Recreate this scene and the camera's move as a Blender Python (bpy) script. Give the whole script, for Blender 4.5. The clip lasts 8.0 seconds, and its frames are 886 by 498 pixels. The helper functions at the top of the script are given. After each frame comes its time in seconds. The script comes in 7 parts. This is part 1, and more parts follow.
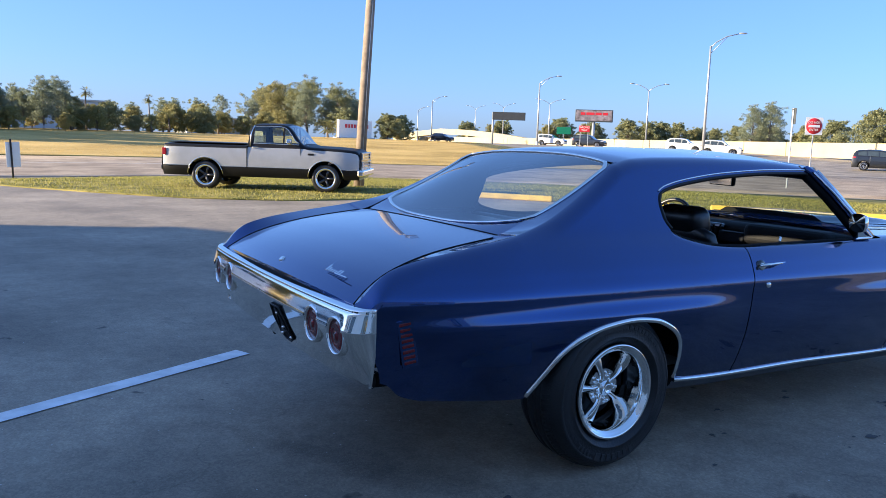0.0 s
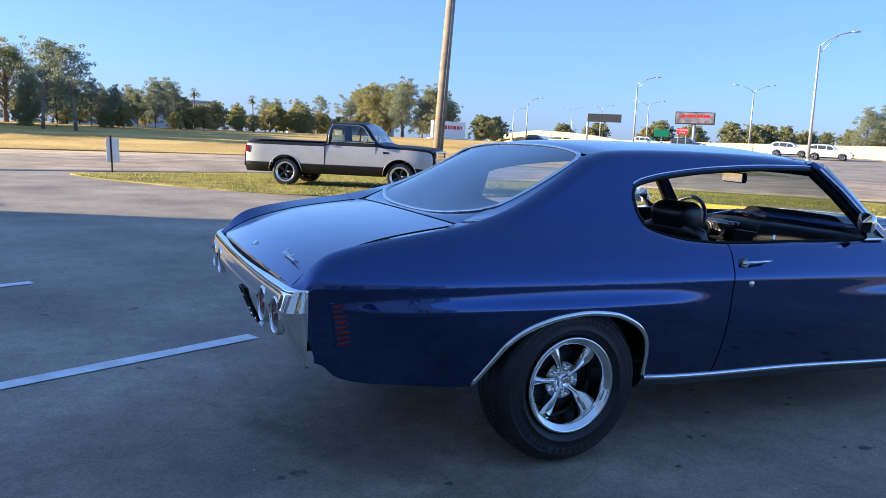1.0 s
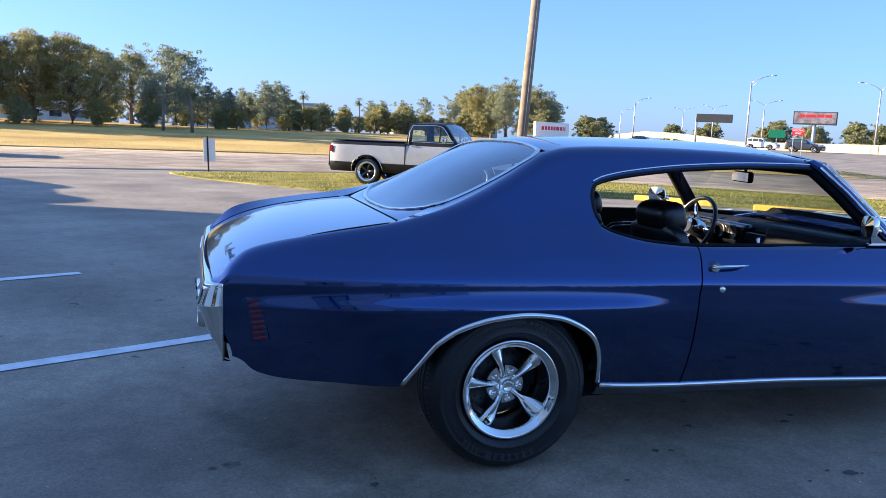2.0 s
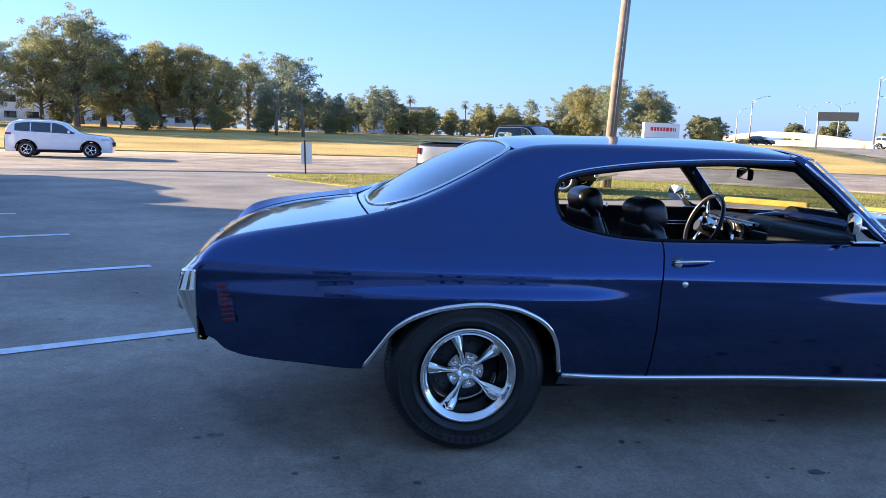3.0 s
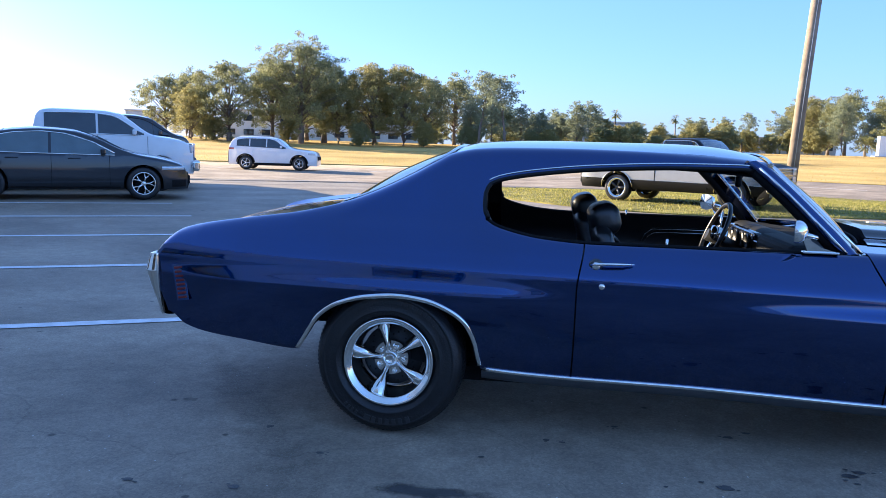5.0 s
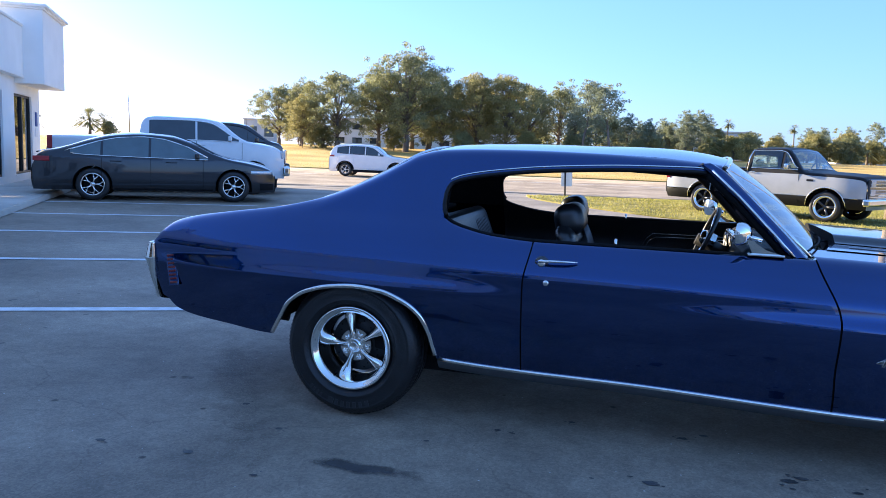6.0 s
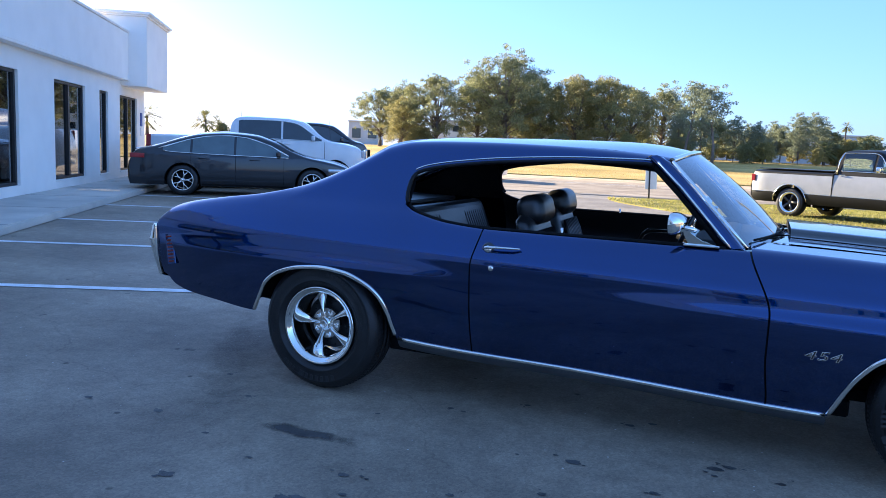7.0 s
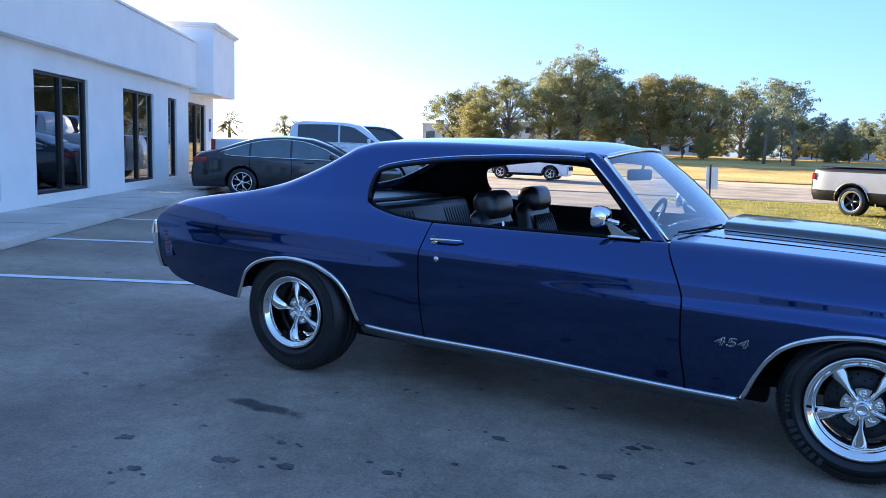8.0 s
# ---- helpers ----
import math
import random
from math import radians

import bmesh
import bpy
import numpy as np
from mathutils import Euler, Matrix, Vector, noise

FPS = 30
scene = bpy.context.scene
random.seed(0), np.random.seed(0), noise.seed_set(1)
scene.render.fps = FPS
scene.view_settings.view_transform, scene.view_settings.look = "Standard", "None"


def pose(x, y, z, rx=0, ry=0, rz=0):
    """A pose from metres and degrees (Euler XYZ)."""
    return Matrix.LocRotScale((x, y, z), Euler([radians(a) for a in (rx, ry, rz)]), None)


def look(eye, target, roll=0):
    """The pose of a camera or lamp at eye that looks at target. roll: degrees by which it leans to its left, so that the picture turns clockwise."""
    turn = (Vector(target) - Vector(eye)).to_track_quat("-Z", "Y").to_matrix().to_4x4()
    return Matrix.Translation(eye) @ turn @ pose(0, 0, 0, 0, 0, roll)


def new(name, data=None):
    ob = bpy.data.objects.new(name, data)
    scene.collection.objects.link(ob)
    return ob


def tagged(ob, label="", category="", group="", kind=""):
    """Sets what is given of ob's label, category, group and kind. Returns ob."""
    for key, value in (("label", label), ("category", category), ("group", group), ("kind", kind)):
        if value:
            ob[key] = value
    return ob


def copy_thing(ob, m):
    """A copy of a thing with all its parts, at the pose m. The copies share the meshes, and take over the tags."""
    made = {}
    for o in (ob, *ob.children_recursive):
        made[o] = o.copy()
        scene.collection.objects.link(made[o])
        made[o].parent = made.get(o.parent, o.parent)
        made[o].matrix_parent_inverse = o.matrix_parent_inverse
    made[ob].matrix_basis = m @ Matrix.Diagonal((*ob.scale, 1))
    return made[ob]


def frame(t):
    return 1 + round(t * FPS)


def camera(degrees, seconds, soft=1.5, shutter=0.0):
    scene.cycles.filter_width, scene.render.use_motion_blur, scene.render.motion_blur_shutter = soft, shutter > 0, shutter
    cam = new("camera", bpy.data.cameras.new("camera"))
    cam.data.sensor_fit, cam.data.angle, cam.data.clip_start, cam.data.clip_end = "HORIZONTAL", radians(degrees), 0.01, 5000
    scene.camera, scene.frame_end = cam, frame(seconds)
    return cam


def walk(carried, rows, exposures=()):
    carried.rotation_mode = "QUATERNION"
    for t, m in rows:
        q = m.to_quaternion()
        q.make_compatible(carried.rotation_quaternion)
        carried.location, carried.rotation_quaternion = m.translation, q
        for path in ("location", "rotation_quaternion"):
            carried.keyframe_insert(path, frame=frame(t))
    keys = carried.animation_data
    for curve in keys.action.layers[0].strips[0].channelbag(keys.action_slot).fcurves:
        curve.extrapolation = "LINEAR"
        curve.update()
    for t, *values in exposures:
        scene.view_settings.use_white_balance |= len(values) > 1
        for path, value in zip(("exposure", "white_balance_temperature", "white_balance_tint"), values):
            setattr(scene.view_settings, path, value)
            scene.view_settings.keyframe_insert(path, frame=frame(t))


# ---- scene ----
cam = camera(59.5, 8.0, 0.5)

PATH = [
    (0, (-2.294, -3.237, 1.369), (-1.254, -1.551, 1.093), 1.9),
    (0.5, (-2.082, -3.455, 1.352), (-1.144, -1.71, 1.074), 2.2),
    (1, (-1.81, -3.545, 1.339), (-0.984, -1.745, 1.058), 2.4),
    (1.5, (-1.473, -3.614, 1.339), (-0.767, -1.764, 1.056), 2.5),
    (3, (-0.607, -4.049, 1.35), (-0.304, -2.094, 1.058), 1.8),
    (3.5, (-0.343, -4.209, 1.327), (-0.166, -2.237, 1.042), 1.7),
    (4, (-0.032, -4.255, 1.336), (0.011, -2.275, 1.056), 1.6),
    (4.5, (0.294, -4.285, 1.335), (0.201, -2.306, 1.061), 1.6),
    (6, (1.339, -4.384, 1.317), (0.842, -2.464, 1.063), 2.1),
    (6.5, (1.719, -4.422, 1.299), (1.09, -2.541, 1.042), 2.3),
    (7, (2.066, -4.367, 1.29), (1.322, -2.529, 1.032), 2.5),
    (7.5, (2.413, -4.337, 1.304), (1.572, -2.541, 1.044), 2.4),
    (8, (2.757, -4.365, 1.301), (1.835, -2.61, 1.041), 1.9),
]
walk(cam, [(t, look(eye, target, roll)) for t, eye, target, roll in PATH], ((0.0, 1.68, 4900, 32), (3.0, 1.96, 4900, 34), (5.0, 2.06, 4900, 33), (8.0, 2.12, 4900, 31)))
# ---------------------------------------------------------------- light
SUN = Vector((-0.915, 0.40, 0)).normalized() * math.cos(radians(15)) + Vector((0, 0, math.sin(radians(15))))
world = bpy.data.worlds.new("sky")
scene.world = world
world.use_nodes = True
sky = world.node_tree.nodes.new("ShaderNodeTexSky")
sky.sky_type = "NISHITA"
sky.sun_disc = False
sky.sun_elevation = radians(15)
sky.sun_rotation = math.atan2(SUN.x, SUN.y)
sky.air_density, sky.dust_density, sky.ozone_density = 1.0, 0.7, 4.1
world.node_tree.nodes["Background"].inputs["Strength"].default_value = 0.08
# thin high haze evens the sky out
haze = world.node_tree.nodes.new("ShaderNodeMix")
haze.data_type = "RGBA"
haze.inputs["Factor"].default_value = 0.48
haze.inputs[7].default_value = (1.14, 1.86, 2.04, 1)
world.node_tree.links.new(sky.outputs[0], haze.inputs[6])
world.node_tree.links.new(haze.outputs[2], world.node_tree.nodes["Background"].inputs["Color"])
sun = new("sun", bpy.data.lights.new("sun", "SUN"))
sun.data.energy, sun.data.angle, sun.data.color = 5.0, radians(0.6), (1.0, 0.77, 0.32)
sun.matrix_world = Matrix.Translation((0, 0, 60)) @ SUN.to_track_quat("Z", "Y").to_matrix().to_4x4()

# ---------------------------------------------------------------- materials


def material(name, color, rough=0.5, metal=0.0, coat=0.0, vary=0.12, scale=6.0, bump=0.0, fine=60.0, spec=0.5, second=None, trans=0.0):
    """A surface with grain at two scales; second: the colour of its larger patches."""
    m = bpy.data.materials.new(name)
    m.use_nodes = True
    t = m.node_tree
    b = t.nodes["Principled BSDF"]
    b.inputs["Roughness"].default_value, b.inputs["Metallic"].default_value = rough, metal
    b.inputs["Coat Weight"].default_value, b.inputs["Coat Roughness"].default_value = coat, 0.02
    b.inputs["Specular IOR Level"].default_value = spec
    b.inputs["Transmission Weight"].default_value = trans
    place = t.nodes.new("ShaderNodeTexCoord")
    big = t.nodes.new("ShaderNodeTexNoise")
    big.inputs["Scale"].default_value, big.inputs["Detail"].default_value = scale, 6
    t.links.new(place.outputs["Object"], big.inputs["Vector"])
    small = t.nodes.new("ShaderNodeTexNoise")
    small.inputs["Scale"].default_value, small.inputs["Detail"].default_value = fine, 3
    t.links.new(place.outputs["Object"], small.inputs["Vector"])
    ramp = t.nodes.new("ShaderNodeValToRGB")
    dark = [c * (1 - vary) for c in color]
    light = list(second) if second else [min(1, c * (1 + vary)) for c in color]
    ramp.color_ramp.elements[0].position, ramp.color_ramp.elements[1].position = 0.35, 0.66
    ramp.color_ramp.elements[0].color, ramp.color_ramp.elements[1].color = (*dark, 1), (*light, 1)
    t.links.new(big.outputs["Fac"], ramp.inputs["Fac"])
    mix = t.nodes.new("ShaderNodeMixRGB")
    mix.blend_type = "OVERLAY"
    mix.inputs["Fac"].default_value = vary
    t.links.new(ramp.outputs["Color"], mix.inputs["Color1"])
    t.links.new(small.outputs["Fac"], mix.inputs["Color2"])
    t.links.new(mix.outputs["Color"], b.inputs["Base Color"])
    if bump:
        n = t.nodes.new("ShaderNodeBump")
        n.inputs["Strength"].default_value, n.inputs["Distance"].default_value = bump, 0.01
        t.links.new(small.outputs["Fac"], n.inputs["Height"])
        t.links.new(n.outputs["Normal"], b.inputs["Normal"])
    return m


def plain_bsdf(m):
    return m.node_tree.nodes["Principled BSDF"]


BLUE = material("blue_metallic_paint", (0.0010, 0.0280, 0.156), 0.16, 1.0, 1.0, 0.05, 3, 0, 900)
BLUE.node_tree.nodes["Principled BSDF"].inputs["Coat IOR"].default_value = 1.68
BLUE.node_tree.nodes["Principled BSDF"].inputs["Coat Roughness"].default_value = 0.008
CHROME = material("chrome", (0.88, 0.87, 0.83), 0.05, 1.0, 0, 0.02, 5)
ALLOY = material("polished_alloy", (0.80, 0.785, 0.75), 0.09, 1.0, 0, 0.06, 14)
DISCGREY = material("brake_steel", (0.035, 0.036, 0.038), 0.45, 0.7, 0, 0.2, 20)
RUBBER = material("tyre_rubber", (0.012, 0.012, 0.013), 0.42, 0, 0, 0.25, 9, 0.25, 120)
LETTER = material("tyre_lettering", (0.024, 0.024, 0.025), 0.5, 0, 0, 0.1)
BLACK = material("black_vinyl", (0.012, 0.012, 0.013), 0.34, 0, 0, 0.2, 12, 0.10, 160, 0.7)
DASHPAD = material("black_dash_pad", (0.009, 0.009, 0.010), 0.6, 0, 0, 0.2, 12, 0.10, 160, 0.3)
MATTE = material("black_underbody", (0.007, 0.007, 0.008), 0.8, 0, 0, 0.3, 8, 0.2, 60, 0.2)
GLOSSBLACK = material("black_paint", (0.008, 0.008, 0.010), 0.22, 0, 1.0, 0.05, 4)
SILVER = material("silver_metallic_paint", (0.44, 0.445, 0.455), 0.32, 0.3, 1.0, 0.05, 4)
WHITEPAINT = material("white_car_paint", (0.78, 0.79, 0.80), 0.3, 0, 1.0, 0.03, 4)
GREYPAINT = material("dark_grey_metallic_paint", (0.022, 0.024, 0.030), 0.28, 0.5, 1.0, 0.05, 4)
REDLENS = material("red_lens", (0.12, 0.004, 0.006), 0.25, 0, 0.4, 0.1, 30)
TAILRED = material("bright_red_lens", (0.34, 0.010, 0.014), 0.3, 0, 0.5, 0.1, 30)
AMBER = material("amber_lens", (0.55, 0.16, 0.01), 0.2, 0, 1.0, 0.1, 30)
HEADLENS = material("headlamp_lens", (0.55, 0.58, 0.62), 0.08, 0.3, 1.0, 0.1, 30)
TINT = material("tinted_glass", (0.035, 0.046, 0.052), 0.04, 0, 1.0, 0.1, 3)
STUCCO = material("white_stucco", (0.93, 0.90, 0.84), 0.85, 0, 0, 0.03, 1.5, 0.35, 90)
FRAMEDARK = material("bronze_window_frame", (0.022, 0.020, 0.019), 0.45, 0.3, 0, 0.1, 10)
CONCRETE = material("pale_concrete", (0.60, 0.56, 0.49), 0.9, 0, 0, 0.12, 1.2, 0.3, 50, 0.3)
BARRIER = material("cream_concrete", (0.46, 0.385, 0.225), 0.9, 0, 0, 0.08, 0.3, 0.2, 20, 0.3)
YELLOW = material("yellow_paint", (0.72, 0.46, 0.03), 0.6, 0, 0, 0.15, 5, 0.2, 80)
WHITELINE = material("white_road_paint", (0.82, 0.83, 0.84), 0.7, 0, 0, 0.12, 9, 0.3, 120)
BARK = material("bark", (0.16, 0.135, 0.115), 0.9, 0, 0, 0.3, 3, 0.6, 30)
WOODPOLE = material("weathered_pole_wood", (0.26, 0.20, 0.14), 0.85, 0, 0, 0.25, 4, 0.4, 40)
GALV = material("galvanised_steel", (0.45, 0.46, 0.47), 0.45, 0.6, 0, 0.1, 6)
SIGNWHITE = material("white_sign", (0.80, 0.80, 0.79), 0.5, 0, 0, 0.03, 4)
SIGNRED = material("red_sign", (0.55, 0.02, 0.025), 0.5, 0, 0, 0.05, 4)
SIGNGREEN = material("green_sign", (0.01, 0.18, 0.09), 0.5, 0, 0, 0.05, 4)
SIGNBACK = material("dark_sign_back", (0.06, 0.065, 0.07), 0.6, 0.2, 0, 0.1, 4)
METALSIDING = material("pale_metal_siding", (0.48, 0.51, 0.55), 0.6, 0.1, 0, 0.08, 0.6)
WHITEWALL = material("white_render", (0.80, 0.80, 0.78), 0.8, 0, 0, 0.05, 0.8, 0.1, 20)
# dark base colour stands in for the dimness indoors
INTERIOR = material("dim_painted_interior", (0.10, 0.095, 0.09), 0.9, 0, 0, 0.2, 1)
BOARD = material("billboard_face", (0.22, 0.19, 0.21), 0.6, 0, 0, 0.5, 0.9, 0, 3)


def leafy(name, dark, light):
    """Leaves that differ from leaf to leaf and let some light through."""
    m = bpy.data.materials.new(name)
    m.use_nodes = True
    t = m.node_tree
    b = t.nodes["Principled BSDF"]
    b.inputs["Roughness"].default_value = 0.6
    geo, ramp = t.nodes.new("ShaderNodeNewGeometry"), t.nodes.new("ShaderNodeValToRGB")
    ramp.color_ramp.elements[0].color, ramp.color_ramp.elements[1].color = (*dark, 1), (*light, 1)
    t.links.new(geo.outputs["Random Per Island"], ramp.inputs["Fac"])
    t.links.new(ramp.outputs["Color"], b.inputs["Base Color"])
    thin, mix = t.nodes.new("ShaderNodeBsdfTranslucent"), t.nodes.new("ShaderNodeMixShader")
    t.links.new(ramp.outputs["Color"], thin.inputs["Color"])
    mix.inputs["Fac"].default_value = 0.45
    t.links.new(b.outputs[0], mix.inputs[1])
    t.links.new(thin.outputs[0], mix.inputs[2])
    t.links.new(mix.outputs[0], t.nodes["Material Output"].inputs["Surface"])
    return m


OAKLEAF = leafy("oak_leaves", (0.13, 0.15, 0.072), (0.39, 0.385, 0.17))
GOLDLEAF = leafy("yellowing_leaves", (0.17, 0.17, 0.06), (0.46, 0.41, 0.15))
PINELEAF = leafy("grey_green_leaves", (0.13, 0.155, 0.10), (0.37, 0.40, 0.24))
PALMLEAF = leafy("palm_fronds", (0.08, 0.095, 0.03), (0.30, 0.28, 0.09))
LAWN = leafy("lawn_blades", (0.19, 0.195, 0.03), (0.44, 0.39, 0.08))
DRY = leafy("dry_grass_blades", (0.45, 0.31, 0.08), (0.66, 0.48, 0.15))


def glazing(name, tint, amount=0.05, haze=0.01, bent=3.5):
    """Clear glass for a thin pane: it lets light straight through and mirrors more at a grazing angle."""
    m = bpy.data.materials.new(name)
    m.use_nodes = True
    t = m.node_tree
    t.nodes.remove(t.nodes["Principled BSDF"])
    clear, gloss = t.nodes.new("ShaderNodeBsdfTransparent"), t.nodes.new("ShaderNodeBsdfGlossy")
    mix, fres = t.nodes.new("ShaderNodeMixShader"), t.nodes.new("ShaderNodeLayerWeight")
    clear.inputs["Color"].default_value = (*tint, 1)
    gloss.inputs["Roughness"].default_value = haze
    fres.inputs["Blend"].default_value = 0.5
    bend, gain = t.nodes.new("ShaderNodeMath"), t.nodes.new("ShaderNodeMath")
    bend.operation, gain.operation, gain.use_clamp = "POWER", "MULTIPLY_ADD", True
    bend.inputs[1].default_value = bent
    gain.inputs[1].default_value, gain.inputs[2].default_value = 0.95, amount
    t.links.new(fres.outputs["Facing"], bend.inputs[0])
    t.links.new(bend.outputs[0], gain.inputs[0])
    t.links.new(gain.outputs[0], mix.inputs["Fac"])
    t.links.new(clear.outputs[0], mix.inputs[1])
    t.links.new(gloss.outputs[0], mix.inputs[2])
    t.links.new(mix.outputs[0], t.nodes["Material Output"].inputs["Surface"])
    return m


GLASS = glazing("car_glass", (0.74, 0.84, 0.84), 0.10)
SCREEN = glazing("windscreen_glass", (0.80, 0.89, 0.89), 0.08, 0.02, 2.2)
LOWBLACK = material("satin_black_paint", (0.008, 0.008, 0.009), 0.45, 0, 0.0, 0.1, 4, 0, 60, 0.25)
BACKGLASS = glazing("rear_window_glass", (0.74, 0.84, 0.85), 0.10, 0.02, 2.2)
PALETINT = material("pale_tinted_glass", (0.10, 0.14, 0.155), 0.04, 0, 1.0, 0.1, 3)
PANE = glazing("window_glass", (0.42, 0.45, 0.47), 0.16)


def asphalt(name, base, patch, stains, rough=0.66, spec=0.45):
    """Worn asphalt: aggregate grain, broad pale wear and dark oil spots."""
    m = material(name, base, rough, 0, 0, 0.25, 0.5, 0.3, 140, spec, patch)
    t = m.node_tree
    b = t.nodes["Principled BSDF"]
    place = t.nodes.new("ShaderNodeTexCoord")
    old = b.inputs["Base Color"].links[0].from_socket
    # oil spots
    v = t.nodes.new("ShaderNodeTexVoronoi")
    v.inputs["Scale"].default_value = 2.1
    warp = t.nodes.new("ShaderNodeTexNoise")
    warp.inputs["Scale"].default_value = 9
    add = t.nodes.new("ShaderNodeMixRGB")
    add.blend_type, add.inputs["Fac"].default_value = "ADD", 0.18
    t.links.new(place.outputs["Object"], add.inputs["Color1"])
    t.links.new(place.outputs["Object"], warp.inputs["Vector"])
    t.links.new(warp.outputs["Color"], add.inputs["Color2"])
    t.links.new(add.outputs["Color"], v.inputs["Vector"])
    r = t.nodes.new("ShaderNodeValToRGB")
    r.color_ramp.elements[0].position, r.color_ramp.elements[1].position = 0.07, 0.12
    r.color_ramp.elements[0].color, r.color_ramp.elements[1].color = (stains, stains, stains, 1), (1, 1, 1, 1)
    # each cell's own spot size; many cells have none
    part_of, size, ratio = t.nodes.new("ShaderNodeSeparateColor"), t.nodes.new("ShaderNodeMath"), t.nodes.new("ShaderNodeMath")
    t.links.new(v.outputs["Color"], part_of.inputs[0])
    size.operation, ratio.operation = "POWER", "DIVIDE"
    size.inputs[1].default_value = 2.2
    t.links.new(part_of.outputs[0], size.inputs[0])
    t.links.new(v.outputs["Distance"], ratio.inputs[0])
    t.links.new(size.outputs[0], ratio.inputs[1])
    t.links.new(ratio.outputs[0], r.inputs["Fac"])
    # broad tyre-worn and damp-dark areas
    n = t.nodes.new("ShaderNodeTexNoise")
    n.inputs["Scale"].default_value, n.inputs["Detail"].default_value = 0.9, 8
    t.links.new(place.outputs["Object"], n.inputs["Vector"])
    r2 = t.nodes.new("ShaderNodeValToRGB")
    r2.color_ramp.elements[0].position, r2.color_ramp.elements[1].position = 0.33, 0.6
    r2.color_ramp.elements[0].color, r2.color_ramp.elements[1].color = (0.74, 0.74, 0.74, 1), (1, 1, 1, 1)
    t.links.new(n.outputs["Fac"], r2.inputs["Fac"])
    # mottling a hand wide, and dark and pale stones in the binder
    n3 = t.nodes.new("ShaderNodeTexNoise")
    n3.inputs["Scale"].default_value, n3.inputs["Detail"].default_value, n3.inputs["Roughness"].default_value = 7, 8, 0.75
    t.links.new(place.outputs["Object"], n3.inputs["Vector"])
    r3 = t.nodes.new("ShaderNodeValToRGB")
    r3.color_ramp.elements[0].position, r3.color_ramp.elements[1].position = 0.30, 0.70
    r3.color_ramp.elements[0].color, r3.color_ramp.elements[1].color = (0.72, 0.72, 0.73, 1), (1.14, 1.14, 1.13, 1)
    t.links.new(n3.outputs["Fac"], r3.inputs["Fac"])
    v4 = t.nodes.new("ShaderNodeTexVoronoi")
    v4.inputs["Scale"].default_value = 95
    t.links.new(place.outputs["Object"], v4.inputs["Vector"])
    r4 = t.nodes.new("ShaderNodeValToRGB")
    r4.color_ramp.elements[0].position, r4.color_ramp.elements[1].position = 0.2, 0.95
    r4.color_ramp.elements[0].color, r4.color_ramp.elements[1].color = (0.84, 0.84, 0.84, 1), (1.18, 1.18, 1.17, 1)
    t.links.new(v4.outputs["Color"], r4.inputs["Fac"])
    # small drips
    v5, r5, cut, size5, ratio5 = (t.nodes.new("ShaderNode" + k) for k in ("TexVoronoi", "ValToRGB", "SeparateColor", "Math", "Math"))
    v5.inputs["Scale"].default_value = 6.5
    t.links.new(place.outputs["Object"], v5.inputs["Vector"])
    t.links.new(v5.outputs["Color"], cut.inputs[0])
    size5.operation, ratio5.operation, size5.inputs[1].default_value = "POWER", "DIVIDE", 6
    t.links.new(cut.outputs[1], size5.inputs[0])
    t.links.new(v5.outputs["Distance"], ratio5.inputs[0])
    t.links.new(size5.outputs[0], ratio5.inputs[1])
    t.links.new(ratio5.outputs[0], r5.inputs["Fac"])
    r5.color_ramp.elements[0].position, r5.color_ramp.elements[1].position = 0.08, 0.16
    r5.color_ramp.elements[0].color, r5.color_ramp.elements[1].color = (stains, stains, stains, 1), (1, 1, 1, 1)
    # hair cracks along warped cell edges, broken up, and scattered pale chips
    warp6, add6, v6, r6, n6, lift6 = (t.nodes.new("ShaderNode" + k) for k in ("TexNoise", "MixRGB", "TexVoronoi", "ValToRGB", "TexNoise", "MixRGB"))
    warp6.inputs["Scale"].default_value, warp6.inputs["Detail"].default_value = 1.7, 5
    t.links.new(place.outputs["Object"], warp6.inputs["Vector"])
    add6.blend_type, add6.inputs["Fac"].default_value = "ADD", 0.7
    t.links.new(place.outputs["Object"], add6.inputs["Color1"])
    t.links.new(warp6.outputs["Color"], add6.inputs["Color2"])
    v6.feature, v6.inputs["Scale"].default_value = "DISTANCE_TO_EDGE", 0.42
    t.links.new(add6.outputs["Color"], v6.inputs["Vector"])
    r6.color_ramp.elements[0].position, r6.color_ramp.elements[1].position = 0.0, 0.0035
    r6.color_ramp.elements[0].color, r6.color_ramp.elements[1].color = (0.55, 0.55, 0.55, 1), (1, 1, 1, 1)
    t.links.new(v6.outputs["Distance"], r6.inputs["Fac"])
    n6.inputs["Scale"].default_value = 0.8
    t.links.new(place.outputs["Object"], n6.inputs["Vector"])
    t.links.new(n6.outputs["Fac"], lift6.inputs["Fac"])
    t.links.new(r6.outputs["Color"], lift6.inputs["Color1"])
    lift6.inputs["Color2"].default_value = (1, 1, 1, 1)
    v7, cut7, r7, near7, both7, white7 = (t.nodes.new("ShaderNode" + k) for k in ("TexVoronoi", "SeparateColor", "Math", "Math", "Math", "MixRGB"))
    v7.inputs["Scale"].default_value = 34
    t.links.new(place.outputs["Object"], v7.inputs["Vector"])
    t.links.new(v7.outputs["Color"], cut7.inputs[0])
    r7.operation, r7.inputs[1].default_value = "GREATER_THAN", 0.975
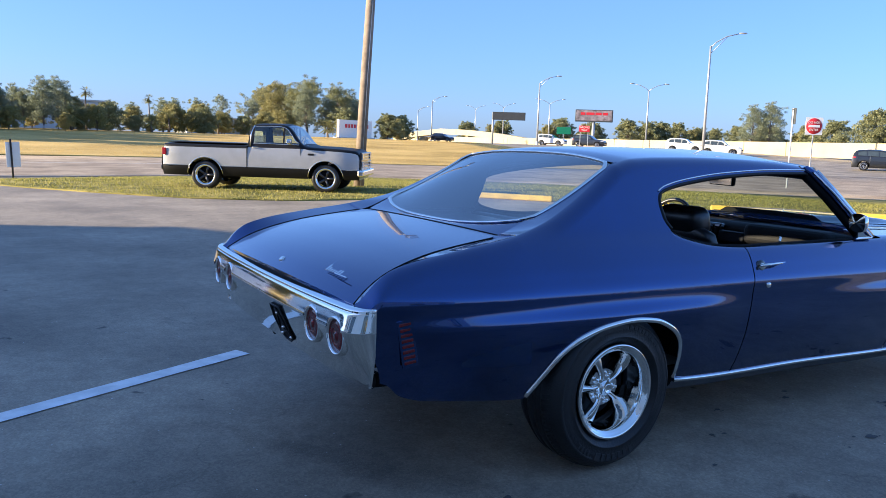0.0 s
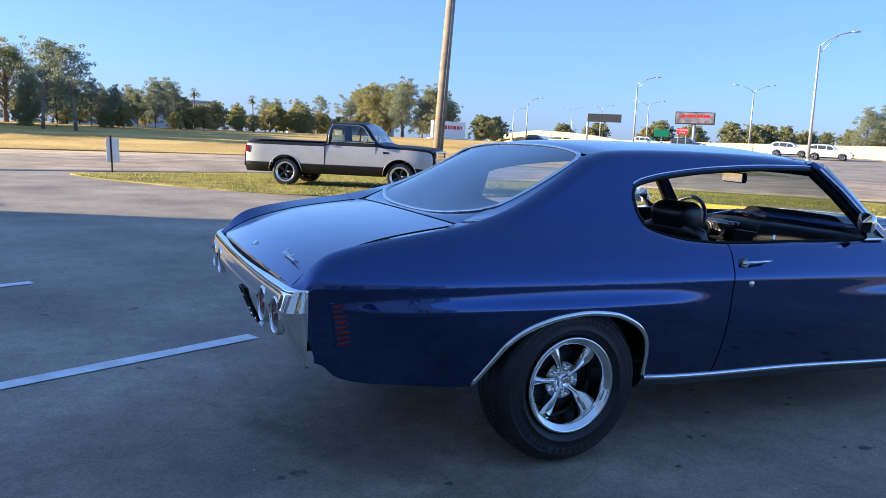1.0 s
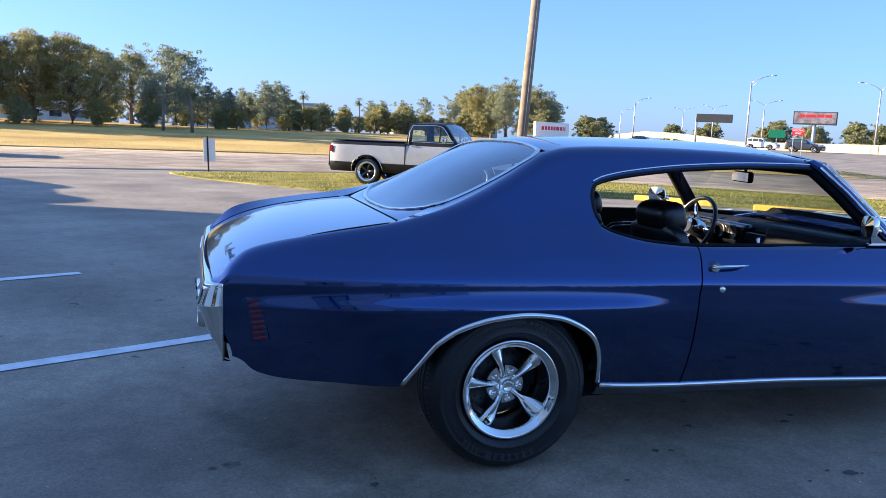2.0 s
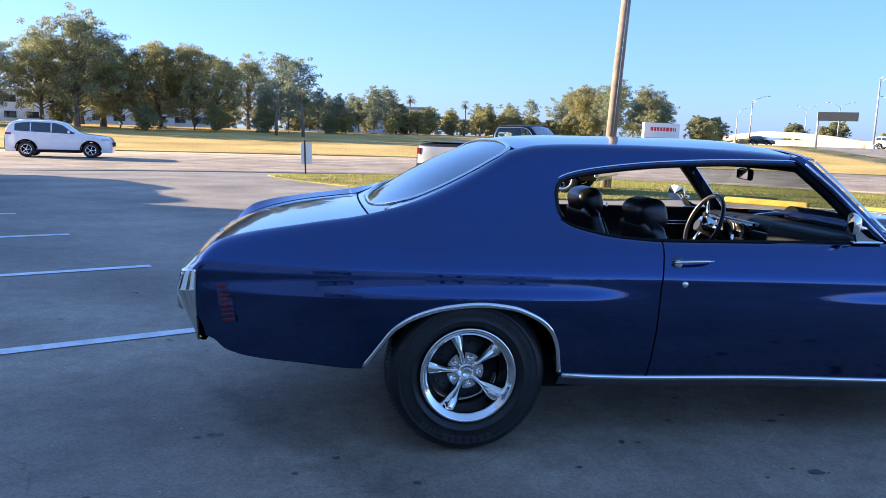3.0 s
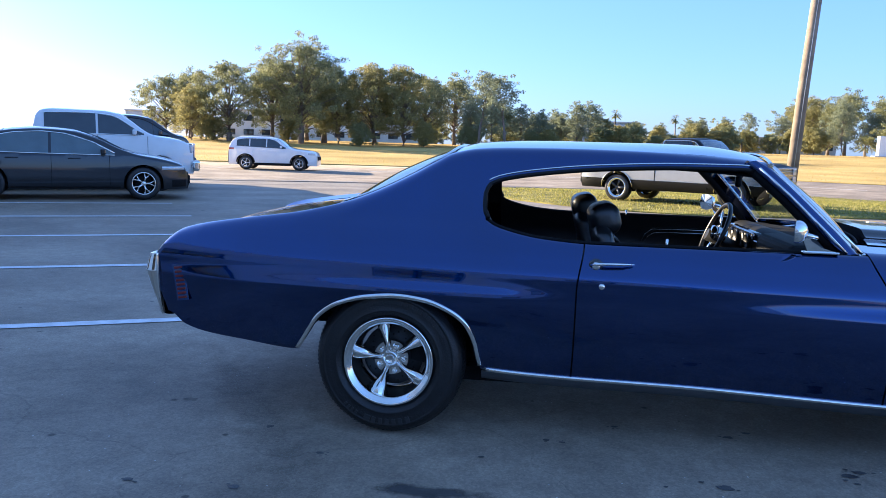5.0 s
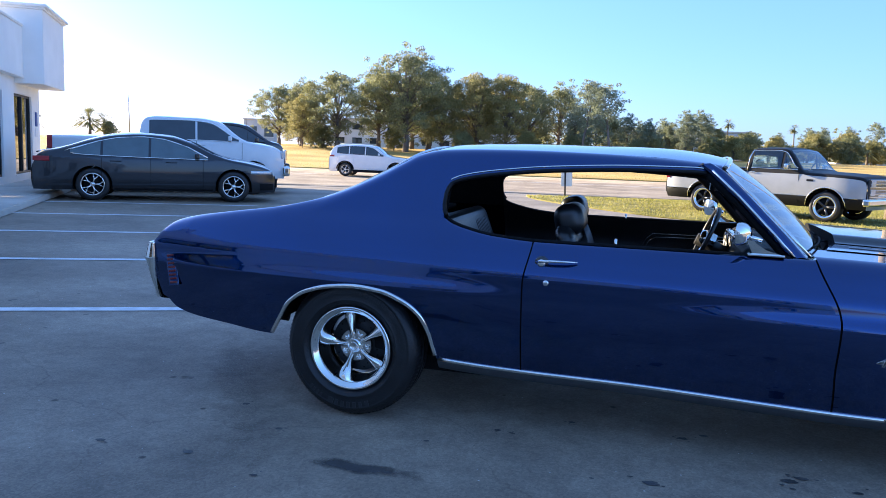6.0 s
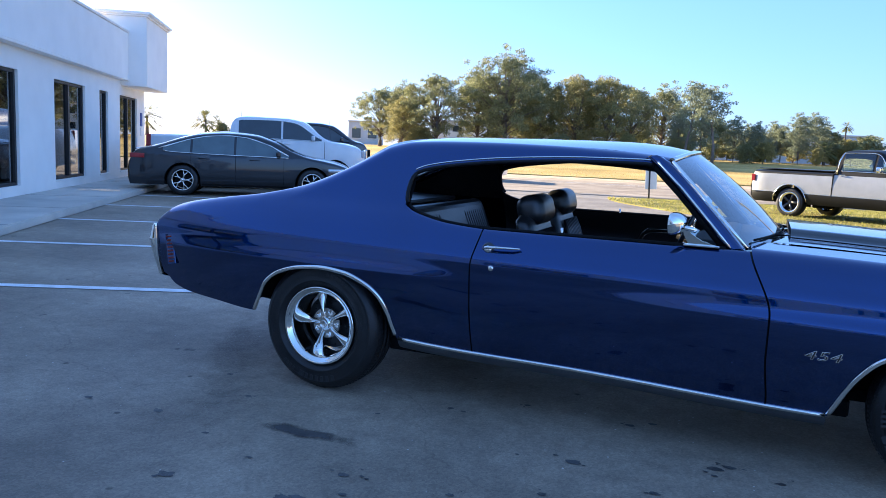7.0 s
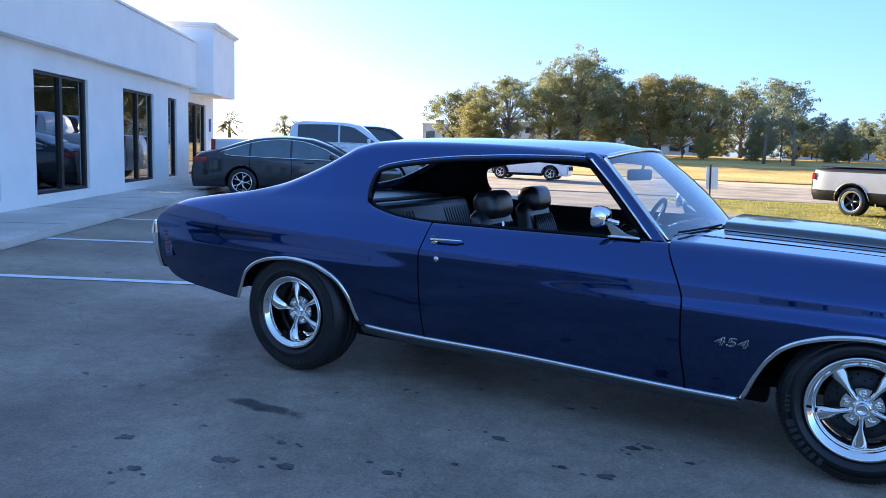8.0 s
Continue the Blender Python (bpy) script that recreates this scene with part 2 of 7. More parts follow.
    near7.operation, near7.inputs[1].default_value = "LESS_THAN", 0.14
    both7.operation = "MULTIPLY"
    t.links.new(cut7.outputs[0], r7.inputs[0])
    t.links.new(v7.outputs["Distance"], near7.inputs[0])
    t.links.new(r7.outputs[0], both7.inputs[0])
    t.links.new(near7.outputs[0], both7.inputs[1])
    white7.inputs["Color2"].default_value = (0.75, 0.72, 0.66, 1)
    t.links.new(both7.outputs[0], white7.inputs["Fac"])
    t.links.new(old, white7.inputs["Color1"])
    old = white7.outputs["Color"]
    k6 = t.nodes.new("ShaderNodeMixRGB")
    k6.blend_type, k6.inputs["Fac"].default_value = "MULTIPLY", 1
    t.links.new(old, k6.inputs["Color1"])
    t.links.new(lift6.outputs["Color"], k6.inputs["Color2"])
    old = k6.outputs["Color"]
    for ramp in (r3, r4, r5):
        k = t.nodes.new("ShaderNodeMixRGB")
        k.blend_type, k.inputs["Fac"].default_value = "MULTIPLY", 1
        t.links.new(old, k.inputs["Color1"])
        t.links.new(ramp.outputs["Color"], k.inputs["Color2"])
        old = k.outputs["Color"]
    m1, m2 = t.nodes.new("ShaderNodeMixRGB"), t.nodes.new("ShaderNodeMixRGB")
    m1.blend_type = m2.blend_type = "MULTIPLY"
    m1.inputs["Fac"].default_value = m2.inputs["Fac"].default_value = 1
    t.links.new(old, m1.inputs["Color1"])
    t.links.new(r.outputs["Color"], m1.inputs["Color2"])
    t.links.new(m1.outputs["Color"], m2.inputs["Color1"])
    t.links.new(r2.outputs["Color"], m2.inputs["Color2"])
    t.links.new(m2.outputs["Color"], b.inputs["Base Color"])
    return m


ASPHALT = asphalt("lot_asphalt", (0.335, 0.280, 0.205), (0.415, 0.350, 0.260), 0.30)
ROADTOP = asphalt("road_surface", (0.42, 0.335, 0.245), (0.50, 0.405, 0.30), 0.85, 0.9, 0.25)
STAIN = material("oil_stain", (0.085, 0.082, 0.078), 0.7, 0, 0, 0.4, 8, 0.3, 120)


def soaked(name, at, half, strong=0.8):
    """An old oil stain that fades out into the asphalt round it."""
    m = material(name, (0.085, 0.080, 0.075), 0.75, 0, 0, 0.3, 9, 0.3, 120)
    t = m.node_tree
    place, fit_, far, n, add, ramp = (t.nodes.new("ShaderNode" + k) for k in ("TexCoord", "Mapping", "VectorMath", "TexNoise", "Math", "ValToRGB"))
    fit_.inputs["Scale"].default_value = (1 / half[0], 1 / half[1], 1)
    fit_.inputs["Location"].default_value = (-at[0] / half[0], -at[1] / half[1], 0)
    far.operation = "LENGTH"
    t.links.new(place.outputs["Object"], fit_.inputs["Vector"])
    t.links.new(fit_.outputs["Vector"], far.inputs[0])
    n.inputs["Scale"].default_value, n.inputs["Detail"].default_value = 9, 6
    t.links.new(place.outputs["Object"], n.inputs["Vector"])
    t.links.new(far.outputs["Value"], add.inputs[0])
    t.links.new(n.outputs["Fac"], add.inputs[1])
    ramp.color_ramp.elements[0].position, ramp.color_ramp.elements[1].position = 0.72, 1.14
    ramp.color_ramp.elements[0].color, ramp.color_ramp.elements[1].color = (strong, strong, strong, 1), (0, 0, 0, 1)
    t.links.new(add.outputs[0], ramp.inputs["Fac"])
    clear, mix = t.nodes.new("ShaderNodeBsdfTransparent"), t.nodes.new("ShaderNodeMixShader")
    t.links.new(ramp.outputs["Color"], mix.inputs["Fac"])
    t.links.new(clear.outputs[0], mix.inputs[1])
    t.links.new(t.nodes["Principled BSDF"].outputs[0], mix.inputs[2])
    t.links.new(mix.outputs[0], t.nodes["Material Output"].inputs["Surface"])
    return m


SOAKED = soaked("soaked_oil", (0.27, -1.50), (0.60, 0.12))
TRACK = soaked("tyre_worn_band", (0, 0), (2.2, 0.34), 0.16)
TURF = material("green_turf", (0.16, 0.165, 0.035), 0.95, 0, 0, 0.4, 1.0, 0.8, 45, 0.2, (0.36, 0.30, 0.075))
STRAW = material("dry_turf", (0.48, 0.33, 0.085), 0.95, 0, 0, 0.25, 0.12, 0.8, 12, 0.2, (0.66, 0.47, 0.15))

# ---------------------------------------------------------------- building blocks


def part(name, bm, mat, parent=None, label=""):
    """Links a bmesh, or a mesh, as one object."""
    if isinstance(bm, bpy.types.Mesh):
        me = bm
    else:
        me = bpy.data.meshes.new(name)
        bm.to_mesh(me)
        bm.free()
    if mat and not me.materials:
        me.materials.append(mat)
    ob = new(name, me)
    ob.parent = parent
    if label:
        ob["label"] = label
    return ob


def thing(name, label, category, m=None, group="", kind=""):
    ob = new(name)
    ob.empty_display_size = 0.2
    if m is not None:
        ob.matrix_basis = m
    return tagged(ob, label, category, group, kind)


def box(size, at=(0, 0, 0), bevel=0.0, seg=2, bm=None):
    bm = bm or bmesh.new()
    made = bmesh.ops.create_cube(bm, size=1.0)["verts"]
    bmesh.ops.scale(bm, vec=size, verts=made)
    bmesh.ops.translate(bm, vec=at, verts=made)
    if bevel:
        edges = list({e for v in made for e in v.link_edges})
        bmesh.ops.bevel(bm, geom=edges, offset=bevel, segments=seg, affect="EDGES", profile=0.5)
    return bm


def lathe(profile, seg=40, axis="Y"):
    """A turned form: profile rows (radius, along)."""
    verts, faces, n = [], [], len(profile)
    for i in range(seg):
        a = 2 * math.pi * i / seg
        c, s = math.cos(a), math.sin(a)
        for r, h in profile:
            verts.append({"Y": (r * c, h, r * s), "Z": (r * c, r * s, h), "X": (h, r * c, r * s)}[axis])
    for i in range(seg):
        j = (i + 1) % seg
        for k in range(n - 1):
            faces.append((i * n + k, i * n + k + 1, j * n + k + 1, j * n + k))
    me = bpy.data.meshes.new("turned")
    me.from_pydata(verts, [], faces)
    bm = bmesh.new()
    bm.from_mesh(me)
    bpy.data.meshes.remove(me)
    bmesh.ops.remove_doubles(bm, verts=bm.verts, dist=1e-5)
    bmesh.ops.recalc_face_normals(bm, faces=bm.faces)
    for f in bm.faces:
        f.smooth = True
    return bm


def tube(points, radius, seg=8, closed=False, bm=None, flat=1.0, up=(0, 0, 1)):
    """A round bar along points; radius a number or one per point; flat: its height against its width."""
    bm = bm or bmesh.new()
    pts = [Vector(p) for p in points]
    rings = []
    for i, p in enumerate(pts):
        a = pts[i - 1] if (i or closed) else p
        b = pts[(i + 1) % len(pts)] if (i < len(pts) - 1 or closed) else p
        d = (b - a).normalized()
        side = d.cross(Vector(up))
        side = side.normalized() if side.length > 1e-4 else Vector((1, 0, 0))
        top = side.cross(d)
        r = radius[i] if isinstance(radius, (list, tuple)) else radius
        rings.append([bm.verts.new(p + side * r * math.cos(2 * math.pi * k / seg) + top * r * flat * math.sin(2 * math.pi * k / seg))
                      for k in range(seg)])
    for i in range(len(rings) - (0 if closed else 1)):
        a, b = rings[i], rings[(i + 1) % len(rings)]
        for k in range(seg):
            f = bm.faces.new((a[k], a[(k + 1) % seg], b[(k + 1) % seg], b[k]))
            f.smooth = True
    if not closed:
        bm.faces.new(rings[0])
        bm.faces.new(rings[-1][::-1])
    bmesh.ops.recalc_face_normals(bm, faces=bm.faces)
    return bm


def curve(xs, zs):
    """A smooth line through points, with no overshoot (monotone cubic). Takes numbers and arrays."""
    xs, zs = np.array(xs, float), np.array(zs, float)
    h = np.diff(xs)
    d = np.diff(zs) / h
    m = np.zeros(len(xs))
    for i in range(1, len(xs) - 1):
        if d[i - 1] * d[i] > 0:
            w1, w2 = 2 * h[i] + h[i - 1], h[i] + 2 * h[i - 1]
            m[i] = (w1 + w2) / (w1 / d[i - 1] + w2 / d[i])
    m[0], m[-1] = d[0], d[-1]

    def f(x):
        x = np.asarray(x, float)
        k = np.clip(np.searchsorted(xs, x) - 1, 0, len(h) - 1)
        t = (x - xs[k]) / h[k]
        t = np.clip(t, -0.6, 1.6)
        return ((2 * t ** 3 - 3 * t ** 2 + 1) * zs[k] + (t ** 3 - 2 * t ** 2 + t) * h[k] * m[k]
                + (-2 * t ** 3 + 3 * t ** 2) * zs[k + 1] + (t ** 3 - t ** 2) * h[k] * m[k + 1])
    return f


def smooth(a, b, x):
    t = np.clip((np.asarray(x, float) - a) / (b - a), 0, 1)
    return t * t * (3 - 2 * t)


def sheet_data(fn, us, vs, out):
    """Verts, faces and true normals of the surface fn(u, v) over a grid; out: a direction that its normals face on the whole."""
    U, V = np.meshgrid(np.array(us, float), np.array(vs, float), indexing="ij")
    P = np.stack(fn(U, V), -1)
    e = 1e-4
    du = np.stack(fn(U + e, V), -1) - np.stack(fn(U - e, V), -1)
    dv = np.stack(fn(U, V + e), -1) - np.stack(fn(U, V - e), -1)
    N = np.cross(du, dv)
    N /= np.maximum(np.linalg.norm(N, axis=-1, keepdims=True), 1e-12)
    nu, nv = U.shape
    flip = (N.reshape(-1, 3) @ np.array(out, float)).sum() < 0
    if flip:
        N = -N
    idx = np.arange(nu * nv).reshape(nu, nv)
    q = np.stack([idx[:-1, :-1], idx[1:, :-1], idx[1:, 1:], idx[:-1, 1:]], -1).reshape(-1, 4)
    if flip:
        q = q[:, ::-1]
    return P.reshape(-1, 3), q, N.reshape(-1, 3)


def sheets(name, pieces, mat, parent=None, label="", mirror=False, opening=None):
    """One mesh out of several surfaces, each (fn, us, vs, out), with smooth normals; mirror: y the other way round; opening: tells where faces are left out."""
    ps, qs, ns, k = [], [], [], 0
    for fn, us, vs, out in pieces:
        p, q, n = sheet_data(fn, us, vs, out)
        if mirror:
            p, n, q = p * (1, -1, 1), n * (1, -1, 1), q[:, ::-1]
        ps.append(p)
        qs.append(q + k)
        ns.append(n)
        k += len(p)
    me = bpy.data.meshes.new(name)
    P, Q = np.concatenate(ps), np.concatenate(qs)
    if opening is not None:
        Q = Q[~opening(P[Q].mean(1))]
    me.from_pydata(P.tolist(), [], Q.tolist())
    me.polygons.foreach_set("use_smooth", np.ones(len(me.polygons), bool))
    me.normals_split_custom_set_from_vertices(np.concatenate(ns).tolist())
    return part(name, me, mat, parent, label)


def words(name, text, size, m, mat, parent, depth=0.004, spacing=1.0, swell=0.0, lean=0.0, outline=0.0):
    """Raised lettering in the built-in font, as a mesh."""
    cu = bpy.data.curves.new(name, "FONT")
    cu.body, cu.size, cu.extrude, cu.align_x, cu.align_y, cu.space_character, cu.shear, cu.offset = text, size, depth, "CENTER", "CENTER", spacing, lean, swell
    if outline:
        cu.fill_mode, cu.bevel_depth, cu.bevel_resolution, cu.extrude = "NONE", outline, 2, 0
    tmp = new("lettering", cu)
    me = bpy.data.meshes.new_from_object(tmp.evaluated_get(bpy.context.evaluated_depsgraph_get()))
    bpy.data.objects.remove(tmp)
    me.transform(m)
    me.materials.clear()
    return part(name, me, mat, parent)


def bar_words(name, widths, height, depth, mat, parent, m):
    """Writing as plain bars, one for each word, side by side."""
    total, x, bm = sum(widths) + 0.4 * height * (len(widths) - 1), 0, bmesh.new()
    for w in widths:
        box((w, height, depth), (x + w / 2 - total / 2, 0, 0), bm=bm)
        x += w + 0.4 * height
    bm.transform(m)
    return part(name, bm, mat, parent)

# ---------------------------------------------------------------- ground


def ground_z(x, y):
    """The land: level round the lot, a shallow dip at the road, rising a little far off."""
    r = np.hypot(x, y)
    return 1.25 * smooth(55, 115, r) - 0.25 * smooth(18, 28, r) * smooth(75, 42, r)


def ground():
    rs = np.concatenate([np.linspace(0.5, 30, 12), np.linspace(36, 130, 24), np.array([150, 200, 300, 500, 900, 1600, 3000])])
    fn = lambda a, r: (r * np.cos(a), r * np.sin(a), ground_z(r * np.cos(a), r * np.sin(a)))
    ob = sheets("ground", [(fn, np.linspace(0, 2 * math.pi, 73), rs, (0, 0, 1))], ASPHALT)
    bm = bmesh.new()
    bm.from_mesh(ob.data)
    bmesh.ops.remove_doubles(bm, verts=bm.verts, dist=1e-3)
    hole = [e for e in bm.edges if e.is_boundary and math.hypot(e.verts[0].co.x, e.verts[0].co.y) < 0.6]
    bmesh.ops.contextual_create(bm, geom=hole)
    bmesh.ops.recalc_face_normals(bm, faces=bm.faces)
    bm.to_mesh(ob.data)
    bm.free()
    tagged(ob, "worn grey asphalt parking lot with oil spots", "ground", kind="structure")


def slab(name, near, far, nv, lift, mat, label, category, kind="structure"):
    """A strip between two lines (each a list of x, y), draped over the land, with a small lip all round."""
    n = 60
    def along(line):
        p = np.array(line, float)
        d = np.concatenate([[0], np.cumsum(np.hypot(*np.diff(p, axis=0).T))])
        t = np.linspace(0, d[-1], n)
        return np.stack([np.interp(t, d, p[:, 0]), np.interp(t, d, p[:, 1])], -1)
    a, b = along(near), along(far)
    verts, faces = [], []
    for i in range(n):
        for k in range(nv):
            x, y = a[i] + (b[i] - a[i]) * (k / (nv - 1)) ** 1.5
            verts.append((x, y, float(ground_z(x, y)) + lift))
    for i in range(n - 1):
        for k in range(nv - 1):
            q = i * nv + k
            faces.append((q, q + nv, q + nv + 1, q + 1))
    me = bpy.data.meshes.new(name)
    me.from_pydata(verts, [], faces)
    bm = bmesh.new()
    bm.from_mesh(me)
    edge = [e for e in bm.edges if e.is_boundary]
    made = bmesh.ops.extrude_edge_only(bm, edges=edge)["geom"]
    for v in made:
        if isinstance(v, bmesh.types.BMVert):
            v.co.z -= lift + 0.05
    bmesh.ops.recalc_face_normals(bm, faces=bm.faces)
    if sum(f.normal.z for f in bm.faces) < 0:
        bmesh.ops.reverse_faces(bm, faces=bm.faces)
    for f in bm.faces:
        f.smooth = abs(f.normal.z) > 0.5
    bm.to_mesh(me)
    bm.free()
    return tagged(part(name, me, mat), label, category, kind=kind)


ground()
FIELD_EDGE = [(-180, 15), (-70, 36), (-20, 43.5), (-8.4, 46.2), (0, 47.2), (7, 47.6), (12.8, 45.5), (18.6, 42.2), (31.5, 37), (40, 33.5)]
ISLAND_NEAR = [(-2.3, 19.8), (-2.0, 18.4), (-1.4, 17.1), (0, 15.2), (1.6, 13.4), (3.4, 12.4), (5.5, 12.5), (8.1, 13.3), (8.9, 12.8), (14.6, 5.9), (22, -3.5), (40, -26)]
ISLAND_FAR = [(-2.3, 20.0), (-1.2, 21.2), (0.6, 22.5), (3.0, 24.9), (7.0, 26.4), (11, 26.4), (14.8, 24), (25, 13.5), (34, 5), (52, -20)]
slab("field", FIELD_EDGE, [(-330, 160), (-160, 170), (-60, 190), (0, 200), (40, 190), (90, 170)], 26, 0.04, STRAW, "wide field of dry golden grass", "field")
slab("island", ISLAND_NEAR, ISLAND_FAR, 12, 0.02, TURF, "green grass verge between the lot and the road", "verge")
road_near = [(-160, -4), (-60, 13), (-17, 20.5), (-6, 22.6), (0, 23.6), (7.0, 27), (11.5, 27), (15.3, 24.4), (25.5, 14), (34.5, 5.5), (60, -24)]
road_far = [(-180, 14.7), (-70, 35.7), (-20, 43.2), (-8.4, 45.9), (0, 46.9), (7, 47.3), (12.8, 45.2), (18.6, 41.9), (31.5, 36.7), (50, 27), (95, -5)]
slab("road", road_near, road_far, 5, 0.006, ROADTOP, "sunlit pale pinkish road", "road")


def stripe(a, b, wide=0.122):
    a, b = Vector(a), Vector(b)
    d = (b - a).normalized()
    n = Vector((-d.y, d.x))
    bm = bmesh.new()
    cells = max(2, int((b - a).length / 0.25))
    rows = []
    for i in range(cells + 1):
        p = a + (b - a) * i / cells
        w = wide / 2 + random.uniform(-0.004, 0.004)
        rows.append([bm.verts.new((*(p - n * w), 0.005)), bm.verts.new((*(p + n * w), 0.005))])
    for u, w in zip(rows, rows[1:]):
        bm.faces.new((u[0], u[1], w[1], w[0]))
    bmesh.ops.recalc_face_normals(bm, faces=bm.faces)
    return tagged(part("parking_line", bm, WHITELINE), "worn white painted parking line on asphalt", "marking", "parking lines", "structure")


# ---------------------------------------------------------------- the blue coupe
# its own axes: x forward from the rear axle, y to its left, z up; lengths in metres

width_at = curve((0.20, 0.30, 0.37, 0.45, 0.52, 0.62, 0.70, 0.75, 0.83, 0.92, 1.00, 1.10, 1.20, 1.28, 1.40),
                 (0.845, 0.868, 0.897, 0.922, 0.938, 0.950, 0.957, 0.962, 0.930, 0.870, 0.806, 0.748, 0.697, 0.655, 0.58))
low_edge = curve((-1.20, -1.10, -1.02, -0.92, -0.70, -0.445, -0.43, -0.38, -0.32, -0.22, -0.09, 0.03, 0.16, 0.26, 0.34, 0.39, 0.405, 0.42, 1.4, 2.40,
                  2.415, 2.45, 2.50, 2.56, 2.65, 2.75, 2.86, 2.97, 3.07, 3.16, 3.23, 3.28, 3.30, 3.32, 3.75),
                 (0.52, 0.50, 0.46, 0.425, 0.395, 0.365, 0.385, 0.46, 0.545, 0.61, 0.645, 0.655, 0.642, 0.605, 0.545, 0.44, 0.36, 0.318, 0.287, 0.252,
                  0.275, 0.36, 0.455, 0.525, 0.572, 0.600, 0.610, 0.600, 0.572, 0.52, 0.45, 0.36, 0.30, 0.29, 0.33))
top_edge = curve((-1.20, -1.145, -1.09, -1.03, -0.93, -0.88, -0.69, -0.47, -0.31, -0.23, -0.13, 0.05, 0.15, 0.23, 0.36, 0.55, 0.81, 1.07, 1.33, 1.54, 1.66, 1.74),
                 (0.765, 0.795, 0.855, 0.898, 0.928, 0.938, 0.968, 1.000, 1.036, 1.060, 1.100, 1.190, 1.248, 1.290, 1.318, 1.327, 1.330, 1.327, 1.319, 1.307, 1.294, 1.280))
fender_top = curve((2.00, 2.3, 2.9, 3.3, 3.55, 3.72), (0.927, 0.918, 0.892, 0.868, 0.835, 0.79))
win_low = curve((0.41, 0.413, 0.435, 0.50, 0.66, 0.86, 2.10), (1.025, 1.008, 0.985, 0.960, 0.928, 0.915, 0.912))
win_top = curve((0.41, 0.413, 0.43, 0.48, 0.67, 0.93, 1.30, 1.55, 1.65, 1.72), (1.132, 1.150, 1.166, 1.184, 1.217, 1.243, 1.260, 1.262, 1.25, 1.235))
flare = curve((-1.2, -0.55, 0.0, 0.45, 0.85, 1.25, 1.9, 2.5, 2.86, 3.3, 3.75), (0.0, 0.024, 0.034, 0.028, 0.003, 0.003, 0.024, 0.034, 0.036, 0.026, 0.0))


def half_width(x, z):
    """The coupe's half width at x and z: rolled-in sills, a crease that falls towards the front, leaning upper sides, swollen wheel arches."""
    x, z = np.asarray(x, float), np.asarray(z, float)
    w = width_at(z - (0.036 - 0.018 * (x + 0.74)) * smooth(1.15, 0.8, z))
    taper = 1 - 0.075 * np.clip((-0.45 - x) / 0.7, 0, 2) ** 2 - 0.085 * np.clip((x - 2.7) / 0.9, 0, 2) ** 2
    return w * taper + flare(x) * np.exp(-((z - 0.672 + 0.016 * x) / np.where(z > 0.672 - 0.016 * x, 0.055, 0.17)) ** 2)


def section(low, top, round_h, round_in, slope, x_of=None, wide=half_width):
    """A side of the body: up from low to near top, then rolled over inwards. v from 0 to 1; the last fifth is the roll."""
    def fn(x, v):
        lo, hi = low(x), top(x)
        rh = np.minimum(round_h(x), (hi - lo) * 0.8)
        z0 = hi - rh
        t = np.clip(v / 0.8, None, 1.0)
        z = lo + (z0 - lo) * t
        xs = x if x_of is None else x_of(x, z)
        y = wide(xs, z)
        e = 1e-3
        xr = x if x_of is None else x_of(x, z0)
        y0 = wide(xr, z0)
        dy = (wide(xr, z0 + e) - wide(xr, z0 - e)) / (2 * e)
        m = slope(x)
        ri = round_in(x)
        y2, z2 = y0 - ri, hi
        # where the side's own line meets the top's own line
        den = 1 + m * dy
        dz = (z2 - m * (y0 - y2) - z0) / np.where(np.abs(den) < 1e-3, 1e-3, den)
        dz = np.clip(dz, 0.15 * rh, 0.95 * rh)
        y1, z1 = y0 + dy * dz, z0 + dz
        b = np.clip((v - 0.8) / 0.2, 0, None)
        yb = (1 - b) ** 2 * y0 + 2 * b * (1 - b) * y1 + b * b * y2
        zb = (1 - b) ** 2 * z0 + 2 * b * (1 - b) * z1 + b * b * z2
        roll = v > 0.8
        x_roll = x if x_of is None else x_of(x, zb)
        return np.where(roll, x_roll, xs), -np.where(roll, yb, y), np.where(roll, zb, z)
    return fn


def const(c):
    return lambda x: np.zeros_like(np.asarray(x, float)) + c


round_h = curve((-1.2, -1.0, -0.6, -0.2, 0.2, 0.5, 1.74), (0.05, 0.065, 0.065, 0.06, 0.060, 0.055, 0.05))
round_in = curve((-1.2, -1.0, -0.6, -0.2, 0.2, 0.5, 1.74), (0.07, 0.085, 0.085, 0.085, 0.080, 0.075, 0.065))
crown = curve((0.1, 0.30, 0.5, 1.0, 1.5, 1.74), (0.03, 0.034, 0.036, 0.040, 0.052, 0.044))


def roof_half(x):
    return half_width(x, top_edge(x) - round_h(x)) - round_in(x)


def roof_slope(x):
    return 0.15 + (2 * crown(x) / roof_half(x) - 0.15) * smooth(0.1, 0.3, x)


def door_shift(x, z):
    """The leaning joints of the door: columns near them lean too."""
    rear = 0.03 * smooth(0.72, 0.93, z)
    front = -0.10 * smooth(0.66, 0.95, z) + 0.02 * smooth(0.5, 0.25, z)
    a = np.clip(1 - np.abs(np.asarray(x) - 0.825) / 0.38, 0, 1)
    b = np.clip(1 - np.abs(np.asarray(x) - 2.145) / 0.6, 0, 1)
    return x + rear * a + front * b


def steps(a, b, n, ends=False):
    t = np.linspace(0, 1, n)
    return a + (b - a) * ((1 - np.cos(math.pi * t)) / 2 if ends else t)


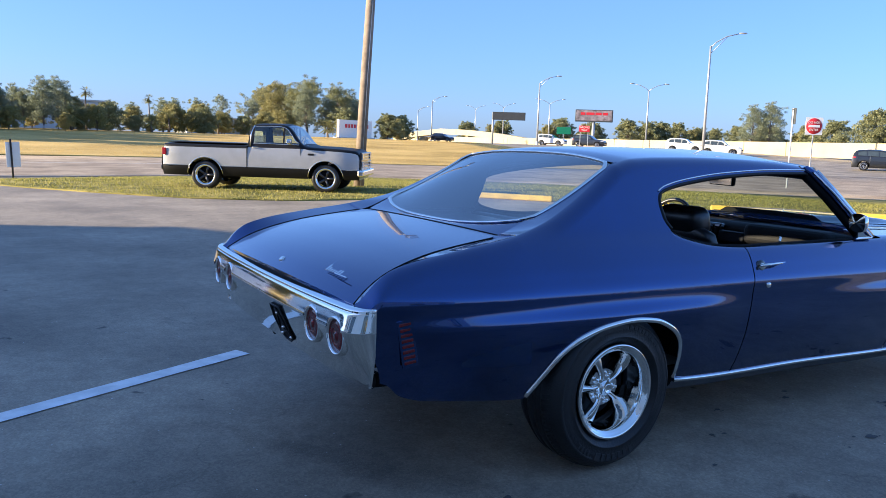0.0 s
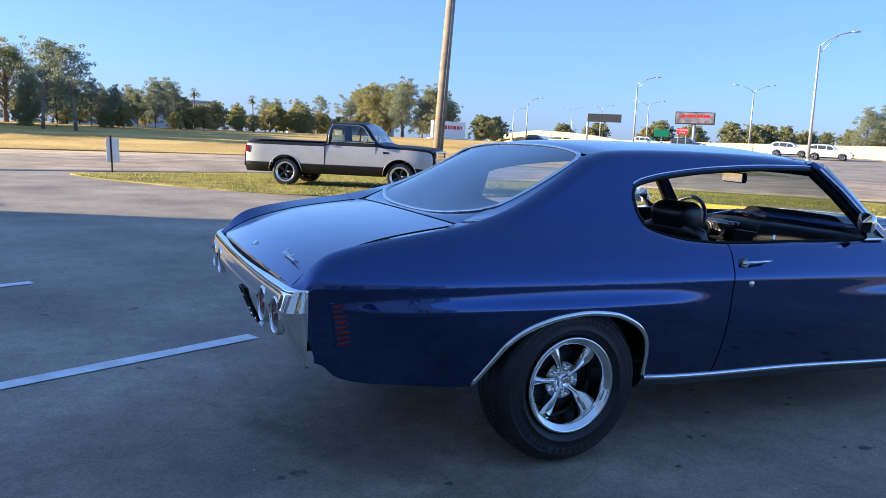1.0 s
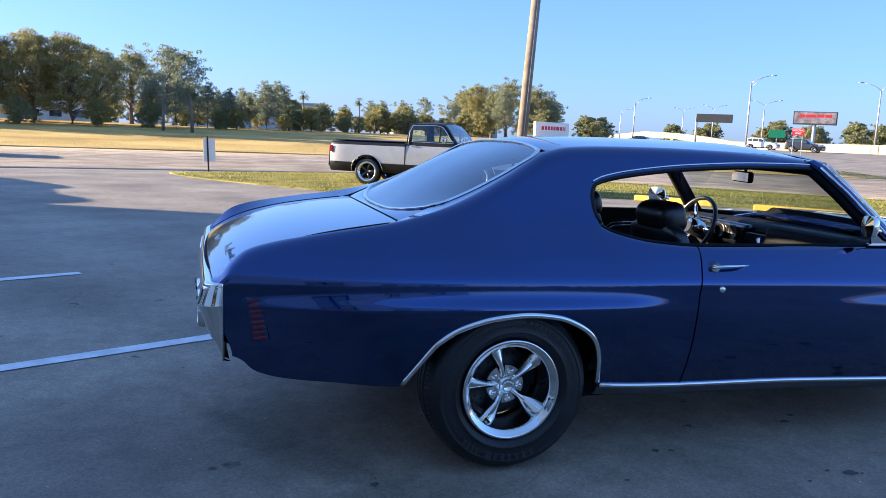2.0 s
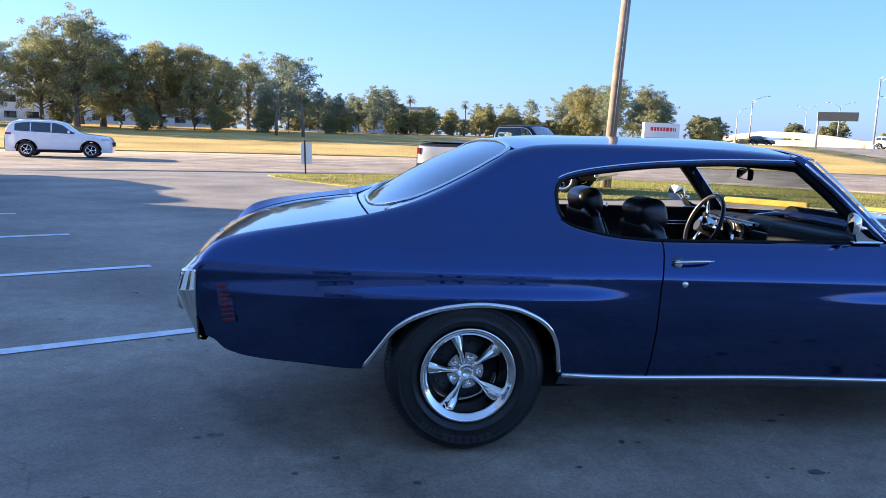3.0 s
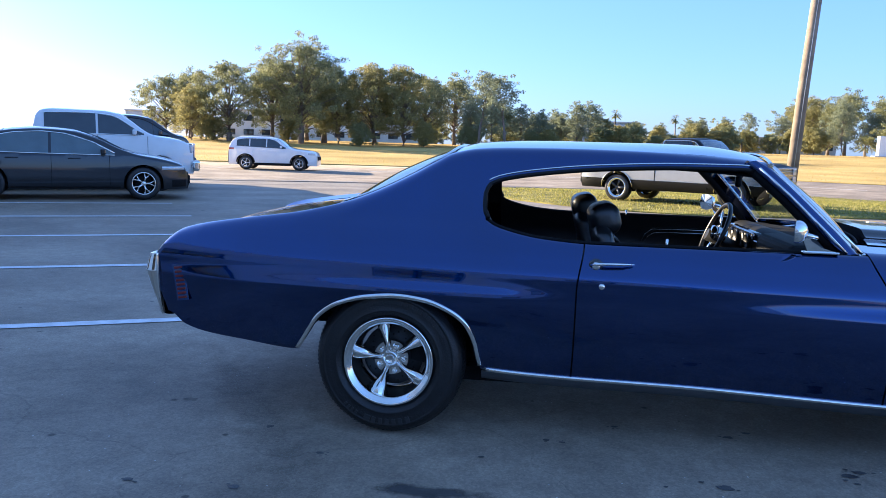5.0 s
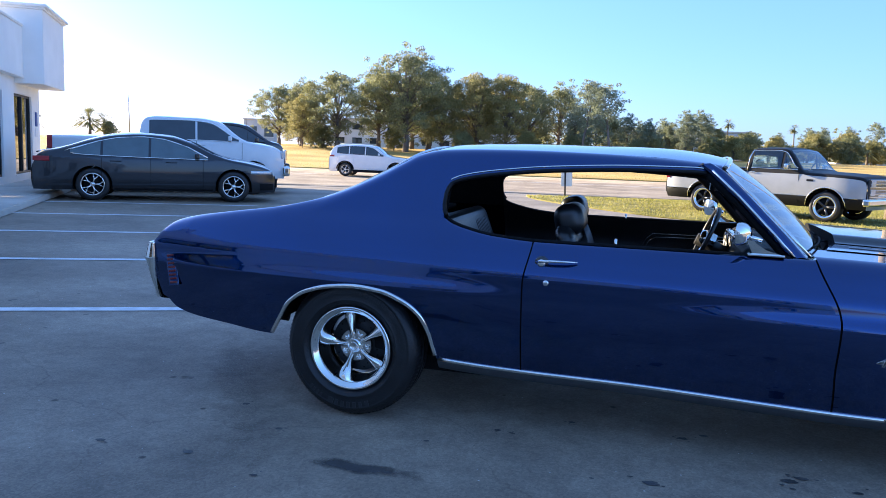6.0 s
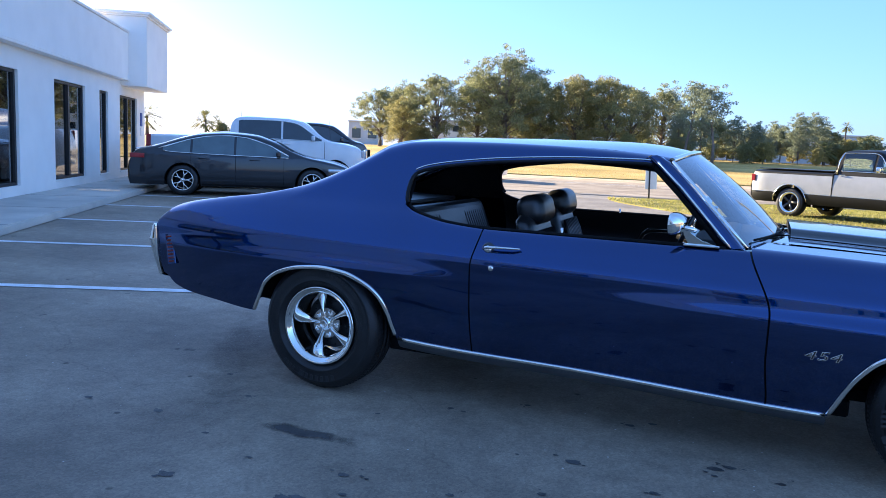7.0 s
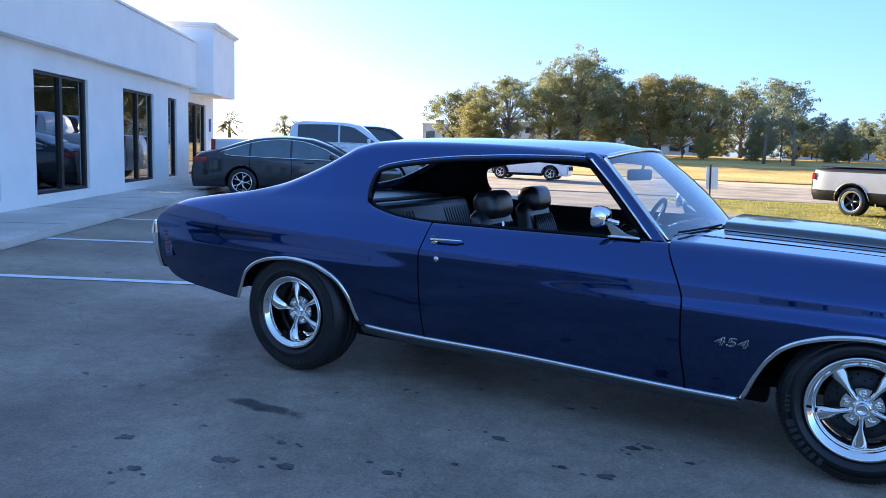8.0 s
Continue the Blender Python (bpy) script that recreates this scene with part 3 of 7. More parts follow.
ROWS = np.concatenate([np.linspace(0, 0.8, 44), np.linspace(0.8, 1.0, 12)[1:]])
FEW = np.concatenate([np.linspace(0, 0.8, 10), np.linspace(0.8, 1.0, 12)[1:]])
RIGHT = (0, -1, 0.3)


def hub_segment(r0, r1, spread, y0, y1):
    """A plate that fills part of a ring between two spokes, centred on +z."""
    bm = bmesh.new()
    front, back = [], []
    for side, y, grow in ((front, y0, 0.0), (back, y1, 0.003)):
        arc = np.linspace(-spread, spread, 9)
        side += [bm.verts.new(((r1 + grow) * math.sin(a), y, (r1 + grow) * math.cos(a))) for a in arc]
        side += [bm.verts.new((r0 * math.sin(a), y, r0 * math.cos(a))) for a in arc[::-1]]
    bm.faces.new(front)
    bm.faces.new(back[::-1])
    for k in range(len(front)):
        bm.faces.new((front[k - 1], back[k - 1], back[k], front[k]))
    bmesh.ops.recalc_face_normals(bm, faces=bm.faces)
    return bm


def merged(pieces):
    """One bmesh out of several."""
    bm = bmesh.new()
    for k in pieces:
        me = bpy.data.meshes.new("piece")
        k.to_mesh(me)
        k.free()
        bm.from_mesh(me)
        bpy.data.meshes.remove(me)
    return bm


def coupe_wheel(parent, x, y, r, half, rim_r, dish, side, spin):
    """A fat tyre on a polished five-spoke wheel; dish: how deep the spokes stand behind the lip; side -1: its face looks to -y."""
    hub = new("wheel")
    hub.parent = parent
    hub.matrix_basis = Matrix.Translation((x, y, r)) @ (Matrix.Identity(4) if side < 0 else Matrix.Rotation(math.pi, 4, "Z"))
    w = half
    prof = [(rim_r - 0.012, -w + 0.055), (rim_r + 0.010, -w + 0.024), (rim_r + 0.022, -w + 0.010), (rim_r + 0.036, -w + 0.002), (rim_r + 0.040, -w - 0.003), (rim_r + 0.045, -w - 0.003), (rim_r + 0.049, -w),
            (rim_r + 0.070, -w - 0.003), (r - 0.058, -w - 0.001), (r - 0.050, -w + 0.001), (r - 0.048, -w - 0.001), (r - 0.040, -w + 0.006), (r - 0.026, -w + 0.016), (r - 0.013, -w + 0.034), (r - 0.006, -w + 0.055),
            (r - 0.001, -w + 0.085), (r - 0.008, -w + 0.089), (r - 0.008, -w + 0.097), (r, -w + 0.101), (r + 0.001, 0.0 - 0.006), (r - 0.008, -0.004), (r - 0.008, 0.004),
            (r + 0.001, 0.006), (r, w - 0.101), (r - 0.008, w - 0.097), (r - 0.008, w - 0.089), (r - 0.001, w - 0.085), (r - 0.03, w - 0.012), (r - 0.08, w), (rim_r, w - 0.02), (rim_r - 0.01, w - 0.055)]
    part("tyre", lathe(prof, 96), RUBBER, hub)
    lugs = []
    for i in range(104):
        k = box((0.0085, 0.036, 0.005), (0, 0, 0))
        k.transform(Matrix.Rotation(2 * math.pi * i / 104, 4, "Y") @ Matrix.Translation((0, -w + 0.056, r - 0.0065)) @ Matrix.Rotation(radians(17), 4, "X") @ Matrix.Rotation(radians(12), 4, "Z"))
        lugs.append(k)
    part("tread_lug", merged(lugs), RUBBER, hub)
    # raised lettering as bars on the side wall
    for start, sizes in ((0.45, (8, 7, 7, 6, 7, 6, 8, 6, 7)), (3.05, (10, 9, 9, 9, 9, 9, 16, 6, 6, 6, 6))):
        a = start + spin
        for k in sizes:
            tall = 0.030 if k > 8 else 0.020
            g = box((0.0019 * k, 0.0022, tall), (0, 0, 0), 0.0008, 1)
            g.transform(Matrix.Rotation(a, 4, "Y") @ Matrix.Translation((0, -w - 0.0030, (rim_r + r) / 2 + 0.010)))
            part("letter_bar", g, LETTER, hub, "worn grey raised bar on the tyre wall")
            a += 0.0125 * k
    R = rim_r
    fy = -w + dish
    lip = [(R + 0.008, -w + 0.020), (R + 0.011, -w + 0.010), (R + 0.008, -w + 0.004), (R + 0.002, -w + 0.003), (R - 0.005, -w + 0.007), (R - 0.0075, -w + 0.012), (R - 0.013, -w + 0.013), (R - 0.0155, -w + 0.018),
           (R - 0.021, -w + 0.020), (R - 0.024, -w + 0.027), (R - 0.027, -w + 0.045), (R - 0.030, fy - 0.004), (R - 0.036, fy + 0.012), (R - 0.040, fy + 0.03), (R - 0.040, fy + 0.06), (R - 0.03, w - 0.05), (R + 0.004, w - 0.02)]
    part("rim", lathe(lip, 72), CHROME, hub, "polished deep-dish rim")
    disc = part("brake_disc", lathe([(0.03, fy + 0.055), (0.140, fy + 0.055), (0.143, fy + 0.060), (0.143, fy + 0.075), (0.03, fy + 0.075)], 48), DISCGREY, hub, "drilled dark steel brake disc")
    holes = []
    for i in range(30):
        k = lathe([(0.0, -0.0015), (0.0042, -0.0015), (0.0042, 0.001)], 8)
        k.transform(Matrix.Rotation(2 * math.pi * i / 30, 4, "Y") @ Matrix.Translation((0, fy + 0.055, 0.098 + 0.014 * (i % 3))))
        holes.append(k)
    tagged(part("drilled_hole", merged(holes), MATTE, disc), kind="stuff")
    part("caliper", hub_segment(0.085, 0.150, 0.5, fy + 0.045, fy + 0.075), MATTE, hub).matrix_basis = Matrix.Rotation(1.25, 4, "Y")
    part("hub", lathe([(0.0, fy + 0.004), (0.046, fy + 0.004), (0.050, fy + 0.008), (0.050, fy + 0.05), (0.0, fy + 0.05)], 32), ALLOY, hub)
    part("centre_cap", lathe([(0.0, fy - 0.030), (0.015, fy - 0.030), (0.0175, fy - 0.033), (0.020, fy - 0.034), (0.0225, fy - 0.031), (0.0235, fy - 0.020), (0.032, fy - 0.017), (0.0355, fy - 0.012), (0.0365, fy + 0.000), (0.042, fy + 0.004)], 36), CHROME, hub)
    for i in range(5):
        a = spin + 2 * math.pi * i / 5
        rot = Matrix.Rotation(a, 4, "Y")
        # a spoke: narrow at the hub, broad at the rim, with a rounded face
        rows = [(0.034, 0.015, fy - 0.008, 0.030), (0.060, 0.0125, fy - 0.012, 0.030), (0.080, 0.0135, fy - 0.012, 0.030), (0.100, 0.018, fy - 0.010, 0.030), (0.122, 0.0245, fy - 0.006, 0.030), (0.142, 0.030, fy - 0.002, 0.03), (R - 0.030, 0.035, fy + 0.004, 0.03)]
        verts, faces = [], []
        for rr, hw, yy, dp in rows:
            for k in range(9):
                u = -1 + 2 * k / 8
                verts.append((hw * u, yy + 0.020 * abs(u) ** 2.2, rr))
            verts.append((hw * 0.9, yy + dp + 0.01, rr))
            verts.append((-hw * 0.9, yy + dp + 0.01, rr))
        for j in range(len(rows) - 1):
            for k in range(11):
                a0, a1 = j * 11 + k, j * 11 + (k + 1) % 11
                faces.append((a0, a1, a1 + 11, a0 + 11))
        me = bpy.data.meshes.new("spoke")
        me.from_pydata(verts, [], faces)
        me.transform(rot)
        bm = bmesh.new()
        bm.from_mesh(me)
        bpy.data.meshes.remove(me)
        bmesh.ops.recalc_face_normals(bm, faces=bm.faces)
        for f in bm.faces:
            f.smooth = True
        part("spoke", bm, CHROME, hub)
        turn = Matrix.Rotation(a + math.pi / 5, 4, "Y")
        seg = hub_segment(0.040, 0.080, 0.40, fy + 0.002, fy + 0.018)
        seg.transform(turn)
        part("hub_plate", seg, ALLOY, hub)
        nut = lathe([(0.0, -0.016), (0.006, -0.016), (0.0085, -0.012), (0.0095, 0.0), (0.0145, 0.001), (0.0155, 0.010)], 12)
        nut.transform(turn @ Matrix.Translation((0, fy + 0.001, 0.061)))
        part("lug_nut", nut, CHROME, hub)
    v = lathe([(0.0, -0.03), (0.004, -0.03), (0.005, 0.0), (0.005, 0.01)], 10)
    v.transform(Matrix.Rotation(spin + 3.95, 4, "Y") @ Matrix.Translation((0, fy - 0.03, R - 0.038)))
    part("valve_stem", v, MATTE, hub)
    return hub


def ribbon(points, wide, thick, mat, name, parent, outward=(0, -1, 0), label=""):
    """A flat bright trim strip along points."""
    bm = bmesh.new()
    pts = [Vector(p) for p in points]
    rows = []
    for i, p in enumerate(pts):
        d = (pts[min(i + 1, len(pts) - 1)] - pts[max(i - 1, 0)]).normalized()
        o = Vector(outward)
        o = (o - d * o.dot(d)).normalized()
        s = d.cross(o).normalized()
        rows.append([bm.verts.new(p + s * a * wide / 2 + o * b * thick) for a, b in ((-1, -0.3), (-0.8, 0.7), (0, 1.0), (0.8, 0.7), (1, -0.3))])
    for a, b in zip(rows, rows[1:]):
        for k in range(4):
            f = bm.faces.new((a[k], a[k + 1], b[k + 1], b[k]))
            f.smooth = True
    bm.faces.new(rows[0])
    bm.faces.new(rows[-1][::-1])
    bmesh.ops.recalc_face_normals(bm, faces=bm.faces)
    return part(name, bm, mat, parent, label)


def deck_z(x, y):
    return curve((-1.25, -1.19, -1.15, -1.09, -1.02, -0.93, -0.77, -0.48, -0.2), (0.742, 0.787, 0.816, 0.854, 0.886, 0.915, 0.951, 0.990, 1.02))(x) - 0.012 * (np.asarray(y) / 0.64) ** 2


def hood_z(x, y):
    a = np.abs(np.asarray(y))
    base = fender_top(x) + 0.014 + 0.016 * (1 - (a / 0.62) ** 2)
    return base


def seat(parent, x, y):
    """A black vinyl bucket seat with fluted panels and a round headrest."""
    s = new("front_seat")
    s.parent = parent
    s.matrix_basis = Matrix.Translation((x, y, 0.235))
    part("cushion", box((0.50, 0.50, 0.17), (0.24, 0, 0.12), 0.055, 4), BLACK, s)

    def back(u, v):
        # u round the edge, v up the height
        ang = u * 2 * math.pi
        hw = 0.265 - 0.05 * smooth(0.55, 1.0, v) - 0.02 * smooth(0.3, 0.0, v)
        th = 0.075 * (1 - 0.35 * v)
        c, sn = np.cos(ang), np.sin(ang)
        yy = hw * np.sign(c) * np.abs(c) ** 0.45
        xx = th * np.sign(sn) * np.abs(sn) ** 0.6
        k = 1 - smooth(0.93, 1.02, v) * 0.75
        return -0.06 - 0.17 * v + xx * k, yy * k, 0.16 + 0.57 * v + 0.03 * smooth(0.9, 1.02, v)
    sheets("backrest", [(back, np.linspace(0, 1, 49), np.linspace(0, 1.02, 26), (0, 0, 1))], BLACK, s)
    for i in range(9):
        yy = (i - 4) * 0.036
        part("flute", tube([(0.012 - 0.176 * t, yy, 0.22 + 0.5 * t) for t in (0.02, 0.2, 0.45, 0.75, 0.88)], [0.010, 0.015, 0.015, 0.014, 0.006], 8), BLACK, s)
    bm = box((0.15, 0.30, 0.16), (0, 0, 0), 0.06, 6)
    bm.transform(Matrix.Translation((-0.205, 0, 0.755)) @ Matrix.Rotation(radians(-14), 4, "Y"))
    for f in bm.faces:
        f.smooth = True
    part("headrest", bm, BLACK, s)
    part("headrest_post", tube([(-0.215, 0, 0.64), (-0.215, 0, 0.75)], 0.012, 10), CHROME, s)
    part("side_chrome", tube([(-0.03, -0.27, 0.20), (-0.10, -0.262, 0.42), (-0.16, -0.245, 0.58)], 0.006, 6), CHROME, s)
    return s


def blue_coupe():
    car = thing("coupe", "glossy dark blue classic two-door coupe with bright chrome trim", "car")
    for sg in (-1, 1):
        mir = sg > 0
        # quarter panel with its sail panel, and the strip under the rear side window
        xq = np.unique(np.concatenate([steps(-1.155, -0.445, 40), steps(-0.445, 0.41, 90, True), np.linspace(-0.45, -0.30, 16), np.linspace(0.30, 0.41, 16)]))
        quarter = section(low_edge, top_edge, round_h, round_in, roof_slope, lambda x, z: x + 0.075 * np.clip((-1.0 - x) / 0.155, 0, 1) * smooth(0.74, 0.50, z))
        under = section(low_edge, win_low, const(0.03), const(0.035), const(0.3), door_shift)
        xu = np.unique(np.concatenate([np.linspace(0.41, 0.43, 10), np.linspace(0.43, 0.822, 26)]))

        def sail_in(x, v):
            y2, z2 = roof_half(x), top_edge(x)
            along = np.clip((x + 1.155) / 0.745, 0, 1)
            inner = np.where(x < -0.45, 0.710 - 0.065 * along + 0.07 * (1 - along) ** 4, 0.630 - 0.036 * smooth(-0.3, 0.22, x))
            y = y2 + (inner - y2) * v
            zi = deck_z(x - 0.03 * (1 - along), inner)
            zi = zi + (z2 + 0.002 - zi) * smooth(-0.47, -0.27, x)
            return x, -y, z2 + (zi - z2) * v

        def end_cap(v, w):
            x, y, z = sail_in(-1.155 + 0 * v, v)
            return x + 0.012 * w, y, z + (0.74 - z) * w
        sheets("quarter_panel", [(quarter, xq, ROWS, RIGHT), (under, xu, ROWS, RIGHT), (sail_in, xq[xq < 0.26], np.linspace(0, 1, 5), (0, 0, 1)), (end_cap, np.linspace(0, 1, 6), np.linspace(0, 1, 4), (-1, 0, 0))], BLUE, car, mirror=mir)
        # door, front fender
        sheets("door", [(section(low_edge, win_low, const(0.03), const(0.035), const(0.3), door_shift), np.linspace(0.829, 2.141, 90), ROWS, RIGHT)], BLUE, car, mirror=mir)
        xf = np.unique(np.concatenate([np.linspace(2.149, 2.41, 14), steps(2.41, 3.31, 90, True), np.linspace(3.31, 3.66, 14)]))

        def fender_in(x, v):
            y2 = half_width(x, fender_top(x) - 0.07) - 0.095
            return x - 0.10 * np.clip(1 - np.abs(x - 2.145) / 0.6, 0, 1), -(y2 + (0.625 - y2) * v), fender_top(x) + v * 0.012
        sheets("front_fender", [(section(low_edge, fender_top, const(0.07), const(0.095), const(0.14), door_shift), xf, ROWS, RIGHT),
                                (fender_in, xf, np.linspace(0, 1, 5), (0, 0, 1))], BLUE, car, mirror=mir)
        # roof rail over the windows
        xr = np.unique(np.concatenate([np.linspace(0.41, 0.45, 14), np.linspace(0.45, 1.665, 60)]))
        rail = section(win_top, top_edge, round_h, round_in, roof_slope)
        sheets("roof_rail", [(rail, xr, FEW, RIGHT)], BLUE, car, mirror=mir)

        out = (0, sg, 0)

        def side_line(xs, zf, off):
            return [(float(x), float(sg * (half_width(x, zf(x)) + off)), float(zf(x))) for x in xs]
        # bright trims
        xa = np.concatenate([np.linspace(-0.44, 0.40, 80), [0.408, 0.412]])
        ribbon(side_line(xa, lambda x: low_edge(x) + 0.006, 0.004), 0.022, 0.008, CHROME, "wheel_arch_trim", car, out)
        xa = np.linspace(2.405, 3.30, 80)
        ribbon(side_line(xa, lambda x: low_edge(x) + 0.006, 0.004), 0.022, 0.008, CHROME, "wheel_arch_trim", car, out)
        ribbon(side_line(np.linspace(0.425, 2.395, 30), lambda x: low_edge(x) + 0.003, 0.004), 0.020, 0.008, CHROME, "sill_trim", car, out)
        # rocker under the trim
        def rocker(x, v):
            z = low_edge(x) - 0.006 - 0.048 * v
            return x, -(half_width(x, low_edge(x)) - 0.004 - 0.03 * v * v - 0.01 * v), z
        sheets("rocker_panel", [(rocker, np.linspace(0.42, 2.40, 30), np.linspace(0, 1, 6), (0, -1, -0.2))], material_rocker(), car, "dark grey rocker panel", mirror=mir)
        # black window surround and its bright drip rail
        wx = np.concatenate([[0.411, 0.413, 0.418, 0.43], np.linspace(0.46, 1.60, 40)])
        part("rear_window_seal", tube([(0.414 - 0.012 * k, sg * (float(half_width(0.41, z)) - 0.006), z) for k, z in ((-0.6, 1.006), (0.5, 1.03), (1, 1.055), (1, 1.085), (0.9, 1.112), (0.4, 1.135), (-0.8, 1.156))], 0.011, 8), LOWBLACK, car)
        top_pts = side_line(wx, lambda x: win_top(x) - 0.004, -0.010)
        part("weatherstrip", tube(top_pts, 0.011, 8), LOWBLACK, car)
        ribbon(side_line(wx[2:], lambda x: win_top(x) + 0.016, 0.002), 0.007, 0.004, CHROME, "drip_rail_trim", car, (0, sg, 0.4))
        low_pts = side_line(np.concatenate([[0.411, 0.413, 0.418, 0.43], np.linspace(0.46, 1.95, 40)]), win_low, -0.034)
        part("belt_seal", tube(low_pts, 0.010, 8), MATTE, car)
        # windscreen pillar
        a = [Vector((1.955, sg * 0.830, 0.905)), Vector((1.868, sg * 0.793, 1.0)), Vector((1.728, sg * 0.732, 1.145)), Vector((1.609, sg * 0.678, 1.256)), Vector((1.56, sg * 0.652, 1.285))]
        b = [Vector((2.035, sg * 0.812, 0.905)), Vector((1.945, sg * 0.778, 1.0)), Vector((1.798, sg * 0.718, 1.150)), Vector((1.682, sg * 0.664, 1.264)), Vector((1.635, sg * 0.635, 1.292))]
        bm = bmesh.new()
        rows = []
        for p, r in zip(a, b):
            mid = (p + r) / 2 + Vector((0.012, sg * 0.012, 0.012))
            inn = Vector((0, -sg * 0.05, -0.012))
            rows.append([bm.verts.new(k) for k in (p, p * 0.7 + r * 0.3 + Vector((0.008, sg * 0.012, 0.01)), mid, r, r + inn, p + inn)])
        for u, w in zip(rows, rows[1:]):
            for k in range(6):
                bm.faces.new((u[k], u[(k + 1) % 6], w[(k + 1) % 6], w[k])).smooth = k in (0, 1, 2)
        bmesh.ops.recalc_face_normals(bm, faces=bm.faces)
        part("windscreen_pillar", bm, BLUE, car)
        ribbon([p + Vector((0.012, sg * 0.01, 0.012)) for p in a[:-1]], 0.012, 0.006, CHROME, "pillar_trim", car, (0.5, sg, 0.4))
        ribbon([r + Vector((0.002, sg * 0.004, 0.010)) for r in b[:-1]], 0.016, 0.008, CHROME, "windscreen_trim", car, (0.6, sg * 0.4, 0.6))
        part("pillar_lining", tube([p + Vector((0.01, -sg * 0.035, -0.01)) for p in a], 0.028, 8), MATTE, car)
        # inner door trim
        def lining(x, v):
            z = 0.36 + (win_low(x) - 0.36 - 0.005) * v
            return x, -(half_width(x, z) - 0.055 - 0.05 * (1 - v)), z
        sheets("door_lining", [(lining, np.linspace(0.86, 2.10, 20), np.linspace(0, 1, 12), (0, 1, 0))], BLACK, car, "black door lining with bright beading", mirror=mir)
        for grow in (0.0, 0.022):
            loop = [(1.36 - grow, 0.74), (1.38 - grow, 0.775 + grow / 2), (1.42 - grow, 0.800 + grow)] + [(x, 0.803 + grow) for x in np.linspace(1.50, 1.86, 6)] + [(1.93 + grow, 0.795 + grow), (1.955 + grow, 0.775 + grow / 2), (1.955 + grow, 0.74)]
            part("door_beading", tube([(x, sg * (float(half_width(x, z)) - 0.074), z) for x, z in loop], 0.0035, 6), CHROME, car)
        part("armrest", box((0.42, 0.07, 0.06), (1.35, sg * 0.825, 0.66), 0.02, 3), BLACK, car)
        part("lock_button", lathe([(0, 0.03), (0.007, 0.028), (0.006, 0.0)], 10, "Z"), CHROME, car).matrix_basis = Matrix.Translation((1.22, sg * 0.80, 0.915))

        def rear_lining(x, v):
            z = 0.36 + (win_low(x) - 0.365) * v
            return x, -(half_width(x, z) - 0.05 - 0.05 * (1 - v)), z
        sheets("rear_side_lining", [(rear_lining, np.linspace(0.412, 0.86, 14), np.linspace(0, 1, 12), (0, 1, 0))], BLACK, car, mirror=mir)

        def sail_lining(x, v):
            z = 0.96 + (np.minimum(top_edge(x) - 0.03, 1.29) - 0.96) * v
            return x, -(half_width(x, z) - 0.045), z
        sheets("sail_lining", [(sail_lining, np.linspace(-0.42, 0.415, 24), np.linspace(0, 1, 8), (0, 1, 0))], MATTE, car, mirror=mir)
        # backing behind the door joints
        for x0 in (0.825, 2.145):
            bm = bmesh.new()
            rows = []
            for z in np.linspace(low_edge(x0) + 0.01, 0.85, 14):
                xx = float(door_shift(x0, z))
                y = float(half_width(xx, z)) - 0.012
                rows.append([bm.verts.new((xx - 0.02, sg * y, z)), bm.verts.new((xx + 0.02, sg * y, z))])
            for u, w in zip(rows, rows[1:]):
                bm.faces.new((u[0], u[1], w[1], w[0]))
            part("door_jamb", bm, MATTE, car)
        # handle and lock
        h = new("door_handle")
        h.parent = car
        y = sg * (float(half_width(0.97, 0.835)) + 0.004)
        part("grip", tube([(0.885, y + sg * 0.006, 0.833), (0.90, y + sg * 0.020, 0.838), (0.95, y + sg * 0.026, 0.842), (1.02, y + sg * 0.022, 0.843), (1.065, y + sg * 0.010, 0.843)], [0.007, 0.010, 0.008, 0.007, 0.005], 10, flat=0.8), CHROME, h)
        e = lathe([(0, -0.014), (0.012, -0.014), (0.018, -0.008), (0.020, 0.004)], 16)
        e.transform(Matrix.Translation((0.905, y, 0.828)) @ (Matrix.Identity(4) if sg < 0 else Matrix.Rotation(math.pi, 4, "Z")))
        part("push_button", e, CHROME, h)
        e = lathe([(0.018, -0.004), (0.026, -0.003), (0.031, 0.001), (0.032, 0.008)], 20)
        e.transform(Matrix.Translation((0.905, y, 0.828)) @ (Matrix.Identity(4) if sg < 0 else Matrix.Rotation(math.pi, 4, "Z")))
        part("escutcheon", e, GLOSSBLACK, h)
        e = lathe([(0, -0.008), (0.008, -0.009), (0.013, -0.006), (0.0145, 0.004)], 16)
        e.transform(Matrix.Translation((0.932, sg * float(half_width(0.932, 0.743)), 0.743)) @ (Matrix.Identity(4) if sg < 0 else Matrix.Rotation(math.pi, 4, "Z")))
        part("door_lock", e, CHROME, car, "round chrome key lock")
        # side marker: a red lens behind louvres
        mk = new("side_marker")
        mk.parent = car
        yy = float(half_width(-1.0, 0.66))
        mk.matrix_basis = Matrix.Translation((-0.995, sg * yy, 0.658)) @ Matrix.Rotation(radians(6.5) * sg, 4, "Z") @ Matrix.Rotation(radians(-9), 4, "Y") @ Matrix.Rotation(radians(1.5) * sg, 4, "X")
        part("bezel", box((0.062, 0.008, 0.175), (0, 0, 0), 0.003, 2), BLUE, mk)
        for i in range(8):
            part("red_louvre", box((0.046, 0.008, 0.012), (0, sg * 0.002, -0.07 + 0.02 * i), 0.002, 1), REDLENS, mk)
        # wing mirror on a chrome stalk
        mo = new("wing_mirror")
        mo.parent = car
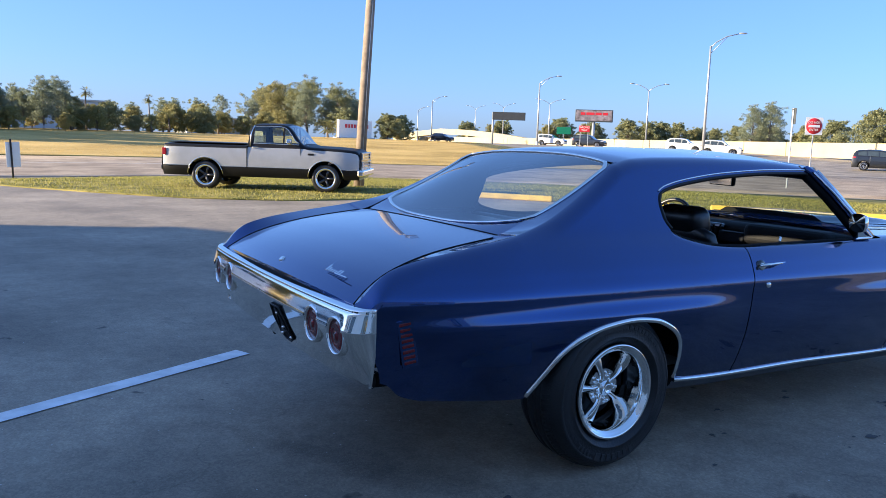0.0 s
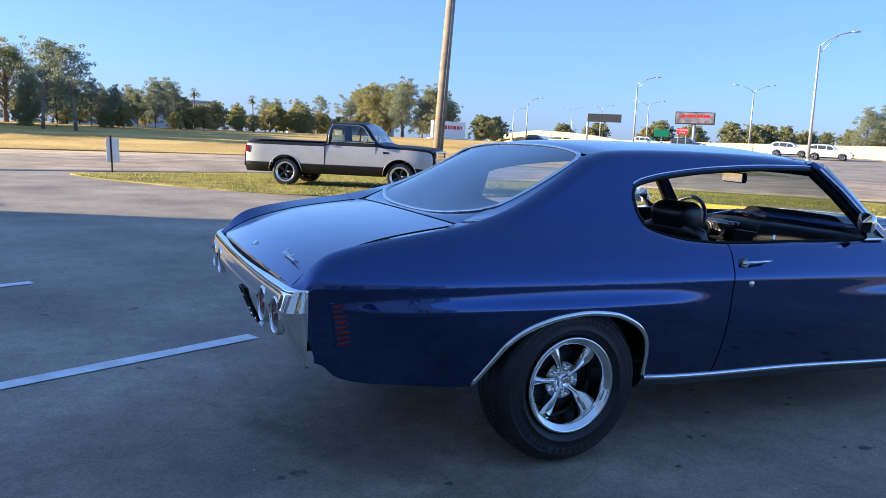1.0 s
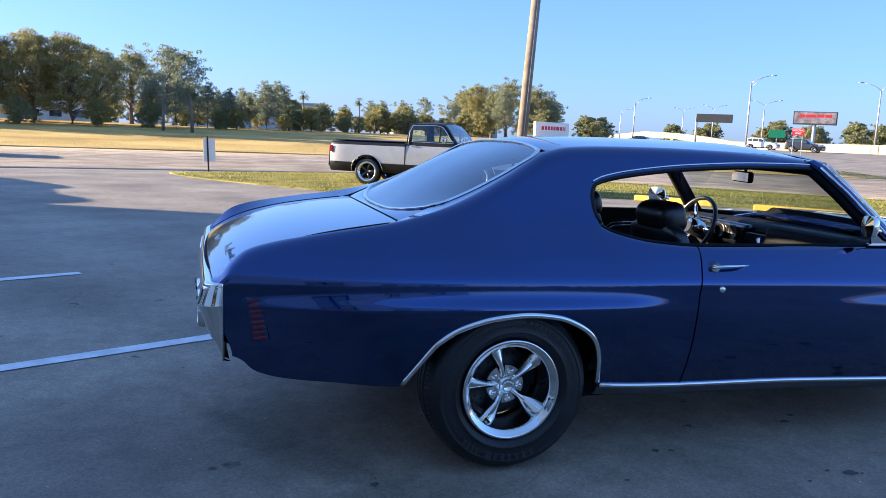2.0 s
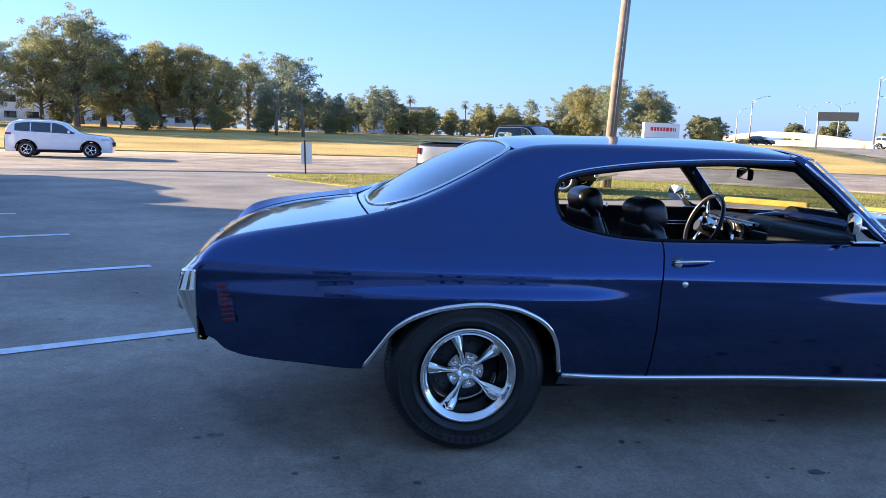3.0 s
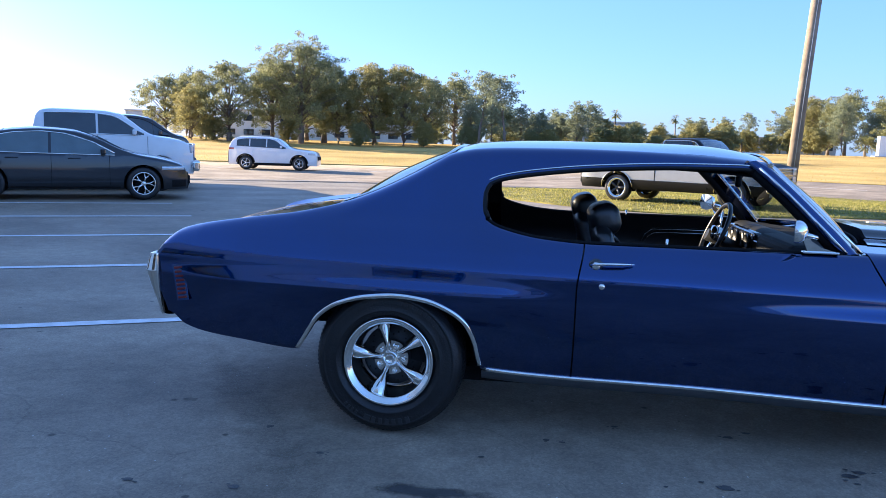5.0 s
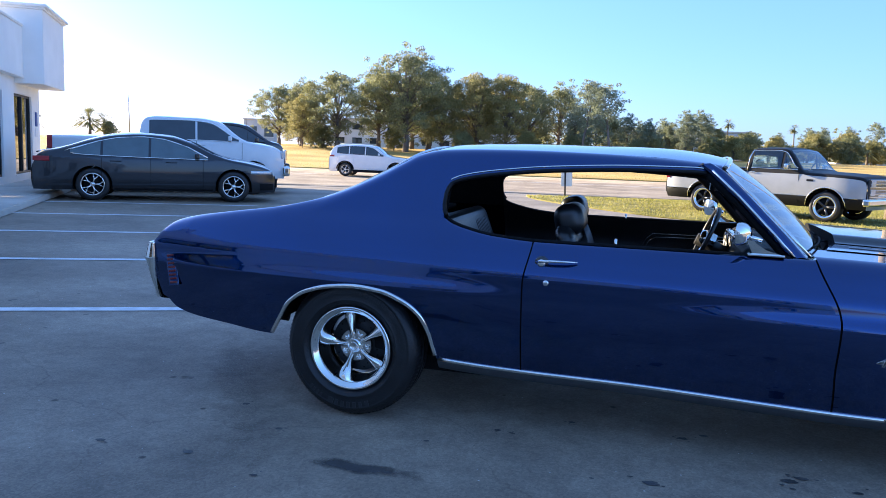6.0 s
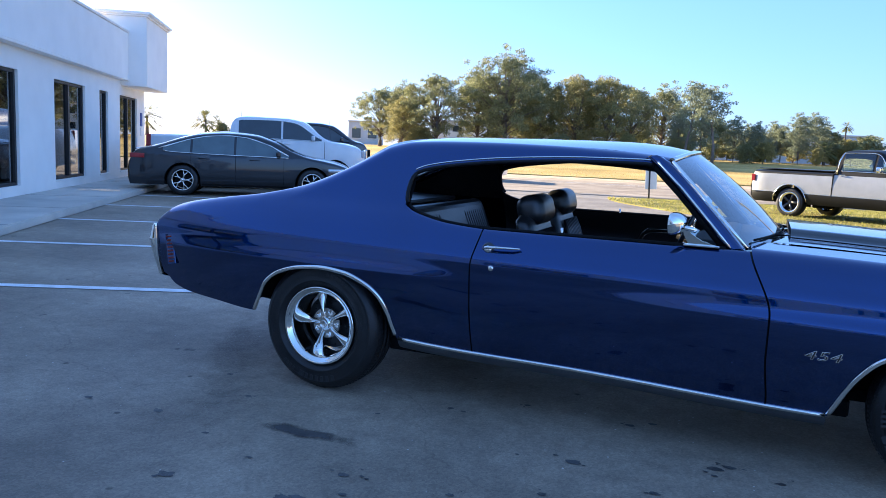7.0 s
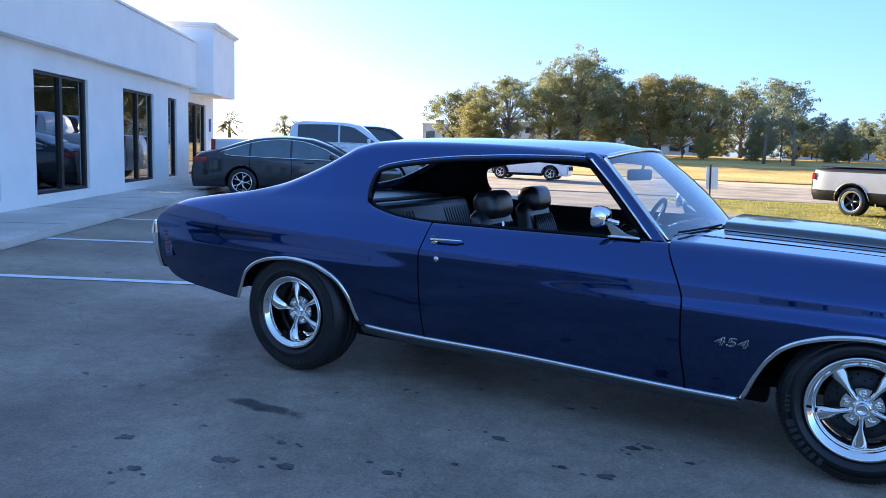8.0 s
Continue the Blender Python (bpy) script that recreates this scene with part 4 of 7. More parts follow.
        mo.matrix_basis = Matrix.Translation((1.775, sg * 0.83, 0.918))
        part("foot", box((0.15, 0.03, 0.010), (0.075, sg * 0.03, 0.002), 0.004, 2), CHROME, mo)
        bm = bmesh.new()
        fin = [(0.14, 0.006), (0.02, 0.006), (0.0, 0.045), (-0.005, 0.072), (0.012, 0.075), (0.03, 0.052), (0.075, 0.024)]
        near, far = [[bm.verts.new((x, sg * (0.03 + o + 0.25 * z), z)) for x, z in fin] for o in (-0.006, 0.006)]
        bm.faces.new(near)
        bm.faces.new(far[::-1])
        for k in range(len(fin)):
            bm.faces.new((near[k - 1], far[k - 1], far[k], near[k]))
        bmesh.ops.recalc_face_normals(bm, faces=bm.faces)
        part("stand", bm, CHROME, mo)
        part("stalk", tube([(0.05, sg * 0.044, 0.066), (-0.02, sg * 0.062, 0.082)], [0.011, 0.012], 10), CHROME, mo)

        def shell(u, v):
            a2 = u * 2 * math.pi
            k = np.sqrt(np.clip(1 - 0.97 * np.clip(v, 0, 1) ** 2.2, 0.0, 1))
            c, s2 = np.cos(a2), np.sin(a2)
            sq = 1 / np.maximum(np.abs(c), np.abs(s2)) ** 0.40
            dx, dy = -0.020 + 0.046 * v, 0.066 * c * sq * k
            # turned towards the driver
            ct, st_ = math.cos(radians(23)), math.sin(radians(23))
            return -0.020 + dx * ct - dy * st_, sg * (0.066 + dx * st_ + dy * ct), 0.092 + (0.050 + 0.004 * c) * s2 * sq * k
        sheets("shell", [(shell, np.linspace(0, 1, 49), np.linspace(0.0, 1.0, 18), (1, 0, 0))], CHROME, mo)
        sheets("mirror_glass", [(lambda u, v: (shell(u, 0 * u)[0] * v - 0.048 * (1 - v), shell(u, 0 * u)[1] * v + sg * 0.054 * (1 - v), shell(u, 0 * u)[2] * v + 0.092 * (1 - v)), np.linspace(0, 1, 49), np.linspace(0.02, 1.0, 4), (-1, 0, 0))], CHROME, mo)

    # roof skin
    def roof(x, v):
        y = v * roof_half(x)
        return x - 0.07 * v * v * smooth(1.35, 1.735, x), y, top_edge(x) + crown(x) * (1 - v * v)
    sheets("roof", [(roof, np.linspace(0.245, 1.735, 70), np.linspace(-1, 1, 41), (0, 0, 1))], BLUE, car)

    def lining(x, v):
        y = v * (roof_half(x) + 0.045)
        return x, y, top_edge(x) + crown(x) * (1 - v * v) - 0.028 - 0.05 * v ** 8
    sheets("headliner", [(lining, np.linspace(0.30, 1.70, 30), np.linspace(-1, 1, 25), (0, 0, -1))], MATTE, car, "black headliner")

    # windscreen, rear glass
    def windscreen(u, v):
        bx, by, bz = 2.20 - 0.175 * u * u, 0.803 * u, 0.925 - 0.010 * u * u
        tx, ty, tz = 1.745 - 0.065 * u * u, 0.650 * u, 1.318 - 0.044 * u * u
        s = 0.03 * np.sin(math.pi * np.clip(v, 0, 1)) * (1 - np.abs(u) ** 4)
        return bx + (tx - bx) * v + s * 0.6, by + (ty - by) * v, bz + (tz - bz) * v + s * 0.5
    g = sheets("windscreen", [(windscreen, np.linspace(-1, 1, 33), np.linspace(0, 1, 17), (1, 0, 1))], SCREEN, car, "clear curved windscreen glass")
    g.visible_shadow = False
    ribbon([np.array(windscreen(u, 1.0)) + (0.0, 0, 0.008) for u in np.linspace(-1, 1, 25)], 0.022, 0.008, CHROME, "windscreen_header_trim", car, (0.5, 0, 0.9))
    part("header_rail", tube([np.array(windscreen(u, 1.0)) + (-0.03, 0, -0.02) for u in np.linspace(-1, 1, 17)], 0.026, 8), MATTE, car)

    def rear_glass(u, v):
        sx = -0.27 + 0.49 * v
        cx, cz = -0.385 + 0.635 * v, 1.000 + 0.328 * v + 0.034 * np.sin(math.pi * np.clip(v, 0, 1))
        k = np.abs(u) ** 2.8
        return cx + (sx - cx) * k, (0.630 - 0.036 * v) * u, cz + (top_edge(sx) + 0.002 - cz) * k
    g = sheets("rear_window", [(rear_glass, np.linspace(-1, 1, 33), np.linspace(0, 1, 17), (-1, 0, 1))], BACKGLASS, car, "clear curved rear window glass")
    g.visible_shadow = False
    edge = [rear_glass(u, 0.0) for u in np.linspace(-0.94, 0.94, 24)] + [rear_glass(0.97, 0.03)] + [rear_glass(1.0, v) for v in np.linspace(0.08, 0.92, 14)] + [rear_glass(0.97, 0.97)]
    edge += [rear_glass(u, 1.0) for u in np.linspace(0.94, -0.94, 24)] + [rear_glass(-0.97, 0.97)] + [rear_glass(-1.0, v) for v in np.linspace(0.92, 0.08, 14)] + [rear_glass(-0.97, 0.03)]
    part("rear_window_trim", tube([np.array(p, float) + (-0.002, 0, 0.003) for p in edge], 0.010, 8, True, flat=0.6), CHROME, car)

    # filler between the rear glass and the boot lid
    def plenum(u, v):
        gx, gy, gz = rear_glass(u, 0.0)
        dx = -0.425 + 0.02 * u * u
        return gx + (dx - gx) * v, gy + (0.64 * u - gy) * v, gz + (deck_z(dx, 0.64 * u) - gz) * v
    sheets("rear_deck_filler", [(plenum, np.linspace(-1, 1, 25), np.linspace(0, 1, 6), (0, 0, 1))], BLUE, car)

    # boot lid, with a rolled rear lip
    def lid(u, v):
        y = (0.64 + 0.065 * (1 - v) + 0.07 * np.clip(1 - v, 0, 1) ** 4) * u
        rear = -1.172 + 0.030 * u * u
        x = rear + (-0.432 + 0.02 * u * u - rear) * v
        return x, y, deck_z(x - 0.03 * u * u * (1 - v), y)

    def lip(u, v):
        x0, y, z0 = lid(u, 0.0 * u)
        return x0 - 0.008 * np.sin(v * 2.6), y, z0 - 0.075 * v
    boot = sheets("boot_lid", [(lid, np.linspace(-1, 1, 41), np.linspace(0, 1, 40) ** 1.4, (0, 0, 1)), (lip, np.linspace(-1, 1, 41), np.linspace(0, 1, 8), (-1, 0, 0.2))], BLUE, car)
    seam = [np.array(lid(-1.0, v)) for v in np.linspace(0, 1, 16)] + [np.array(lid(u, 1.0)) for u in np.linspace(-0.95, 0.95, 20)] + [np.array(lid(1.0, v)) for v in np.linspace(1, 0, 16)]
    part("boot_seam", tube([p + (0, 0, 0.0005) for p in seam], 0.0027, 6), MATTE, boot)
    e = lathe([(0, -0.004), (0.007, -0.005), (0.013, -0.004), (0.015, 0.003)], 20, "X")
    e.transform(Matrix.Translation((-1.128, 0.0, 0.834)) @ Matrix.Rotation(radians(48), 4, "Y"))
    part("boot_lock", e, CHROME, boot)
    # script badge as a plain bright bar
    bm = box((0.004, 0.11, 0.005), (0, -0.045, -0.010), 0.001, 1)
    for k, tall in enumerate((0.036, 0.022, 0.016, 0.018, 0.016, 0.026, 0.026)):
        box((0.004, 0.009, tall), (0, 0.095 - 0.021 * k, tall / 2 - 0.012), 0.001, 1, bm)
    bm.transform(Matrix.Translation((-1.090, -0.52, 0.856)) @ Matrix.Rotation(radians(58), 4, "Y"))
    part("badge", bm, CHROME, boot, "small bright badge shape")
    # tail panel under the lid
    def tail(u, v):
        y = 0.78 * u
        return -1.142 + 0.03 * u * u + 0.01 * v, y, 0.785 - 0.01 * np.abs(u) ** 4 - 0.20 * v
    sheets("tail_panel", [(tail, np.linspace(-1, 1, 31), np.linspace(0, 1, 6), (-1, 0, 0))], BLUE, car)

    # rear bumper: a deep chrome blade, round the corners
    raw = [(0.034, 0.768), (0.022, 0.790), (0.006, 0.800), (-0.008, 0.797), (-0.016, 0.789), (-0.017, 0.783), (-0.020, 0.778), (-0.036, 0.722), (-0.039, 0.711), (-0.036, 0.700), (-0.012, 0.630), (0.015, 0.572), (0.038, 0.528), (0.056, 0.496), (0.080, 0.482)]
    along = np.linspace(0, len(raw) - 1, 57)
    fx, fz = curve(range(len(raw)), [p[0] for p in raw]), curve(range(len(raw)), [p[1] for p in raw])
    prof = [(float(fx(k)), float(fz(k))) for k in along]
    lamps = (-0.750, -0.540, 0.540, 0.750)
    bow = lambda y: -1.179 + 0.013 * (y / 0.86) ** 2
    plan = []
    for u in np.linspace(-1, 1, 181):
        y = 0.903 * math.sin(u * math.pi / 2)
        a = abs(u)
        plan.append((bow(y) + (0.050 * max(0, (a - 0.66) / 0.34) ** 2), y))
    # the ends fold in against the body
    plan = [(plan[0][0] + 0.006, plan[0][1] + 0.03)] + plan + [(plan[-1][0] + 0.006, plan[-1][1] - 0.03)]
    rows = []
    bm = bmesh.new()
    for i, (x, y) in enumerate(plan):
        j = min(max(i, 2), len(plan) - 3)
        a, b = Vector(plan[j - 1]), Vector(plan[j + 1])
        d = (b - a).normalized()
        n = Vector((d.y, -d.x))  # points forward into the car
        drop = 0.022 - 0.011 * abs(y / 0.9) ** 3
        keep = 1 - 0.85 * float(smooth(0.72, 1.0, abs(2 * i / (len(plan) - 1) - 1)))
        rows.append([bm.verts.new((x + n.x * o * (keep if o < 0 else 0.4 + 0.6 * keep), y + n.y * o * (keep if o < 0 else 0.4 + 0.6 * keep), z - drop + (0.80 - z) * 0.06 * abs(y / 0.9) ** 6)) for o, z in prof])
    for u, w in zip(rows, rows[1:]):
        for k in range(len(prof) - 1):
            bm.faces.new((u[k], u[k + 1], w[k + 1], w[k])).smooth = True
    bmesh.ops.recalc_face_normals(bm, faces=bm.faces)
    holes = [f for f in bm.faces if any(math.hypot(f.calc_center_median().y - y, f.calc_center_median().z - 0.668) < 0.066 for y in lamps)]
    bmesh.ops.delete(bm, geom=holes, context="FACES")
    bumper = part("rear_bumper", bm, CHROME, car, "deep chrome rear bumper with four round lamps")
    # lamps sunk in hooded tubes
    for y in lamps:
        x = bow(y) - 0.035 + 0.050 * max(0, (math.asin(abs(y) / 0.903) * 2 / math.pi - 0.66) / 0.34) ** 2
        m = Matrix.Translation((x, y, 0.668)) @ Matrix.Rotation(-math.atan(0.05 * y / 0.86 ** 2), 4, "Z")
        r = lathe([(0.058, 0.070), (0.059, 0.010), (0.061, 0.003), (0.065, 0.0), (0.070, 0.002), (0.073, 0.010), (0.074, 0.070)], 44, "X")
        r.transform(m)
        part("tail_lamp_ring", r, CHROME, bumper)
        r = lathe([(0, 0.003), (0.012, 0.003), (0.014, 0.006), (0.030, 0.007), (0.032, 0.005), (0.046, 0.009), (0.060, 0.016)], 40, "X")
        r.transform(m)
        part("tail_lamp_lens", r, REDLENS, bumper, "dark red round lens")
    for y in (-0.868, 0.868):
        bolt = lathe([(0, -0.009), (0.008, -0.007), (0.012, 0.0), (0.012, 0.02)], 16, "X")
        bolt.transform(Matrix.Translation((bow(y) + 0.022, y, 0.705)) @ Matrix.Rotation(radians(-35 if y < 0 else 35), 4, "Z"))
        part("bumper_bolt", bolt, CHROME, bumper)
    # black gap filler between the boot lid and the bumper
    gap = [np.array(lid(u, 0.0)) + (0.000, 0, -0.022) for u in np.linspace(-1, 1, 31)]
    part("bumper_gap_filler", tube(gap, 0.013, 8), MATTE, car)
    # plate holder: a dark bracket with crossed stays and bolts
    pl = new("plate_holder")
    pl.parent = car
    pl.matrix_basis = Matrix.Translation((-1.1795, -0.16, 0.588)) @ Matrix.Rotation(radians(-24), 4, "Y")
    shape = [(-0.05, 0.085), (0.05, 0.085), (0.075, 0.02), (0.07, -0.06), (0.03, -0.085), (-0.03, -0.085), (-0.07, -0.06), (-0.075, 0.02)]
    bm = bmesh.new()
    near, deep = [[bm.verts.new((o, a2, b2)) for a2, b2 in shape] for o in (-0.004, 0.025)]
    bm.faces.new(near)
    bm.faces.new(deep[::-1])
    for k in range(len(shape)):
        bm.faces.new((near[k - 1], deep[k - 1], deep[k], near[k]))
    bmesh.ops.recalc_face_normals(bm, faces=bm.faces)
    part("recess", bm, MATTE, pl)
    part("frame", tube([(-0.006, a2, b2) for a2, b2 in shape], 0.0035, 6, True, up=(1, 0, 0)), DISCGREY, pl)
    for p, q in (((-0.055, -0.05), (0.0, 0.075)), ((0.055, -0.05), (0.0, 0.075)), ((-0.06, -0.03), (0.05, -0.045)), ((-0.04, 0.03), (0.05, -0.05))):
        part("stay", tube([(-0.006, *p), (-0.006, *q)], 0.004, 6, up=(1, 0, 0)), DISCGREY, pl)
    for a2, b2 in ((-0.05, -0.06), (0.05, -0.06), (0.0, -0.02), (0.0, 0.05)):
        bolt = lathe([(0, -0.010), (0.006, -0.009), (0.008, 0.0)], 8, "X")
        bolt.transform(Matrix.Translation((-0.004, a2, b2)))
        part("bolt", bolt, CHROME, pl)
    hook = new("tow_hook")
    hook.parent = car
    part("socket", tube([(-1.02, 0.12, 0.50), (-1.125, 0.105, 0.492)], 0.024, 12), MATTE, hook)
    # valance, tail pipes, fuel tank and floor
    def valance(u, v):
        y = 0.81 * u
        return -1.125 + 0.05 * u * u + 0.12 * v, y, 0.535 - 0.075 * v + 0.01 * u * u
    sheets("rear_valance", [(valance, np.linspace(-1, 1, 31), np.linspace(0, 1, 6), (-1, 0, -0.5))], BLUE, car)
    for y in (-0.52, 0.52):
        part("tail_pipe", tube([(-0.55, y * 0.9, 0.36), (-0.80, y, 0.395), (-0.93, y, 0.40)], 0.028, 14), MATTE, car)
    part("fuel_tank", box((0.56, 0.80, 0.12), (-0.68, 0, 0.46), 0.04, 3), MATTE, car)
    bm = box((3.1, 1.30, 0.06), (1.35, 0, 0.30), 0.02, 2)
    box((1.0, 1.24, 0.34), (-0.62, 0, 0.64), 0.05, 2, bm)
    box((0.6, 1.16, 0.25), (0.02, 0, 0.62), 0.05, 2, bm)
    box((0.14, 1.66, 0.55), (2.18, 0, 0.62), 0.02, 1, bm)
    part("floor_pan", bm, MATTE, car)
    for y in (-0.66, 0.66):
        part("frame_rail", box((2.2, 0.12, 0.08), (1.4, y, 0.255), 0.01, 1), MATTE, car)
    part("rear_axle", tube([(0, -0.66, 0.335), (0, -0.12, 0.335), (0, 0, 0.335), (0, 0.12, 0.335), (0, 0.66, 0.335)], [0.045, 0.05, 0.13, 0.05, 0.045], 14), MATTE, car)
    # wheel housings
    for x0, zc in ((0.0, 0.335), (2.86, 0.315)):
        for sg in (-1, 1):
            def house(u, v):
                a = math.pi * u
                return x0 - 0.43 * np.cos(a), sg * (0.55 + (0.345 if x0 < 1 else 0.35) * v), zc + 0.09 + 0.26 * np.sin(a) ** 0.7
            sheets("wheel_housing", [(house, np.linspace(0.001, 0.999, 25), np.linspace(0, 1, 4), (0, 0, -1))], MATTE, car)
            bm = box((0.86, 0.02, 0.30), (x0, sg * 0.55, zc + 0.24))
            part("inner_wing", bm, MATTE, car)
    # wheels
    coupe_wheel(car, 0.0, -0.815, 0.345, 0.135, 0.197, 0.085, -1, -0.26)
    coupe_wheel(car, 0.0, 0.815, 0.345, 0.135, 0.197, 0.085, 1, 0.5)
    coupe_wheel(car, 2.865, -0.845, 0.322, 0.115, 0.203, 0.040, -1, 0.60)
    coupe_wheel(car, 2.865, 0.845, 0.322, 0.115, 0.203, 0.040, 1, 0.9)

    # bonnet with a raised cowl scoop, cowl panel, front end
    def hood(x, v):
        y = v * 0.620
        back = 2.235 - 0.10 * v * v
        x = back + (3.66 - back) * x
        return x, y, hood_z(x, y)
    sheets("bonnet", [(hood, np.linspace(0, 1, 56), np.linspace(-1, 1, 61), (0, 0, 1))], BLUE, car)

    def scoop(x, v):
        a = np.abs(v)
        y = 0.40 * v
        rise = 0.034 * (1 - smooth(0.80, 1.0, a)) * (1 - smooth(2.8, 3.5, x))
        return x, y, hood_z(x, y) + rise + 0.003
    sc = sheets("bonnet_scoop", [(scoop, np.linspace(2.215, 3.5, 40), np.linspace(-1, 1, 41), (0, 0, 1))], GLOSSBLACK, car, "raised black-striped cowl scoop")
    bm = bmesh.new()
    rows = []
    for v in np.linspace(-0.97, 0.97, 31):
        x, y, z = (float(k) for k in scoop(np.float64(2.215), np.float64(v)))
        rows.append([bm.verts.new((x, y, z)), bm.verts.new((x + 0.01, y, 0.925))])
    for u, w in zip(rows, rows[1:]):
        bm.faces.new((u[0], u[1], w[1], w[0]))
    part("scoop_mouth", bm, MATTE, sc)
    for sgn in (-1, 1):
        ribbon([(x, sgn * 0.50, float(hood_z(x, 0.50)) + 0.001) for x in np.linspace(2.25, 3.6, 20)], 0.05, 0.003, GLOSSBLACK, "bonnet_stripe", car, (0, 0, 1))

    def cowl(u, v):
        wx, wy, wz = windscreen(u, 0.0)
        return wx - 0.03 + (2.33 - wx) * v + 0.0 * u, wy + (0.76 * u - wy) * v, wz - 0.012 + 0.012 * v + 0.014 * (1 - u * u) * v
    sheets("cowl_panel", [(cowl, np.linspace(-1, 1, 25), np.linspace(0, 1, 6), (0, 0, 1))], BLUE, car)
    for y0 in (-0.42, 0.18):
        wp = new("wiper")
        wp.parent = car
        pts = [np.array(windscreen(u, 0.05)) + (0.010, 0, 0.010) for u in np.linspace(y0 / 0.80 - 0.35, y0 / 0.80 + 0.25, 8)]
        part("blade", tube(pts, 0.005, 6), MATTE, wp)
        part("arm", tube([pts[4], np.array(windscreen(y0 / 0.80 + 0.3, 0.0)) + (0.03, 0, 0.01)], 0.005, 6), MATTE, wp)
    nose = box((0.16, 1.62, 0.42), (3.62, 0, 0.62), 0.05, 4)
    part("nose_panel", nose, BLUE, car)
    part("grille", box((0.05, 1.10, 0.15), (3.70, 0, 0.68), 0.01, 1), MATTE, car)
    for i in range(5):
        part("grille_bar", box((0.012, 1.08, 0.008), (3.73, 0, 0.625 + 0.028 * i), 0.002, 1), CHROME, car)
    for y in (-0.66, 0.66):
        r = lathe([(0, 0.03), (0.06, 0.025), (0.085, 0.005), (0.09, -0.01)], 32, "X")
        r.transform(Matrix.Translation((3.70, y, 0.69)))
        hl = part("headlamp", r, HEADLENS, car)
        r = lathe([(0.088, -0.01), (0.092, 0.02), (0.108, 0.018), (0.115, -0.02)], 32, "X")
        r.transform(Matrix.Translation((3.70, y, 0.69)))
        part("headlamp_ring", r, CHROME, car)
    part("front_bumper", tube([(3.50, -0.92, 0.50), (3.66, -0.86, 0.50), (3.78, -0.5, 0.50), (3.80, 0, 0.50), (3.78, 0.5, 0.50), (3.66, 0.86, 0.50), (3.50, 0.92, 0.50)], 0.075, 16, flat=1.0), CHROME, car)

    # engine-size badge on the fender
    for sg in (-1, 1):
        y = float(half_width(2.36, 0.523)) + 0.001
        m = Matrix.Translation((2.355, sg * y, 0.523)) @ Matrix.Rotation(radians(90), 4, "X") @ Matrix.Rotation(radians(13), 4, "X")
        if sg > 0:
            m = Matrix.Translation((2.355, y, 0.523)) @ Matrix.Rotation(math.pi, 4, "Z") @ Matrix.Rotation(radians(90), 4, "X") @ Matrix.Rotation(radians(13), 4, "X")
        eb = words("engine_badge", "454", 0.056, m @ Matrix.Diagonal((1.5, 1, 1, 1)), ALLOY, car, 0.002, 1.12, 0.0, 0.2, 0.0013)
        words("badge_face", "454", 0.056, m @ Matrix.Diagonal((1.5, 1, 1, 1)), GLOSSBLACK, eb, 0.001, 1.12, 0.0, 0.2)

    # cabin
    part("dashboard", tube([(1.93, t, 0.875) for t in (-0.78, -0.70, -0.2, 0.0, 0.2, 0.7, 0.78)], [0.05, 0.072, 0.075, 0.075, 0.075, 0.072, 0.05], 16, flat=0.6), DASHPAD, car)
    part("dash_top", box((0.30, 1.46, 0.03), (2.05, 0, 0.892), 0.012, 2), MATTE, car)
    part("dash_face", box((0.06, 1.50, 0.20), (1.90, 0, 0.77), 0.02, 2), DASHPAD, car)
    part("instrument_panel", box((0.05, 0.60, 0.13), (1.845, 0.34, 0.84), 0.02, 3), GLOSSBLACK, car)
    for y in (0.16, 0.28, 0.40, 0.52):
        r = lathe([(0, -0.002), (0.036, -0.002), (0.040, -0.010), (0.045, 0.0)], 24, "X")
        r.transform(Matrix.Translation((1.818, y, 0.845)))
        part("dial", r, BLACK, car)
    part("radio", box((0.02, 0.20, 0.07), (1.83, -0.03, 0.83), 0.005, 1), GREYPAINT, car)
    part("glove_box_pad", box((0.16, 0.56, 0.13), (1.855, -0.42, 0.865), 0.045, 4), DASHPAD, car)
    st = new("steering_wheel")
    st.parent = car
    st.matrix_basis = Matrix.Translation((1.685, 0.37, 0.86)) @ Matrix.Rotation(radians(-68), 4, "Y")
    part("rim", tube([(0.185 * math.cos(a), 0.185 * math.sin(a), 0) for a in np.linspace(0, 2 * math.pi, 41)[:-1]], 0.013, 10, True, up=(0.3, 0.2, 1)), BLACK, st)
    for a in (0.5, 2.64, 4.71):
        part("spoke", tube([(0.03 * math.cos(a), 0.03 * math.sin(a), -0.02), (0.18 * math.cos(a), 0.18 * math.sin(a), 0)], [0.022, 0.014], 8, flat=0.35), ALLOY, st)
    part("boss", lathe([(0, 0.03), (0.04, 0.028), (0.05, 0.0), (0.045, -0.06)], 20, "Z"), ALLOY, st)
    part("steering_column", tube([(1.64, 0.37, 0.855), (1.9, 0.37, 0.75)], 0.035, 12), BLACK, car)
    seat(car, 1.18, -0.38)
    seat(car, 1.13, 0.38)
    part("centre_console", box((0.75, 0.20, 0.16), (1.45, 0, 0.44), 0.03, 2), BLACK, car)
    part("rear_seat_cushion", box((0.44, 1.22, 0.18), (0.62, 0, 0.48), 0.06, 4), BLACK, car)
    bm = box((0.16, 1.24, 0.46), (0, 0, 0), 0.06, 4)
